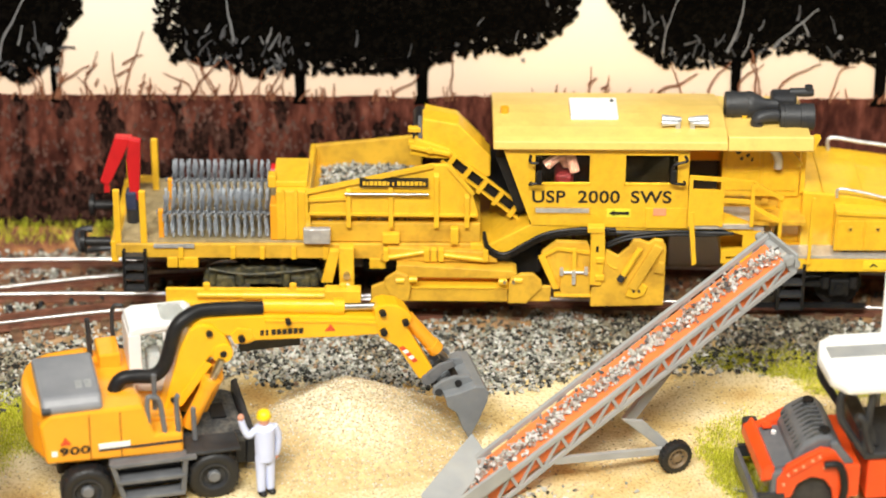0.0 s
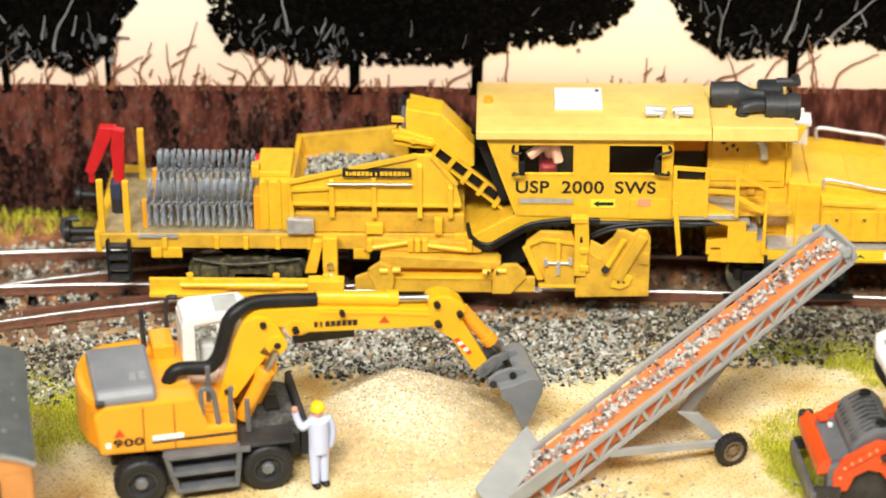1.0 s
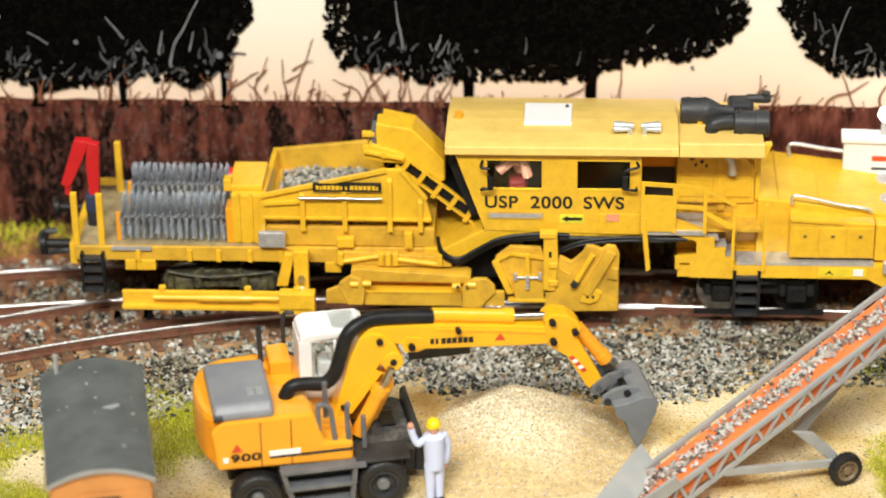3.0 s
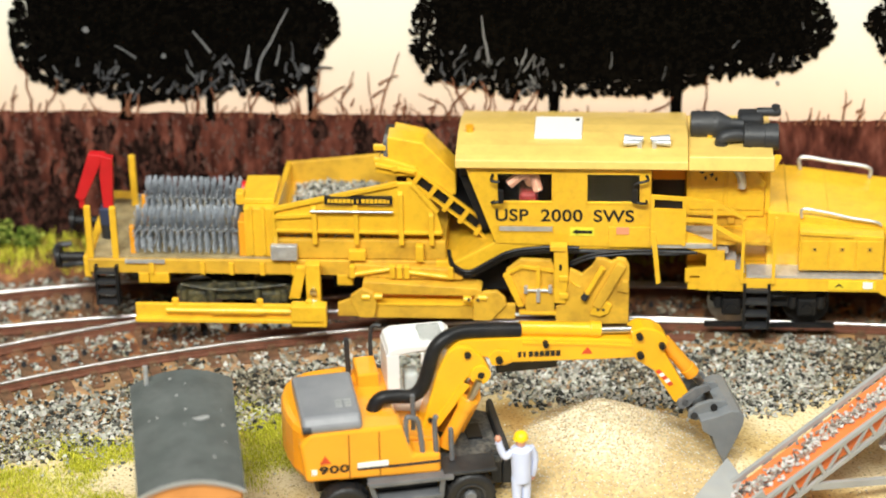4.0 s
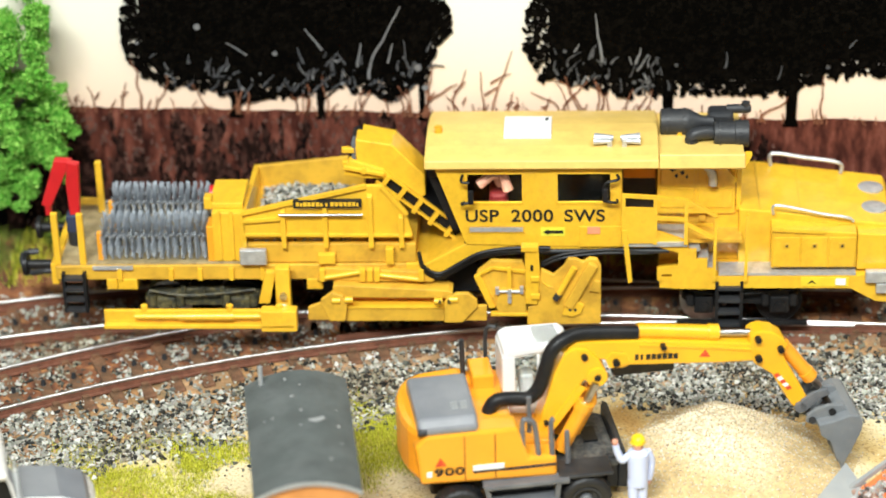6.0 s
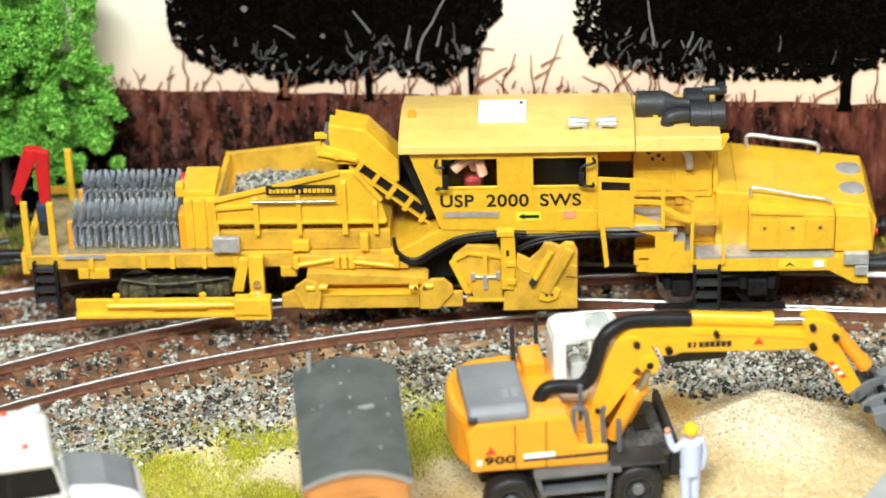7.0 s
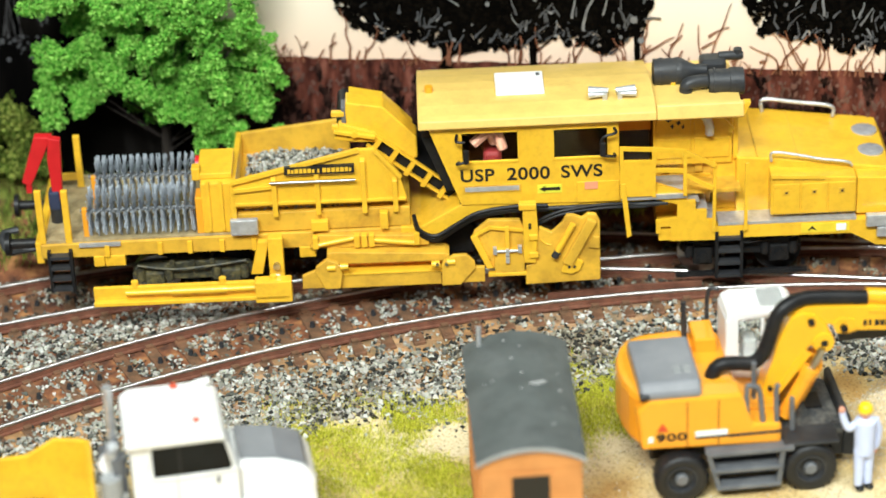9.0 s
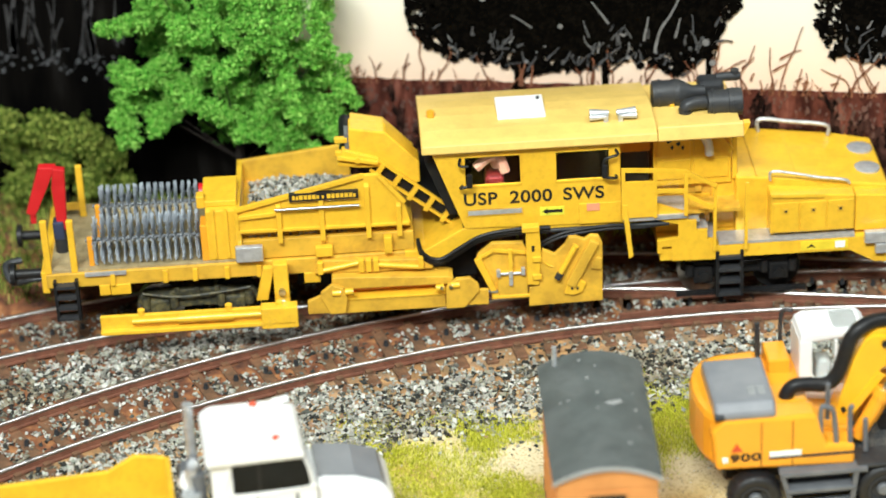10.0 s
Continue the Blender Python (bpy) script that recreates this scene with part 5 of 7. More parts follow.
    part("roof_handrail", tube([(87.6, 11, 34.6), (87.9, 11, 37.6), (95, 11, 36.6), (103, 11, 35.2), (103.4, 11, 32.6)], 0.45, 8), SILVER, eng, "silver handrail")
    part("roof_handrail", tube([(86.9, -12.2, 34.2), (87.2, -12.8, 36.6), (93, -12.8, 35.6), (97, -12.8, 34.6), (103, -12.8, 33.6), (104.4, -12.4, 32.4)], 0.34, 8), SILVER, eng, "silver handrail")
    wk = part("walkway", prism([(62, 18.4), (62, 21.2), (112, 21.4), (112.6, 14.8), (109.5, 15), (104, 18.2)], -17, 17), YEL, T, "yellow end frame with grey walkway")
    part("walkway_plate", box(75, 105, -16.9, -11.6, 21.4, 22.0), SILVER, wk)
    part("step_plate", box(107, 112.4, -18.4, -16.8, 20.2, 23), SILVER, wk, "silver step plate", bevel=0.2)
    part("step_plate", box(109.4, 112.4, -18.4, -16.8, 17.6, 20), SILVER, wk, bevel=0.2)
    part("label_plate", box(93, 103.5, -17.2, -17, 18.8, 21), mat("label_amber", (0.8, 0.6, 0.03), 0.5), wk)
    part("label_patch", box(100.6, 102.8, -17.35, -17.2, 19.2, 20.8), WHITE, wk)
    part("label_arrow", prism([(94.4, 19.4), (95.4, 20.4), (96.4, 19.4), (95.4, 19.9)], -17.35, -17.2), INK, wk)
    part("tail_lamp", rod((114, -10, 24), (115, -10, 24), 0.9), RED, eng)
    # main frame gooseneck under the cab
    part("gooseneck", prism([(6, 20.5), (6, 24.2), (10.5, 24.2), (19, 29), (62, 29), (62, 27), (22, 26.4), (14, 21)], -16.2, 13.5), YEL, T, bevel=0.3)
    part("hose_rail", rod((33, -16.8, 27.6), (64, -16.8, 27.6), 0.5), DGREY, T, smooth=True)
    for dz, dy in ((0, 0), (0.9, -0.5), (-0.7, 0.4)):
        part("hose", tube([(9, -17 + dy, 27 + dz), (10, -17.6 + dy, 23.6 + dz), (13.5, -17.8 + dy, 22 + dz), (18, -17.6 + dy, 24.4 + dz), (23, -17.4 + dy, 27 + dz), (30.5, -17.2 + dy, 28 + dz), (38, -17 + dy, 27.8 + dz)], 0.42), BLACK, T, "black hydraulic hose", smooth=True)
    for dz in (0, -0.8):
        part("hose", tube([(36, -17.4, 25 + dz), (41, -17.6, 27.2 + dz), (50, -17.2, 28.1 + dz), (58, -16.8, 27.8 + dz), (64, -16.4, 28.2 + dz)], 0.38), BLACK, T, smooth=True)
    # side plough bar
    sb = part("shoulder_blade", box(-61, -18.6, -23.6, -22.6, 13.0, 16.6), YEL, T, "long yellow shoulder plough folded along the side", bevel=0.2)
    part("blade_foot", box(-61, -18.6, -25, -23.5, 12.6, 13.6), YEL, sb, bevel=0.2)
    part("blade_tube", rod((-54, -24.2, 15.4), (-24, -24.2, 15.4), 0.65), YEL, sb, smooth=True)
    part("blade_tube", rod((-44, -24.2, 15.4), (-32, -24.2, 15.4), 0.9), YEL, sb, smooth=True)
    for x in (-52, -33, -22):
        part("blade_bolt", rod((x, -23, 16.4), (x, -23, 17.6), 0.8), YEL, sb)
    part("blade_end", box(-26, -18, -25, -22, 11.8, 17), YEL, sb, bevel=0.3)
    part("lift_post", box(-22.9, -19.6, -20.4, -18, 14, 25.2), YEL, T, bevel=0.3)
    part("lift_link", prism([(-27, 16), (-24.4, 16), (-22.6, 24), (-25, 24)], -19.6, -18), YEL, T, bevel=0.2)
    part("lift_pin", rod((-21.2, -21.4, 18.6), (-21.2, -20.4, 18.6), 0.8), STEEL, T)
    part("lift_pin", rod((-21.2, -21.6, 15.6), (-21.2, -20.6, 15.6), 0.9), WHITE, T)
    # centre plough
    cp = part("plough", prism([(-10.4, 18.6), (-10.2, 20.4), (-9.0, 20.6), (15.4, 19.2), (16.4, 18.6), (15.6, 17.3), (-9.2, 17.6)], -19.6, -15), YEL_D, T, "centre plough with bent yellow wing plates", bevel=0.2)
    part("plough_beam", box(-7.6, 14.4, -20.0, -18.4, 11.7, 15.2), YEL_D, cp, bevel=0.25)
    part("plough_lip", box(-7.8, 14.6, -20.2, -17, 15.0, 15.5), YEL, cp, bevel=0.1)
    part("plough_back", box(-8.6, 14.8, -17.0, -16.2, 13, 18.4), ORA, cp)
    part("wing", prism([(-12.9, 16.8), (-12.8, 18.0), (-10.3, 19.9), (-7.8, 18.9), (-7.0, 16.3), (-7.6, 12.6), (-11.0, 12.6)], -21.6, -20.4), YEL_D, cp, bevel=0.22)
    part("wing_tip", prism([(-15.8, 15.8), (-12.6, 17.1), (-11.0, 12.6), (-15.9, 12.6)], -21.0, -20.0), YEL_D, cp, bevel=0.18)
    part("wing", prism([(14.4, 12.2), (14.6, 17.4), (15.0, 18.2), (17.1, 19.5), (19.9, 19.6), (21.7, 17.8), (21.9, 16.1), (18.5, 12.2)], -21.6, -20.4), YEL_D, cp, bevel=0.22)
    part("wing_tip", prism([(21.2, 16.2), (23.9, 16.1), (23.8, 12.4), (18.0, 12.4)], -21.0, -20.0), YEL_D, cp, bevel=0.18)
    for x, z in ((-9.4, 17.8), (-6.6, 18.0), (13.2, 17.6), (16.6, 18.0)):
        part("wing_hinge", rod((x - 0.9, -21.4, z), (x + 0.9, -21.4, z), 0.75), YEL, cp, smooth=True)
    for x in (13.6, 15.6):
        part("hinge_bolt", rod((x, -22.2, 17.8), (x, -21.4, 17.8), 0.4), STEEL, cp)
    # profile plate and blade below the cab
    fp = part("profile_plate", prism([(21.2, 21.5), (21.9, 23.6), (25.0, 26.2), (31.8, 26.0), (32.9, 23.6), (32.7, 14.2), (26.5, 14.3), (24.1, 15.3)], -18.6, -17.4), YEL_D, T, bevel=0.2)
    part("plate_box", prism([(25.9, 14.8), (26.2, 19.4), (32.6, 19.2), (32.6, 12.8), (26.6, 12.9)], -19.6, -18.3), YEL_D, fp, bevel=0.25)
    part("plate_foot", box(24.6, 33, -19.8, -18.2, 12.8, 13.6), YEL, fp, bevel=0.15)
    part("plate_wing", prism([(21.0, 22.6), (22.4, 23.4), (25.8, 14.8), (24.4, 14.6)], -19.6, -18.4), YEL, fp, bevel=0.2)
    part("plate_rim", bar((21.6, -18.9, 22.6), (25.2, -18.9, 24.6), 0.7, 0.6), YEL, fp)
    part("plate_rim", bar((25.2, -18.9, 24.6), (32.4, -18.9, 23.6), 0.7, 0.6), YEL, fp)
    part("plate_pin", bar((28.9, -19.6, 17.4), (28.9, -19.6, 25.0), 0.9, 0.9), YEL, fp)
    for x, z in ((26.2, 19.4), (28.9, 19.0), (31.6, 19.6), (28.9, 17.2)):
        part("plate_lug", box(x - 0.4, x + 0.4, -20.4, -19.4, z - 0.8, z + 0.8), SILVER, fp)
    part("plate_rod", rod((26, -20.0, 19.2), (31.8, -20.0, 19.2), 0.3), SILVER, fp)
    bl = part("blade", prism([(32.7, 10.5), (32.9, 15.2), (35.0, 15.8), (35.4, 22.1), (36.0, 24.6), (38.6, 23.2), (40.9, 25.4), (41.8, 27.2), (43.4, 27.2), (45.2, 26.4), (46.5, 27.4), (48.3, 27.1), (49.1, 25.4), (49.0, 10.9)], -19.8, -18.6), YEL_D, T, "large yellow side blade", bevel=0.22)
    part("blade_arm", bar((41.8, -20.3, 15.4), (47.4, -20.3, 26.2), 2.3, 1.2, None, (0, 1, 0)), YEL_D, bl, bevel=0.3)
    part("blade_ram", rod((39.6, -20.5, 18.6), (43.2, -20.5, 25.4), 0.7), YEL, bl, smooth=True)
    part("ram_end", rod((39.0, -20.7, 17.6), (39.8, -20.7, 18.9), 0.8), DGREY, bl)
    part("blade_boss", prism([(40.4, 13.4), (41.2, 15.8), (43.4, 17.2), (45.4, 15.8), (44.6, 13.6), (42.6, 12.8)], -20.4, -19.7), YEL, bl, bevel=0.3)
    for x in (42.2, 43.4):
        part("boss_bolt", rod((x, -20.6, 14.8), (x, -20.3, 14.8), 0.3), DGREY, bl)
    part("blade_notch", prism([(46.4, 19.4), (48.9, 19.0), (48.9, 21.8), (47.6, 22.0)], -20.4, -19.7), YEL_D, bl, bevel=0.15)
    part("blade_scar", tube([(36.2, -19.9, 21.6), (37.2, -19.95, 20.6), (38.4, -19.9, 20.2)], 0.16, 6), YEL, bl)
    part("guide_post", prism([(32.4, 16.2), (32.4, 30.6), (35.4, 30.4), (35.7, 23.8), (35.0, 16.0)], -20.4, -18.8), YEL, T, bevel=0.25)
    part("guide_cap", box(31.6, 35.4, -20.8, -18.6, 29.4, 30.8), YEL, T, bevel=0.2)
    part("guide_eye", box(33.6, 34.2, -20.5, -20.3, 24.6, 26.0), BLACK, T)
    for z in (17.6, 22.0):
        part("guide_clip", box(33.6, 35.6, -20.9, -20.2, z, z + 1.3), YEL, T, bevel=0.2)
    # bogies
    def bogie(xc, label, dark, wheels):
        b = part("bogie", prism([(xc - 13.5, 13.4), (xc - 12.6, 15.2), (xc - 2, 16.2), (xc + 2, 16.2), (xc + 12.6, 15.2), (xc + 13.5, 13.4), (xc + 9, 9.8), (xc + 3.4, 12), (xc - 3.4, 12), (xc - 9, 9.8)], -12.6, -10.4), dark, T, label, bevel=0.3)
        part("bogie_frame", box(xc - 3, xc + 3, -10.4, 11, 12, 16), dark, b)
        for dx in (-8.4, 8.4):
            part("axle_box", box(xc + dx - 2.2, xc + dx + 2.2, -13.8, -12.4, 10, 14.4), dark, b, bevel=0.5)
            part("axle_cap", rod((xc + dx, -14.4, 12), (xc + dx, -13.6, 12), 1.2), dark, b, smooth=True)
            part("spring", box(xc + dx - 3, xc + dx + 3, -13.2, -12.2, 14.2, 15.6), dark, b, bevel=0.2)
            for y in (-8.6, 8.6):
                part("wheel", lathe([(y - 1.3, 4.9), (y - 1.2, 5.3), (y + 1.2, 5.3), (y + 1.3, 4.9)], (xc + dx, 0, 11.3), "y", 28), STEEL if dx < 0 and y < 0 else BLACK, b, "steel wheel", smooth=True)
        for dx in (-4.4, 0, 4.4):
            part("bogie_rib", box(xc + dx - 0.5, xc + dx + 0.5, -13.2, -12.5, 12.2, 16.8), dark, b, bevel=0.12)
        for dx in (-11.4, -5.2, 5.2, 11.4):
            part("spring_coil", lathe([(12.2, 0.9), (13, 1.1), (13.6, 0.9), (14.4, 1.1), (15.2, 0.9)], (xc + dx, -13.4, 0), "z", 10), dark, b, smooth=True)
        part("brake_pipe", tube([(xc - 12, -14, 16.4), (xc - 4, -14.2, 15.2), (xc + 5, -14.2, 15.8), (xc + 12, -14, 16.6)], 0.3, 6), dark, b, smooth=True)
        part("brake_beam", box(xc - 5, xc + 5, -13.4, -12, 12.4, 13.4), dark, b)
    bogie(-40.2, "weathered olive-black bogie", mat("weathered_bogie", (0.03, 0.03, 0.02), 0.55, var=0.4, scale=300, dirt=(0.26, 0.21, 0.07), dirt_amt=0.8, dscale=420, bump=0.4), True)
    bogie(80.4, "black bogie", BLACK, False)
    part("bogie_rail", box(66, 95, -14, -13, 7.2, 8.2), BLACK, T)
    part("underside", box(-62, -22, -10, 10, 17.5, 20.4), BLACK, T)
    part("tank", box(-18, 22, -9, 10, 13, 20.6), BLACK, T, bevel=0.6)
    part("rear_tank", rod((50, 2, 22), (66, 2, 22), 3.2), DGREY, T, smooth=True)
    part("drawbar", box(20, 66, -1.5, 1.5, 22, 27), BLACK, T)


build_train()


# ---- wheeled excavator ----
def dish(profile, bm=None, seg=28):
    """Open turned surface round the y axis: profile of (along, radius)."""
    bm = bm or bmesh.new()
    rings = [[bm.verts.new((r * math.cos(2 * math.pi * k / seg), d, r * math.sin(2 * math.pi * k / seg))) for k in range(seg)] for d, r in profile]
    for A, B in zip(rings, rings[1:]):
        for k in range(seg):
            bm.faces.new((A[k], A[(k + 1) % seg], B[(k + 1) % seg], B[k]))
    return bm


def wheel(parent, x, y, z, r, w, rimr, side=-1, rim_mat=None):
    h, s = w / 2, side
    ty = part("wheel", dish([(-h * 0.9, rimr), (-h, r * 0.72), (-h * 0.94, r * 0.9), (-h * 0.78, r * 0.98), (-h * 0.5, r), (h * 0.5, r), (h * 0.78, r * 0.98), (h * 0.94, r * 0.9), (h, r * 0.72), (h * 0.9, rimr)], seg=36), RUBBER, parent, "black rubber tyre", smooth=True)
    ty.location = (x * MM, y * MM, z * MM)
    bm = bmesh.new()
    for k in range(22):
        a = 2 * math.pi * k / 22
        for t in (-1, 1):
            bar((r * math.cos(a), t * h * 0.15, r * math.sin(a)), (r * math.cos(a + 0.1), t * h * 0.85, r * math.sin(a + 0.1)), 0.28, 0.045 * r, bm)
    part("tread", bm, RUBBER, ty)
    part("rim", dish([(s * h * 0.86, rimr * 1.06), (s * h * 1.02, rimr * 1.04), (s * h * 1.02, rimr * 0.92), (s * h * 0.78, rimr * 0.84), (s * h * 0.55, rimr * 0.78), (s * h * 0.5, rimr * 0.2)]), rim_mat or DGREY, ty, "dark grey dished wheel rim", smooth=True)
    part("rim_back", dish([(-s * h * 0.9, rimr), (-s * h * 0.8, 0.1)]), DGREY, ty)
    part("hub", lathe(sorted([(s * h * 0.5, rimr * 0.44), (s * h * 0.92, rimr * 0.42), (s * h * 1.0, rimr * 0.34)], key=lambda q: q[0] * s), (0, 0, 0), "y", 18), rim_mat or GREY, ty, bevel=0.08)
    bm = bmesh.new()
    for k in range(8):
        a = 2 * math.pi * k / 8
        rod((rimr * 0.62 * math.cos(a), s * h * 0.5, rimr * 0.62 * math.sin(a)), (rimr * 0.62 * math.cos(a), s * h * 0.68, rimr * 0.62 * math.sin(a)), 0.16, None, 6, bm)
    part("wheel_nuts", bm, DGREY, ty)
    return ty


def build_excavator():
    E = thing("excavator", "amber wheeled excavator digging at a sand heap", "excavator", -62.6, 498, 0, 14)
    for x in (13.0, -12.8):
        wheel(E, x, -13.4, 5.2, 5.3, 4.6, 3.0)
        wheel(E, x, 11.5, 5.2, 5.3, 4.6, 3.0, 1)
    ch = part("chassis", box(-18, 18, -8, 8, 5.5, 10.4), DGREY, E, "dark grey chassis", bevel=0.6)
    part("axle", rod((13, -11, 5.2), (13, 10, 5.2), 1.4), DGREY, ch)
    part("axle", rod((-12.8, -11, 5.2), (-12.8, 10, 5.2), 1.4), DGREY, ch)
    part("mudguard", box(7.4, 18.6, -15.6, -9, 10.8, 11.6), DGREY, ch, bevel=0.3)
    part("front_deck", prism([(8, 9), (8, 10.8), (19, 10.6), (21, 9.8), (21, 8.4)], -8.8, 10), DUSTY, ch, bevel=0.4)
    part("deck_recess", box(15, 18, -2, 3.5, 10.4, 11.1), BLACK, ch)
    part("support_blade", prism([(20.8, 3.2), (21.2, 11.6), (22.4, 12), (23.4, 8), (23.2, 3)], -8.6, 11.5), DGREY, ch, "dark support blade", bevel=0.4)
    part("blade_frame", box(18.5, 20.8, -8.6, -7.2, 3.4, 11.0), DGREY, ch, bevel=0.3)
    st = part("step_frame", bar((-7.8, -15.8, 11.6), (-5.6, -15.8, 3.4), 1.0, 1.0), GREY, E, "grey access steps")
    part("step_frame_side", bar((7.2, -15.8, 11), (6.4, -15.8, 3.0), 1.0, 1.0), GREY, st)
    for z, x0, x1 in ((11.2, -8, 9.4), (7.2, -7, 7), (3.2, -6, 6.8)):
        part("step", box(x0, x1, -16.6, -13.2, z - 0.6, z + 0.3), GREY, st, bevel=0.15)
    part("tool_box", box(-6, 6.5, -13.2, -9, 3.8, 10.4), DGREY, st)
    # superstructure
    up = part("superstructure", prism([(-20.6, 12.2), (7.2, 11.2), (7.2, 15.8), (1.6, 16.2), (-0.6, 23.4), (-19.2, 23.5), (-21.6, 21)], -14.3, -8.5), ORA, E, "amber engine housing", bevel=0.7)
    plan = [(-8, -13.6), (-18.4, -14.2), (-20.8, -12.6), (-22.4, -9.5), (-23.3, -5.5), (-23.6, -1), (-23.2, 3), (-22, 6.6), (-20, 9.4), (-17, 11), (-8, 12)]
    part("counterweight", prism(plan, 12, 24.0, "z"), ORA, up, bevel=1.5)
    part("centre_housing", prism([(-9, 11.6), (-9, 22.6), (-1, 22.2), (0.5, 17), (8, 16), (8, 11.2)], -8.5, 12), ORA, up, bevel=0.5)
    part("housing_block", box(-7, -2.4, 4, 11.8, 21, 25.4), ORA, up, bevel=0.4)
    hood = part("engine_hood", prism([(-14, 23.2), (-14.2, 24.6), (-12.4, 26.6), (3.0, 27.4), (4.0, 25.2), (4, 23.4)], -20.8, -8.6, "x"), HOOD, up, "pale grey engine hood", bevel=0.9)
    for k in range(3):
        for j in range(2):
            part("hood_mark", box(-13.4 + 1.9 * j, -12 + 1.9 * j, -10.2 + 1.0 * k, -9.6 + 1.0 * k, 26.6 + 0.05 * k, 26.95 + 0.05 * k), CONV, hood)
    part("hood_hinge", rod((-20.8, -13.6, 24.2), (-19, -13.6, 24.2), 0.8), DGREY, hood, smooth=True)
    for x in (-11.6, -5.4):
        part("panel_gap", box(x - 0.12, x + 0.12, -14.42, -14.2, 12.2, 22.6), mat("shadow_gap", (0.25, 0.09, 0.005), 0.6), up)
    part("decal", box(-10.0, -3.6, -14.55, -14.25, 14.5, 15.7), WHITE, up, "white stripe decal", bevel=0.1)
    part("decal_line", box(-3.4, 7, -14.5, -14.25, 13.9, 14.4), DGREY, up)
    part("decal_edge", box(-10.0, -1.5, -14.5, -14.25, 14.0, 14.4), DGREY, up)
    words("900", -17.9, -14.5, 14.1, 2.4, up, INK, stretch=1.75)
    part("decal_end", box(-19.4, -18.3, -14.5, -14.25, 14.0, 15.2), WHITE, up)
    part("warning_triangle", prism([(-17.6, 16.4), (-15.4, 16.4), (-16.5, 18.2)], -14.55, -14.25), STRIPE, up)
    part("exhaust_stack", rod((-8.2, 9, 23), (-8.4, 9, 31.5), 0.55), DGREY, E, smooth=True)
    for pts in ([(0.4, -13.6, 16), (0.3, -13.6, 24), (1.4, -13.6, 24.6), (2.8, -13.4, 23.2), (3.6, -13.2, 16)], [(6.4, -13.2, 15.5), (6.2, -13.2, 23), (6.8, -13, 24)], [(10, -11, 12), (9.8, -11, 19.5)], [(2.2, -10.6, 20), (2.2, -10.6, 28)]):
        part("handrail", tube(pts, 0.55, 8), GREY, E, "grey handrail", smooth=True)
    # cab on the far side
    cab = part("cab", prism([(-1, 29.8), (-0.6, 31.6), (1, 32.4), (12, 32.2), (13.4, 31)], 2, 11.4), WHITE, E, "white operator cab", bevel=0.5)
    part("cab_roof_hatch", box(6.2, 11, 3.4, 9.6, 32.2, 32.7), GLASS, cab, "clear roof hatch")
    part("cab_base", box(-0.8, 12.6, 2.2, 11.2, 16, 19.5), WHITE, cab, bevel=0.3)
    for x0, x1 in ((-1, 1.6), (12.2, 13.2)):
        for y in (2, 10.4):
            part("cab_pillar", box(x0, x1, y, y + 1, 18.5, 30.4), WHITE, cab, bevel=0.2)
    part("cab_rear_panel", box(-1, -0.2, 3, 10.4, 19, 30.4), WHITE, cab)
    w = part("side_window", box(1.6, 12.2, 2.3, 2.6, 19.5, 30), GLASS, cab, "clear side window")
    w.visible_shadow = False
    part("window_bar", box(6.2, 6.7, 2.0, 2.8, 19.5, 30), WHITE, cab)
    part("seat", box(3.0, 6, 4.8, 8.6, 18, 24), CONV, cab, bevel=0.6)
    part("mirror", tube([(-0.4, 12, 22), (-2.6, 13, 23), (-2.6, 13, 31), (-0.6, 12, 32)], 0.45), DGREY, cab)
    # boom, stick and bucket
    bo = part("boom", prism([(3.6, 13), (5.4, 18.8), (8.2, 29.1), (10.6, 34.0), (12.6, 35.0), (15.4, 34.3), (17.7, 31.9), (19.3, 28.6), (18.8, 26.4), (16.9, 25.7), (14.6, 27.2), (7.9, 17.8), (7.1, 12.5)], -5.0, 0.4), BOOMY, E, "two-piece yellow digging boom", bevel=0.45)
    part("boom_lug", rod((17.2, -5.5, 27.9), (17.2, 0.8, 27.9), 2.2, None, 24), BOOMY, bo, bevel=0.2)
    part("boom_web", prism([(6.6, 17.0), (8.4, 16.6), (15.0, 25.6), (13.4, 26.6)], -5.25, -4.9), BOOMY, bo, bevel=0.1)
    part("upper_boom", prism([(10.9, 34.6), (13.2, 36.0), (26, 35.0), (41, 32.9), (50.3, 31.6), (52.2, 29.8), (51.7, 27.4), (43.4, 27.8), (31.6, 28.8), (24.2, 29.4), (22.6, 28.8), (20.6, 29.4), (19.6, 31.0), (17, 31.6)], -4.3, -0.3), BOOMY, bo, bevel=0.4)
    part("boom_flange", prism([(26.2, 34.2), (41, 32.2), (49.6, 30.6), (49.6, 29.9), (41, 31.5), (26.2, 33.5)], -4.55, -4.2), BOOMY, bo, bevel=0.12)
    part("link_plate", prism([(19.0, 31.6), (20.4, 33.0), (23.4, 32.4), (24.0, 30.6), (22.4, 29.2), (19.8, 29.4)], -4.7, -4.2), BOOMY, bo, bevel=0.15)
    part("cylinder_shield", box(21.6, 34.4, 0.4, 2.2, 24.4, 27.2), DGREY, bo, bevel=0.2)
    part("arm_ram", rod((26.0, -2.2, 36.2), (42.6, -2.2, 33.9), 1.55, None, 18), BOOMY, bo, smooth=True)
    part("ram_collar", rod((40.6, -2.2, 34.2), (42.9, -2.2, 33.9), 1.75, None, 18), BOOMY, bo, bevel=0.1)
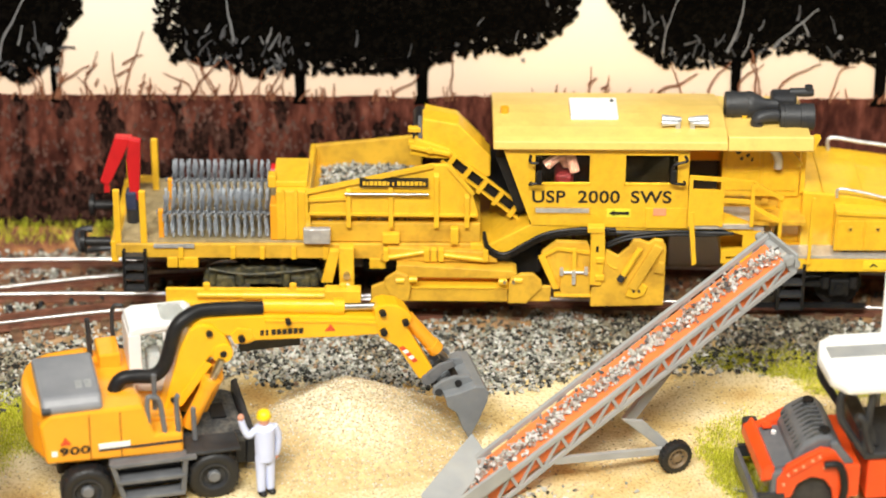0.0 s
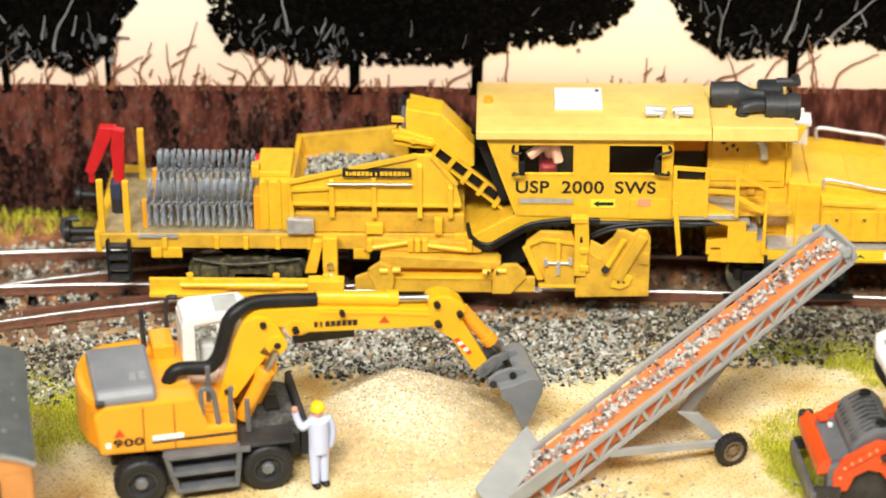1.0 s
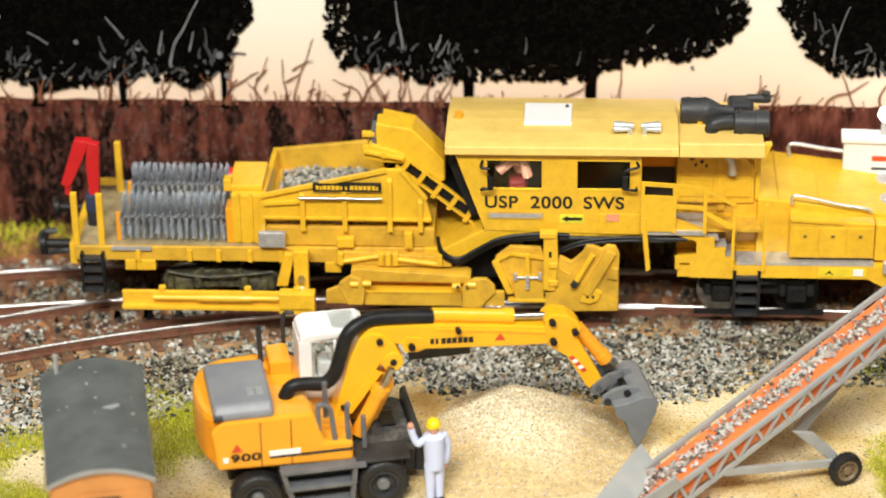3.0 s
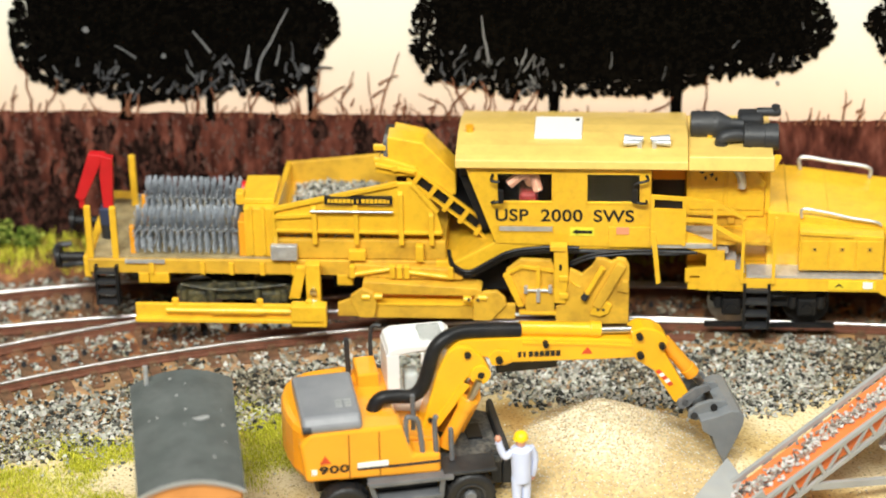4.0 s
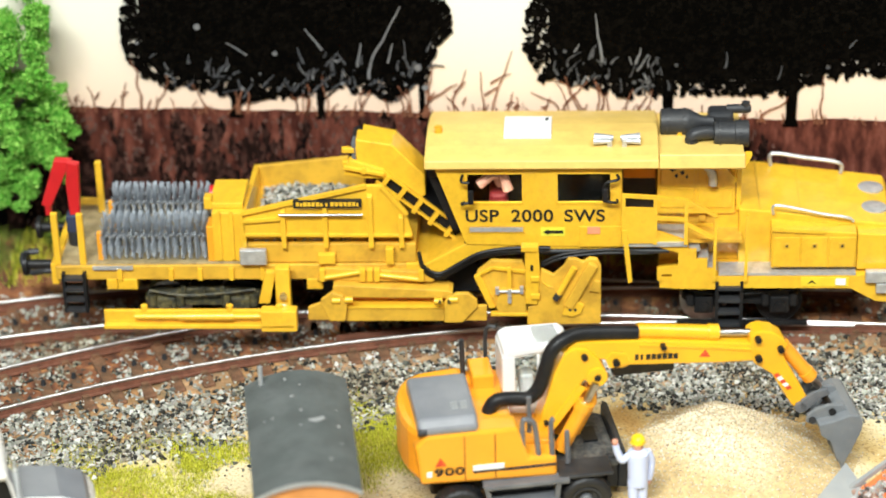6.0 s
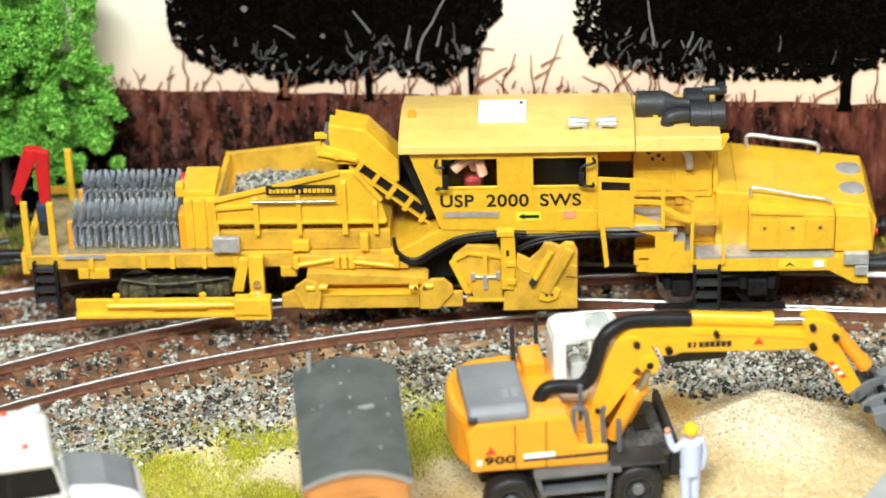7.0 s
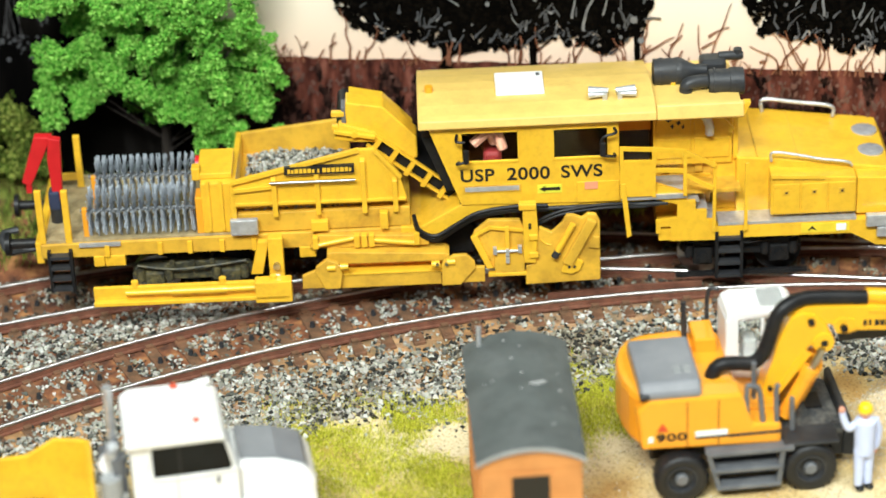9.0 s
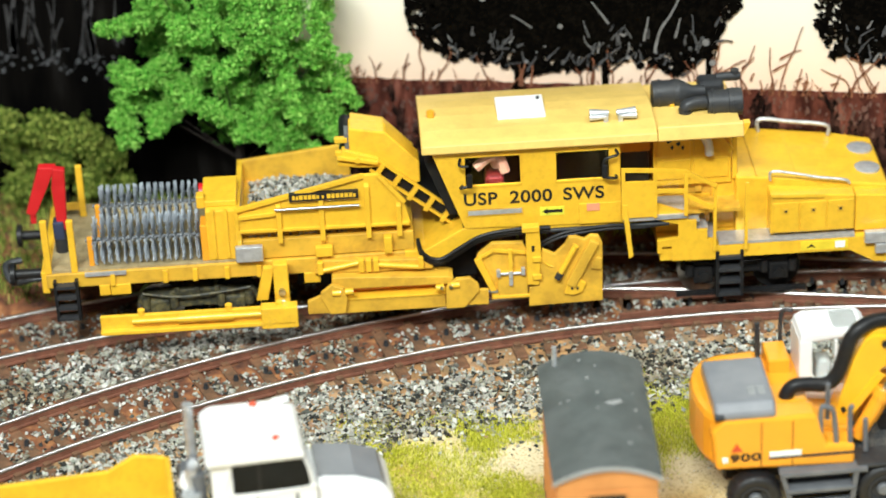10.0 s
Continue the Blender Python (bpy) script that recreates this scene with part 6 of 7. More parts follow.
    part("ram_piston", rod((42.6, -2.2, 33.8), (51.0, -2.2, 33.0), 0.75), STEEL, bo, "chromed piston rod", smooth=True)
    for x, z, r in ((14.6, 32.9, 0.7), (17.3, 27.9, 0.75), (21.2, 30.8, 0.75), (30.9, 33.4, 0.6), (50.6, 32.9, 0.7), (50.8, 28.4, 0.75), (55.4, 30.1, 0.7), (6.6, 18.4, 0.5)):
        part("pin", rod((x, -5.7, z), (x, 1, z), r), BLACK, bo)
    for k, wd in enumerate((0.7, 0.5, 0.9, 0.9, 0.9, 0.9, 0.9, 0.9)):
        part("boom_mark", box(25.2 + k * 1.14, 25.2 + k * 1.14 + wd, -4.5, -4.25, 30.6 - 0.08 * k, 31.8 - 0.08 * k), INK, bo, "dark bar lettering")
    part("warning_triangle", prism([(38.6, 29.9), (40.8, 29.7), (39.8, 31.4)], -4.5, -4.25), STRIPE, bo)
    for dy in (-5.9, 1.5):
        part("boom_ram", rod((9.4, dy, 12.2), (14.4, dy, 22.0), 1.6, None, 18), ORA, bo, smooth=True)
        part("ram_collar", rod((13.8, dy, 20.9), (14.8, dy, 22.8), 1.85, None, 18), ORA, bo, bevel=0.1)
        part("ram_piston", rod((14.6, dy, 22.4), (16.8, dy, 27.0), 0.8), STEEL, bo, smooth=True)
    part("ram_cover", prism([(11.2, 14.6), (13.6, 14.0), (17.4, 21.6), (17.2, 24.2), (15.4, 24.4)], -4.6, -0.4), ORA, bo, bevel=0.3)
    stk = part("stick", prism([(49.0, 33.4), (50.0, 34.2), (51.6, 34.5), (54, 33.9), (56.0, 32.4), (57.1, 30.6), (56.0, 28.4), (61.5, 17.7), (59.7, 15.4), (58.3, 16.0), (53.8, 24.1), (50, 27), (49.2, 30.4)], -4.6, 0.2), BOOMY, bo, bevel=0.4)
    for k in range(5):
        x, z = 54.15 + k * 0.6, 24.0 - k * 0.78
        part("hazard_stripe", prism([(x, z), (x + 0.9, z + 0.35), (x + 1.5, z - 0.43), (x + 0.6, z - 0.78)], -4.8, -4.55), STRIPE if k % 2 == 0 else WHITE, stk)
    part("bucket_ram", rod((56.4, -2.2, 29.6), (62.4, -2.2, 21.4), 1.5, None, 18), ORA, stk, smooth=True)
    part("ram_collar", rod((61.4, -2.2, 22.8), (62.7, -2.2, 21.0), 1.7, None, 18), ORA, stk, bevel=0.1)
    part("ram_piston", rod((62.4, -2.2, 21.4), (64.6, -2.2, 18.6), 0.8), STEEL, stk, smooth=True)
    for y in (-5.0, 0.3):
        part("bucket_link", prism([(59.6, 15.4), (60.0, 17.4), (62.6, 19.2), (65.4, 19.8), (66.2, 18.4), (63.6, 17.4), (61.2, 14.8)], y - 0.4, y + 0.4), GREY, stk, bevel=0.2)
    part("stick_boss", rod((60.0, -5.4, 15.8), (60.0, 1.0, 15.8), 1.2), GREY, stk, smooth=True)
    side = [(62.8, 13.6), (66.2, 14.2), (69.4, 15.2), (71.2, 14.8), (72.2, 13.4), (72.0, 11.4), (69.9, 6.4), (68.4, 3.6), (66.9, 4.8), (65.4, 9.4), (63.4, 11.0)]
    bk = part("bucket", prism(side, -9.4, -8.7), BUCKETG, E, "grey digging bucket reaching into the sand", bevel=0.2)
    part("side_plate", prism(side, 5.6, 6.3), BUCKETG, bk, bevel=0.2)
    back = [(62.8, 13.7), (66.2, 14.3), (69.4, 15.3), (71.3, 14.9), (72.3, 13.4), (72.1, 11.4), (70.0, 6.3), (68.5, 3.5), (67.7, 3.9), (69.1, 6.8), (71.0, 11.6), (71.1, 13.0), (70.6, 13.8), (69.4, 14.1), (66.4, 13.2), (63.0, 12.7)]
    part("bucket_shell", prism(back, -9.0, 6.0), BUCKETG, bk, bevel=0.15)
    for y in (-6.4, 1.4):
        part("hitch_ear", prism([(60.8, 13.0), (61.0, 14.7), (62.9, 16.0), (65.6, 16.7), (68.6, 16.4), (69.4, 15.2), (66.4, 14.2), (64.6, 13.2), (62.6, 12.2)], y - 0.5, y + 0.5), BUCKETG, bk, bevel=0.2)
    part("hitch_pin", rod((66.2, -7.4, 15.2), (66.2, 2.4, 15.2), 0.75), BLACK, bk)
    part("hitch_pin", rod((62.0, -7.2, 13.6), (62.0, 2.2, 13.6), 0.8), DGREY, bk)
    for k in range(5):
        part("tooth", prism([(67.3, 4.6), (69.0, 4.9), (68.3, 1.6)], -9.2 + k * 3.5, -7.8 + k * 3.5), BUCKETG, bk, bevel=0.12)
    part("hose", tube([(-5.4, -5, 20.7), (-4.9, -5, 23.0), (-3.4, -5, 24.7), (-0.6, -5, 24.8), (2.9, -5, 24.5), (5.2, -5, 26.6), (6.6, -5, 31), (7.9, -4.8, 34.8), (10.2, -4.2, 36.7), (13.7, -3.4, 37.4), (20.1, -3, 36.8), (26.0, -2.8, 36.0)], 1.5, 12), BLACK, E, "thick black hose loom over the boom", smooth=True)
    return E


build_excavator()


HEAP = (-20.0, 515.5)


def heap_at(x, y):
    """Height of the sand heap above the ground, and how far out the place lies (0 the top, 1 the foot)."""
    dx, dy = x - HEAP[0], y - HEAP[1]
    a = math.atan2(dy, dx)
    rr = (29 if dy < 0 else 20) * (1 + 0.1 * noise.noise((math.cos(a) * 1.4, math.sin(a) * 1.4, 2)))
    if dx > 0:
        rr *= 1.0 + 0.14 * math.cos(a) ** 2
    f = math.hypot(dx, dy) / rr
    if f >= 1:
        return 0.0, f
    h = 11.6 * (1 - f ** 1.3) ** 1.5
    h += (0.8 * noise.noise((x * 0.1, y * 0.1, 5)) + 0.3 * noise.noise((x * 0.35, y * 0.35, 6))) * (1 - f) * 1.5
    return h, f


def heap_sand():
    """Ochre sand that turns paler towards the top of the heap."""
    m = mat("heaped_sand", (0.60, 0.44, 0.21), 0.95, var=0.22, scale=700, dirt=(0.44, 0.29, 0.12), dirt_amt=0.6, dscale=70, bump=1.0, bscale=1300)
    nt = m.node_tree
    bs = nt.nodes["Principled BSDF"]
    old = bs.inputs["Base Color"].links[0].from_socket
    at, mx, tc, n = [nt.nodes.new("ShaderNode" + k) for k in ("Attribute", "MixRGB", "TexCoord", "TexNoise")]
    # this attribute only says how far the paler top colour reaches
    at.attribute_name = "dry"
    n.inputs["Scale"].default_value, n.inputs["Detail"].default_value = 1100, 4
    link(nt, tc.outputs["Object"], n.inputs["Vector"])
    r = nt.nodes.new("ShaderNodeValToRGB")
    r.color_ramp.elements[0].position, r.color_ramp.elements[1].position = 0.35, 0.62
    r.color_ramp.elements[0].color, r.color_ramp.elements[1].color = (0.60, 0.47, 0.27, 1), (0.86, 0.77, 0.56, 1)
    link(nt, n.outputs["Fac"], r.inputs["Fac"])
    link(nt, at.outputs["Fac"], mx.inputs["Fac"])
    link(nt, old, mx.inputs["Color1"])
    link(nt, r.outputs["Color"], mx.inputs["Color2"])
    link(nt, mx.outputs["Color"], bs.inputs["Base Color"])
    return m


def sand_heap():
    bm = bmesh.new()
    rings, seg = [], 84
    for i in range(30):
        ring = []
        for k in range(seg):
            a = 2 * math.pi * k / seg
            r = 33.5 * (i / 29) ** 0.9
            x, y = HEAP[0] + r * math.cos(a), HEAP[1] + r * math.sin(a) * (0.9 if math.sin(a) < 0 else 0.62)
            ring.append(bm.verts.new((x, y, ground_z(x, y) - 0.35 + heap_at(x, y)[0])))
        rings.append(ring)
    for A, B in zip(rings, rings[1:]):
        for k in range(seg):
            bm.faces.new((A[k], A[(k + 1) % seg], B[(k + 1) % seg], B[k]))
    ob = part("sand_mound", bm, heap_sand(), None, "", 0, True)
    at = ob.data.attributes.new("dry", "FLOAT", "POINT")
    at.data.foreach_set("value", [1 - smooth01((heap_at(v.co.x / MM, v.co.y / MM)[1] + 0.35 * noise.noise(v.co / MM * 0.09) - 0.1) / 0.6) for v in ob.data.vertices])
    tagged(ob, "loose heap of pale yellow sand on the ground", "sand heap")
    rng = np.random.default_rng(12)
    pts = []
    while len(pts) < 9000:
        x, y = HEAP[0] + rng.uniform(-33, 36), HEAP[1] + rng.uniform(-30, 21)
        h, f = heap_at(x, y)
        if f < 1 and rng.random() > 0.6 * f:
            pts.append((x, y, ground_z(x, y) - 0.3 + h))
    o = scatter_mesh("sand_grain", pts, rng.uniform(0.1, 0.26, 9000), PALECRUMBS, ob, 0.7, 13)
    tagged(o, "coarse sand grains", kind="stuff")


sand_heap()


# ---- worker figure, one plain mesh ----
def worker_figure():
    bm = bmesh.new()
    def paint(idx, fn):
        old = set(bm.faces)
        fn()
        for f in bm.faces:
            if f not in old:
                f.material_index = idx
    def ball(c, r, sx=1, sy=1, sz=1):
        bmesh.ops.create_uvsphere(bm, u_segments=14, v_segments=10, radius=1, matrix=Matrix.Translation(c) @ Matrix.Diagonal((r * sx, r * sy, r * sz, 1)))
    for x in (-1.1, 1.1):
        paint(0, lambda: rod((x, 0, 1.0), (x * 0.95, 0, 9.2), 0.95, 1.35, 12, bm))
        paint(3, lambda: ball((x, -0.5, 0.6), 1, 0.95, 1.5, 0.65))
    paint(0, lambda: ball((0, 0, 9.4), 1, 2.3, 1.7, 1.7))
    paint(0, lambda: ball((0, 0, 12.8), 1, 2.35, 1.6, 3.5))
    paint(0, lambda: ball((0, 0, 15.4), 1, 2.6, 1.4, 1.3))
    paint(0, lambda: rod((0, 0, 8.4), (0, 0, 15.8), 2.15, 2.35, 18, bm))
    paint(0, lambda: tube([(2.3, 0, 15.6), (3.3, 0.1, 13.2), (3.2, 0.3, 10.2), (2.9, 0.6, 8.6)], 0.85, 10, bm))
    paint(0, lambda: tube([(-2.2, 0, 15.6), (-3.6, 0.4, 14.6), (-4.5, 0.8, 16.2), (-5.0, 1.0, 18.2)], 0.8, 10, bm))
    paint(1, lambda: ball((-5.1, 1.0, 18.9), 0.75))
    paint(1, lambda: ball((2.9, 0.7, 7.9), 0.7))
    paint(1, lambda: ball((0, 0.1, 17.6), 1.25, 1, 1.1, 1.2))
    paint(2, lambda: ball((0, 0, 18.7), 1.5, 1.05, 1.15, 0.85))
    paint(2, lambda: rod((0, 0.1, 18.2), (0, 0.1, 18.45), 1.75, 1.6, 16, bm))
    ob = part("worker_figure", bm, [BLUECLOTH, SKIN, mat("yellow_helmet", (0.85, 0.6, 0.01), 0.35), BLACK], None, "", 0, True)
    ob.matrix_basis = pose(-36.0 * MM, 488.2 * MM, 0.1 * MM, 0, 0, 28) @ Matrix.Diagonal((0.92, 0.92, 1, 1))
    tagged(ob, "small painted worker figure in pale blue overalls and helmet", "figurine")


worker_figure()


# ---- ballast conveyor ----
def build_conveyor():
    C = thing("belt_conveyor", "grey mobile belt conveyor carrying gravel on an orange belt", "conveyor", 7.8, 482.6, 0, 25)
    a = radians(29.2)
    L = 81.3
    ca, sa = math.cos(a), math.sin(a)
    W = 10.3
    def at(s, y, h):
        return (s * ca - h * sa, y, 3.0 + s * sa + h * ca)
    S0, S1 = -3.0, L
    bm = bmesh.new()
    bar(at(S0, W / 2, -1.3), at(S1, W / 2, -1.3), W - 1.2, 0.8, bm)
    belt = part("belt", bm, BELT, C, "orange conveyor belt")
    part("belt_trough", bar(at(S0 + 3, W / 2, -2.9), at(S1 - 2, W / 2, -2.6), W - 2.0, 2.2), BELT, C, "orange trough under the belt")
    rng = np.random.default_rng(6)
    pts = []
    for _ in range(1050):
        s = rng.uniform(S0 + 2, S1 - 1)
        y = W / 2 + 0.5 + rng.normal() * 1.15 + 0.6 * math.sin(s * 0.3)
        if abs(y - W / 2) > 4.6:
            continue
        pts.append(at(s, y, -0.7 + rng.uniform(0, 0.7)))
    o = scatter_mesh("gravel_load", pts, rng.uniform(0.3, 0.68, len(pts)), PALESTONES, belt, 0.9, 15)
    tagged(o, "white and brown gravel", kind="stuff")
    for y in (0.0, W):
        f = part("side_frame", bar(at(S0, y, 0), at(S1, y, 0), 0.9, 1.1), CONV, C, "grey lattice side frame", bevel=0.12)
        part("lower_chord", bar(at(S0 + 3, y, -4.6), at(S1 - 1, y, -3.2), 0.8, 0.8), CONV, f)
        n = 13
        for k in range(n):
            s = S0 + 4 + k * (S1 - S0 - 6) / (n - 1)
            low = -4.6 + 1.4 * (s - S0) / (S1 - S0)
            part("upright", bar(at(s, y, 0), at(s, y, low), 0.7, 0.7), CONV, f)
            if k < n - 1:
                s2 = s + (S1 - S0 - 6) / (n - 1)
                part("diagonal", bar(at(s, y, low), at(s2, y, -0.3), 0.5, 0.5), CONV, f)
    part("head_plate", bar(at(S1, -0.4, -1.2), at(S1, W + 0.4, -1.2), 0.8, 3.2), CONV, C, bevel=0.15)
    part("head_drum", rod(at(S1 - 0.8, 0, -2), at(S1 - 0.8, W, -2), 1.5), CONV, C, smooth=True)
    for y in (-0.6, W + 0.6):
        part("head_knob", rod(at(S1 - 1.5, y - 0.5, 0.4), at(S1 - 1.5, y + 0.5, 0.4), 1.0), CONV, C, smooth=True)
    bm = bmesh.new()
    q = [(-11.6, 3.6, 4.6), (5.6, 15.8, 8.0), (6.9, 9.6, 5.0), (-9.9, -2.7, 1.2)]
    A = [bm.verts.new(v) for v in q]
    B = [bm.verts.new((x, y, z - 0.8)) for x, y, z in q]
    bm.faces.new(A)
    bm.faces.new(B[::-1])
    for k in range(4):
        bm.faces.new((A[k], B[k], B[(k + 1) % 4], A[(k + 1) % 4]))
    part("feed_hopper", bm, CONV, C, "grey flared feed hopper plate", bevel=0.15)
    part("hopper_side", bar((-10, -2.4, 1.6), (6, -0.8, 8.4), 0.7, 3.4), CONV, C, bevel=0.12)
    # wheeled undercarriage
    ax = 43.1
    part("axle", rod((ax, -3.2, 4.0), (ax, W / 2, 4.0), 0.8), CONV, C, smooth=True)
    part("strut_plate", prism([(ax - 1.2, 3.6), (ax + 1.2, 3.6), (ax - 6, 12), (ax - 11, 13.4)], -0.4, 0.4), CONV, C, bevel=0.15)
    part("strut", bar((ax, -1.8, 4.2), (17, 0.2, 7.2), 1.0, 1.5), CONV, C)
    part("rear_prop", bar((ax - 7, W / 2, 9), at(L * 0.74, W / 2, -3.4), 1.2, 2.4), CONV, C, "grey inclined prop")
    wheel(C, ax, -3.6, 3.6, 3.5, 2.4, 2.2, -1, mat("brown_rim", (0.16, 0.11, 0.06), 0.5))


build_conveyor()


# ---- hut with curved felt roof ----
def build_hut():
    H = thing("site_hut", "ochre wooden site hut with curved grey felt roof", "hut", -101.4, 470.6, 0, 11.5)
    w, l = 10.4, 21.2
    body = part("wall", box(-w + 0.9, w - 0.9, -l + 0.7, l - 0.7, 0, 27.6), WOOD, H)
    arc = [(x, 28.2 + 3.0 * (1 - (x / w) ** 2)) for x in np.linspace(-w, w, 17)]
    gab = [(x * 0.9, z - 0.7) for x, z in arc]
    part("gable", prism([(-w + 0.9, 26)] + gab + [(w - 0.9, 26)], -l + 0.5, -l + 1.2), WOOD, body)
    part("gable", prism([(-w + 0.9, 26)] + gab + [(w - 0.9, 26)], l - 1.2, l - 0.5), WOOD, body)
    roof = part("roof", prism(arc + [(x, z - 0.8) for x, z in arc[::-1]], -l, l), ROOFING, H, "scuffed dark grey felt roof", smooth=True)
    bm = bmesh.new()
    prism(arc + [(x, z - 0.75) for x, z in arc[::-1]], -l - 0.4, -l, bm=bm)
    part("barge_board", bm, CONV, roof)
    rng = np.random.default_rng(4)
    for _ in range(11):
        x, y = rng.uniform(-w * 0.8, w * 0.8), rng.uniform(-l * 0.9, l * 0.9)
        z = 28.2 + 3.0 * (1 - (x / w) ** 2)
        r = rng.uniform(0.15, 0.42)
        o = part("paint_speck", lathe([(-0.2, r), (0.12, r * 0.7)], (x, y, z), "z", 8), CONV, roof)
    part("scuff", prism([(1.2, 1.8), (4.6, 2.6), (5.0, 1.6), (3.2, 0.8), (1.8, 1.2)], 30.9, 31.12, "z"), CONV, roof)
    win = part("window", box(-3.6, 3.4, -l + 0.3, -l + 0.8, 13, 24.5), INK, H, "dark unglazed window")
    part("window_frame", box(-4.2, 4.0, -l + 0.45, -l + 0.75, 24.5, 25.2), WOOD, win)
    part("stove_pipe", rod((-7, l - 2.5, 27.5), (-7, l - 2.5, 34), 0.5), SILVER, H, "thin grey stove pipe", smooth=True)
    for y in np.arange(-l + 4, l - 2, 4.2):
        part("batten", box(-w + 0.55, -w + 0.95, y - 0.3, y + 0.3, 0.5, 27.4), WOOD, body)
        part("batten", box(w - 0.95, w - 0.55, y - 0.3, y + 0.3, 0.5, 27.4), WOOD, body)
    part("sill", box(-w + 0.6, w - 0.6, -l + 0.4, l - 0.4, -0.6, 1.6), DGREY, H)


build_hut()


# ---- dump truck ----
def build_truck():
    K = thing("dump_truck", "white bonneted dump truck with a yellow tipper body", "truck", -166, 452.6, 0, 18)
    side = [(-8.5, 10), (-8.5, 32.2), (8.6, 32.2), (9.6, 31), (11.2, 24), (11.4, 10)]
    cab = part("cab", prism(side, -8.4, -7.6), WHITE, K, "white truck cab")
    part("cab_far_side", prism(side, 7.2, 8.0), WHITE, cab)
    part("cab_back", box(-8.5, -7.7, -7.6, 7.2, 10, 32.2), WHITE, cab)
    part("cab_front_low", box(10.5, 11.4, -7.6, 7.2, 10, 24), WHITE, cab)
    part("cab_floor", box(-8, 9.4, -7.6, 7.2, 10, 11), BLACK, cab)
    ws = part("windscreen", prism([(11.2, 24), (9.6, 31.4), (9.2, 31.4), (10.8, 24)], -7.5, 7.1), GLASS, cab, "windscreen")
    ws.visible_shadow = False
    part("roof", prism([(-9.6, 31.6), (-9.4, 33.4), (-7.4, 34.6), (6.8, 34.4), (9.2, 33.2), (9.8, 31.6)], -9.6, 9.2), WHITE, cab, bevel=1.3)
    part("roof_seam", box(-7.8, 6.6, -6.3, -6.0, 34.3, 34.62), WHITE, cab)
    sw = part("side_window", prism([(-4.6, 24.9), (-4.6, 31.7), (8.8, 31.7), (9.4, 30.4), (10.3, 25.4), (9.8, 24.9)], -8.65, -8.35), TINTED, cab, "dark tinted side window", bevel=0.12)
    part("window_frame", tube([(-4.7, -8.5, 31.5), (-4.7, -8.5, 24.8), (9.9, -8.5, 24.8), (10.5, -8.5, 25.5), (9.5, -8.5, 31)], 0.3, 8), WHITE, sw, smooth=True)
    part("window_post", box(0.2, 0.8, -8.72, -8.6, 25.2, 31.3), BLACK, sw)
    for x, y in ((4.4, -5.6), (1.2, 7.4)):
        part("beacon", lathe([(34.2, 0.75), (34.9, 0.75), (35.3, 0.3)], (x, y, 0), "z", 12), STRIPE, cab, "small faded red roof light")
    part("air_horn", rod((4.8, 7.6, 34.6), (8.2, 7.2, 35.2), 0.5, 0.8), WHITE, cab, smooth=True)
    part("door_handle", box(7.2, 7.7, -8.75, -8.35, 22.2, 23.6), DGREY, cab)
    part("door_gap", box(-0.3, -0.1, -8.5, -8.36, 12, 25), CONV, cab)
    bon = part("bonnet", prism([(11.4, 6), (11.4, 24.6), (19, 23.6), (24.6, 21.4), (26.2, 18.4), (26.4, 6)], -6.8, 8.0), WHITE, K, "white bonnet with grey top panel", bevel=1.5)
    part("bonnet_panel", prism([(11.8, 24.5), (11.8, 24.85), (19, 23.95), (24.2, 21.9), (25.0, 20.6), (24.6, 20.4), (18.8, 23.4)], -5.0, 6.6), HOOD, bon, "pale grey bonnet panel", bevel=0.15)
    part("wing", prism([(11.4, 4), (11.4, 17.4), (22.6, 17.2), (26.4, 14.4), (26.8, 4)], -9.0, -6.4), WHITE, bon, bevel=1.0)
    part("wing_panel", prism([(14, 10), (14, 16.4), (24, 16), (25, 13), (25, 10)], -9.2, -8.9), GREY, bon, bevel=0.1)
    part("air_filter", rod((-11.2, -5.5, 12), (-11.2, -5.5, 29), 1.8), GREY, K, smooth=True)
    part("exhaust_stack", rod((-11.4, 8, 12), (-11.4, 8, 36), 1.0), SILVER, K, smooth=True)
    rk = part("rack", box(-14.6, -10.0, -6.4, 10, 9, 22), DGREY, K, "dark rack behind the cab", bevel=0.6)
    part("air_tank", rod((-12.6, -7.4, 12), (-12.6, -7.4, 25.5), 2.3, 2.0, 18), CONV, rk, "dull grey air tank", smooth=True)
    part("rack_panel", prism([(-14.6, 10), (-14.2, 24), (-10.4, 26), (-9.6, 10)], -2.0, 6.4), GREY, rk, bevel=0.4)
    part("rack_brace", bar((-14.4, -8.4, 11), (-10.0, -8.4, 22), 1.0, 0.8), CONV, rk)
    part("filter_cap", lathe([(25.5, 2.3), (26.6, 2.4), (27.6, 1.8)], (-12.4, -4.0, 0), "z", 16), WHITE, rk, smooth=True)
    part("rack_pipe", tube([(-12, -6, 24), (-12, -5.6, 30), (-11, -5, 31)], 1.2), SILVER, K, smooth=True)
    tb = part("tipper_front", box(-16.8, -15.6, -9.4, 11.4, 8, 22.6), YEL, K, "yellow tipper body", bevel=0.3)
    part("tipper_side", prism([(-56, 8), (-56, 20), (-28, 20.6), (-22.5, 23.6), (-16.4, 22.4), (-15.8, 8)], -10.4, -9.2), YEL, tb, bevel=0.3)
    part("tipper_side", prism([(-56, 8), (-56, 20), (-28, 20.6), (-22.5, 23.6), (-16.4, 22.4), (-15.8, 8)], 11.2, 12.4), YEL, tb, bevel=0.3)
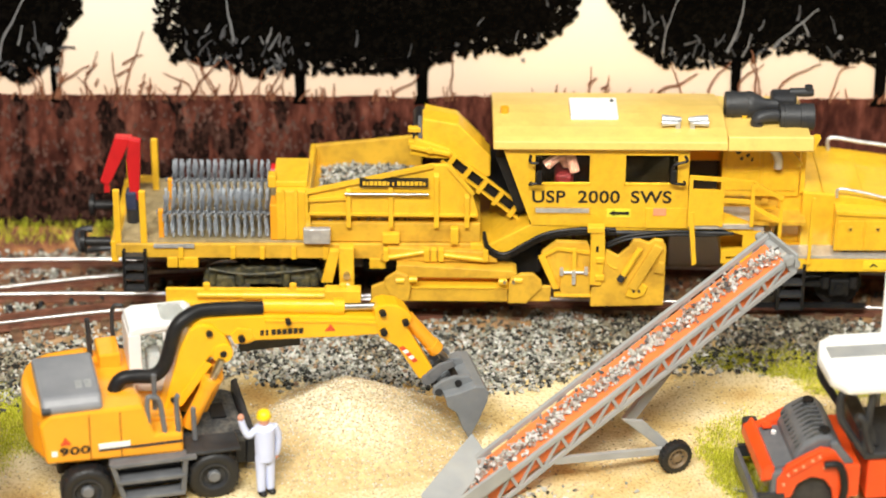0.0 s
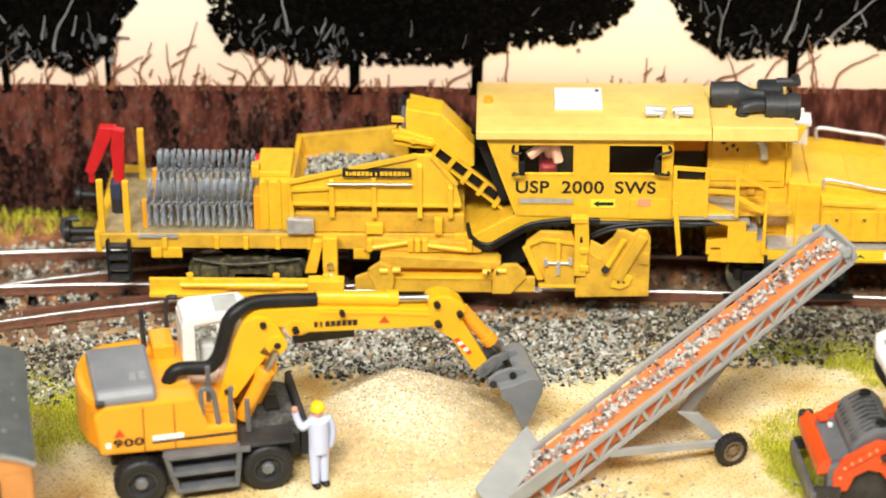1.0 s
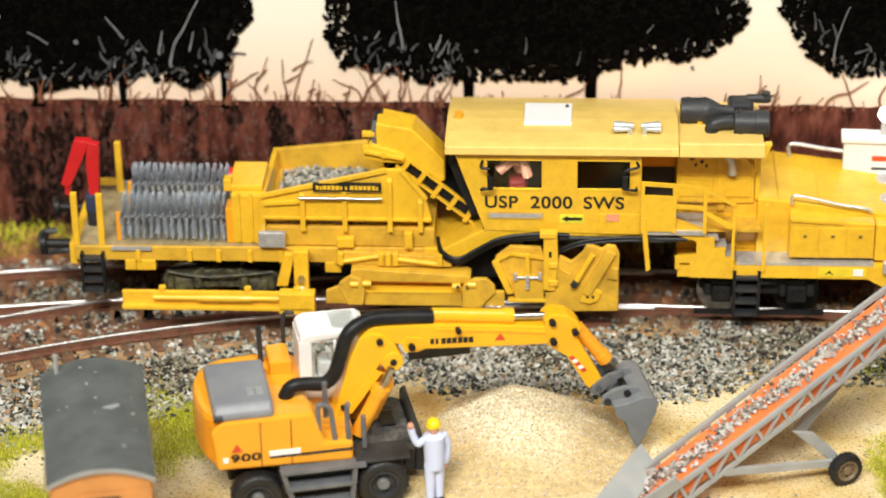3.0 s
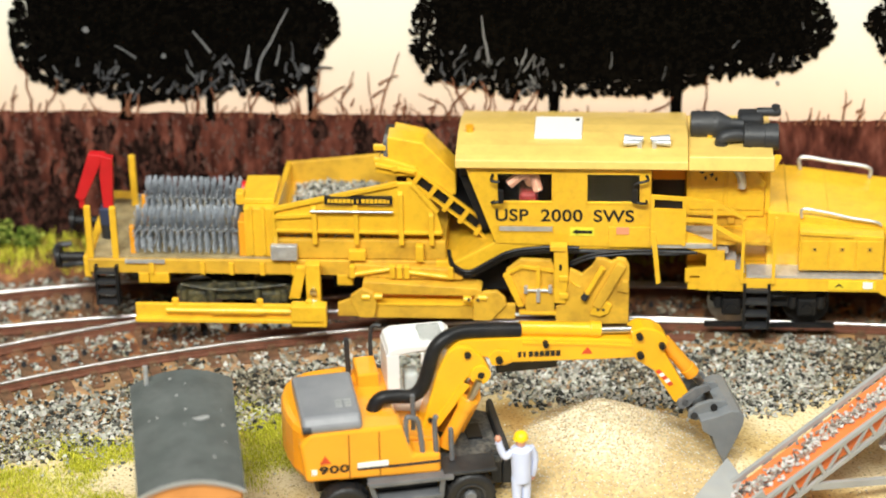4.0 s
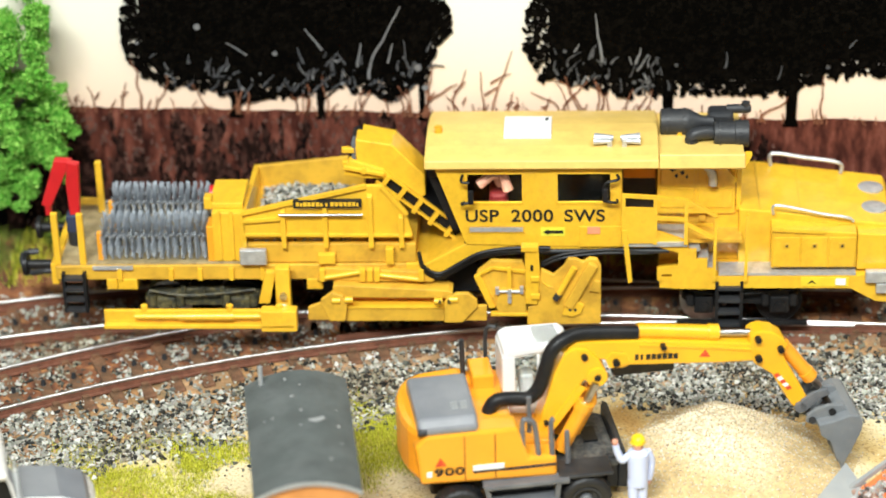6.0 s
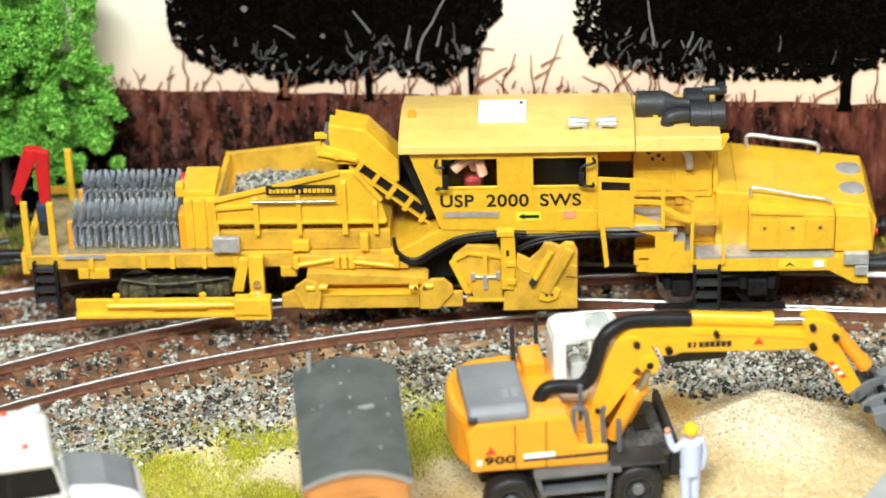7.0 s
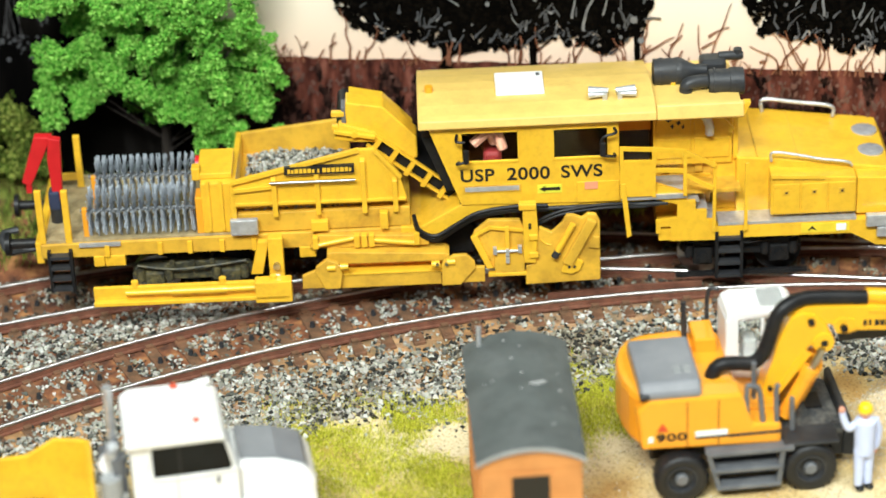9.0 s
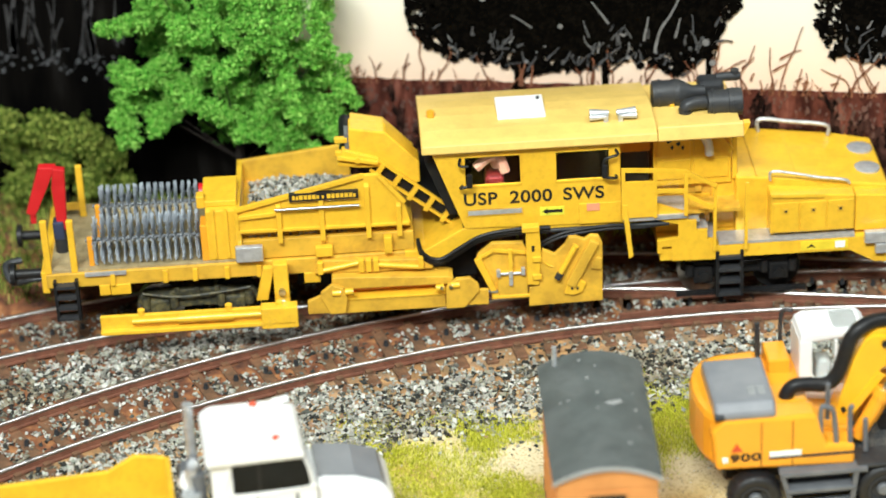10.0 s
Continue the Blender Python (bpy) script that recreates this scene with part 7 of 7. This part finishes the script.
    part("tipper_floor", box(-56, -16, -9.4, 11.4, 8, 9.2), YEL, tb)
    part("tipper_tail", box(-56.6, -55.4, -10, 12, 8, 20), YEL, tb)
    part("chassis", box(-54, 24, -5, 4.5, 5, 9), DGREY, K)
    for x in (16.5, -28, -41):
        wheel(K, x, -6.2, 5.4, 5.4, 4.4, 3.0)
        wheel(K, x, 9.4, 5.4, 5.4, 4.4, 3.0, 1)


build_truck()


# ---- road roller ----
def build_roller():
    R = thing("road_roller", "orange-red road roller with white canopy on grass", "road roller", 80.5, 490, 0, 7)
    part("drum", lathe([(-8, 6.0), (-7.8, 6.6), (7.8, 6.6), (8, 6.0)], (-7.4, 0, 6.6), "y", 32), DGREY, R, "dark steel drum", smooth=True)
    arch = [(-14.6, 5.4), (-14.7, 10.2), (-12.6, 13.2), (-8.7, 15.4), (-5.9, 16.8), (-3.2, 16.2), (-0.3, 12), (0.5, 3.4), (-2.6, 2.8), (-3.2, 7.0), (-5.0, 9.6), (-7.6, 10.4), (-10.4, 9.0), (-11.6, 5.8)]
    fr = part("drum_frame", prism(arch, -10, -8.5), ORRED, R, "orange-red drum frame", bevel=0.3)
    part("drum_frame_far", prism(arch, 8.5, 10), ORRED, fr, bevel=0.3)
    part("frame_shoulder", prism([(-12.4, 12.2), (-8.6, 14.6), (-5.9, 16.0), (-5.9, 14.4), (-8.6, 13.0), (-12.0, 11.0)], -10.5, -9.9), ORRED, fr, bevel=0.2)
    for x, z in ((-12.6, 11.6), (-11.2, 12.6), (-9.6, 13.4), (-7.8, 14.6), (-6.4, 15.4), (-5.2, 12.8), (-13.4, 9.4)):
        part("frame_rivet", rod((x, -10.75, z), (x, -10.4, z), 0.32, None, 8), PALERED, fr)
    part("front_beam", prism([(-17.8, 9.4), (-17.6, 12.0), (-15.8, 13.4), (-15.0, 12.6), (-15.2, 9.8)], -9.2, 9.6), ORRED, fr, "orange-red front beam", bevel=0.35)
    part("rear_beam", box(-0.8, 2.4, -10, 10, 5, 12.6), ORRED, fr, bevel=0.4)
    part("side_beam", prism([(-16.2, 10), (-15.4, 13.0), (-11.4, 14.6), (-9.6, 15.6), (-8.6, 14.4), (-10.8, 11)], 6.4, 8.4), ORRED, fr, bevel=0.3)
    part("step_notch", box(-14.6, -12.6, 4.6, 6.4, 13.2, 14.0), ORRED, fr, bevel=0.2)
    part("drum_tray", prism([(-15.4, 11.6), (-15.2, 12.5), (-10.6, 13.2), (-10.4, 11.8)], -8.4, 6.4), GREY, fr, "dusty grey tray over the drum", bevel=0.15)
    part("tray_lamp", rod((-12.6, 3.2, 13.0), (-12.6, 3.2, 13.6), 0.55), WHITE, fr)
    part("corner_pad", box(-17.6, -14.4, 8.6, 11, 9, 13.0), DGREY, fr, bevel=0.8)
    part("corner_pad", prism([(-15.8, 5), (-15.6, 11.4), (-13.4, 12.2), (-12.8, 9), (-13.4, 5)], -9.6, -7.0), GREY, fr, bevel=0.5)
    hood = part("drum_cover", prism([(-11.2, 12.4), (-11.0, 14.2), (-9.4, 16.8), (-6.2, 18.6), (-3.6, 18.6), (-1.4, 16.4), (-0.6, 12.6)], -8.2, 8.2), GREY, R, "ribbed grey drum cover", bevel=0.7)
    for k in range(9):
        y = -6.4 + k * 1.6
        part("cover_rib", bar((-10.4, y, 15.4), (-6.4, y - 0.5, 18.75), 0.4, 0.5), DUSTY, hood)
        part("cover_rib", bar((-6.4, y - 0.5, 18.8), (-4.0, y - 0.7, 18.8), 0.4, 0.4), DUSTY, hood)
    part("cover_side", prism([(-3.6, 12.4), (-4.0, 17.6), (-2.6, 17.8), (1.2, 12.6)], -9.4, -8.1), GREY, hood, bevel=0.4)
    for x, y in ((-5.2, 5.6), (-4.6, -6.2)):
        part("cover_cap", rod((x, y, 18.4), (x, y, 19.4), 1.15, None, 16), BLACK, hood)
    part("scraper", bar((-18.6, -11, 4.6), (-18.6, 9.5, 4.6), 1.0, 3.4), GREY, R, "grey front scraper bar", bevel=0.2)
    part("scraper_arm", box(-18.4, -13, 8.6, 9.6, 4.4, 7), DGREY, R)
    part("scraper_arm", box(-18.4, -13, -10.2, -9.2, 4.4, 7), DGREY, R)
    part("side_hose", tube([(-5.4, -10.8, 13.6), (-2.4, -11, 13.4), (-1, -11, 9), (-1.2, -10.8, 5)], 0.8), BLACK, R, smooth=True)
    body = part("body", box(4.2, 26, -8.6, 8.6, 3.4, 13), ORRED, R, "orange-red rear body", bevel=0.5)
    part("body_panel", box(8.4, 18, -9, -8.5, 5, 11.6), ORRED, body, bevel=0.3)
    part("body_panel_inner", box(9.8, 16.6, -9.25, -8.9, 6.4, 10.4), ORRED, body, bevel=0.2)
    part("platform", box(3.0, 24, -9.2, 9.2, 13, 14.6), DGREY, R, bevel=0.5)
    part("console", prism([(3, 14.4), (2.2, 19), (5, 19.6), (7, 14.6)], -7, 7), DGREY, R, bevel=0.5)
    part("seat", box(12, 18, -4, 4, 14.5, 21), BLACK, R, "black driver seat", bevel=0.8)
    part("seat_cover", box(12.4, 16, -3.4, 3.4, 20.6, 22), mat("blue_seat_cover", (0.03, 0.06, 0.25), 0.6), R, bevel=0.4)
    for pts in ([(3.4, -8.4, 14), (0.2, -8.4, 19), (-2.2, -8.2, 23), (-2.4, -8.0, 27), (-1.8, -7.6, 29.2)], [(3.4, 8.4, 14), (0.2, 8.4, 19), (-2.2, 8.2, 23), (-2.4, 8.0, 27), (-1.8, 7.6, 29.2)], [(3.2, -8.2, 14.5), (3.8, -8.2, 24), (4.4, -8, 29.2)], [(22, -8, 14), (22, -8, 29.2)], [(22, 8, 14), (22, 8, 29.2)], [(1.0, -8.8, 23.4), (2.4, -9.0, 22.4), (3.2, -9, 19), (4.6, -9, 15)]):
        part("canopy_post", tube(pts, 0.8, 8), DGREY, R, "dark canopy post", smooth=True)
    plan = [(-4.4, -6.5), (-1.5, -10.4), (24, -10.4), (26, -8), (26, 8), (24, 10.4), (0, 10.4), (-3.4, 8), (-4.8, 2)]
    can = part("canopy", prism(plan, 29.0, 31.6, "z"), WHITE, R, "white canopy with a grey stripe", bevel=0.8)
    part("canopy_stripe", box(-2.6, 25, 0.4, 4.6, 31.6, 31.85), CONV, can)
    for k in range(9):
        part("canopy_rib", box(-1.0 + 2.6 * k, -0.4 + 2.6 * k, -7.5, -1.5, 31.55, 31.9), WHITE, can)
        part("canopy_rib", box(-1.0 + 2.6 * k, -0.4 + 2.6 * k, 6, 9, 31.55, 31.9), WHITE, can)
    for y in (-8, 8):
        wheel(R, 17, y * 1.05, 6, 6, 4.5, 3.2, -1 if y < 0 else 1)
    part("flag_post", rod((10.4, 9, 14), (10.4, 9, 46), 0.6), WHITE, R, "thin white post")


build_roller()


# ---- what moves ----
TRAIN_ROWS = [
    (0, 0.00, 568.50, -0.00),
    (0.5, -7.62, 568.57, -0.04),
    (1, -15.58, 568.71, -0.09),
    (1.5, -23.17, 568.95, -0.15),
    (2, -31.49, 569.33, -0.18),
    (3.5, -55.59, 569.10, 0.25),
    (4, -64.12, 568.95, 0.48),
    (4.5, -71.86, 568.67, 0.88),
    (5, -80.28, 568.45, 1.53),
    (5.5, -88.19, 567.35, 2.24),
    (7, -113.08, 564.84, 4.59),
    (7.5, -121.23, 563.58, 5.60),
    (8, -129.64, 562.12, 6.87),
    (8.5, -137.50, 560.95, 8.29),
    (9, -145.65, 559.36, 9.58),
    (9.5, -153.30, 557.58, 10.83),
    (10, -161.24, 555.81, 12.04),
]


def motions():
    walk(train, [(t, pose(x * MM, y * MM, 0, 0, 0, a)) for t, x, y, a in TRAIN_ROWS])


motions()
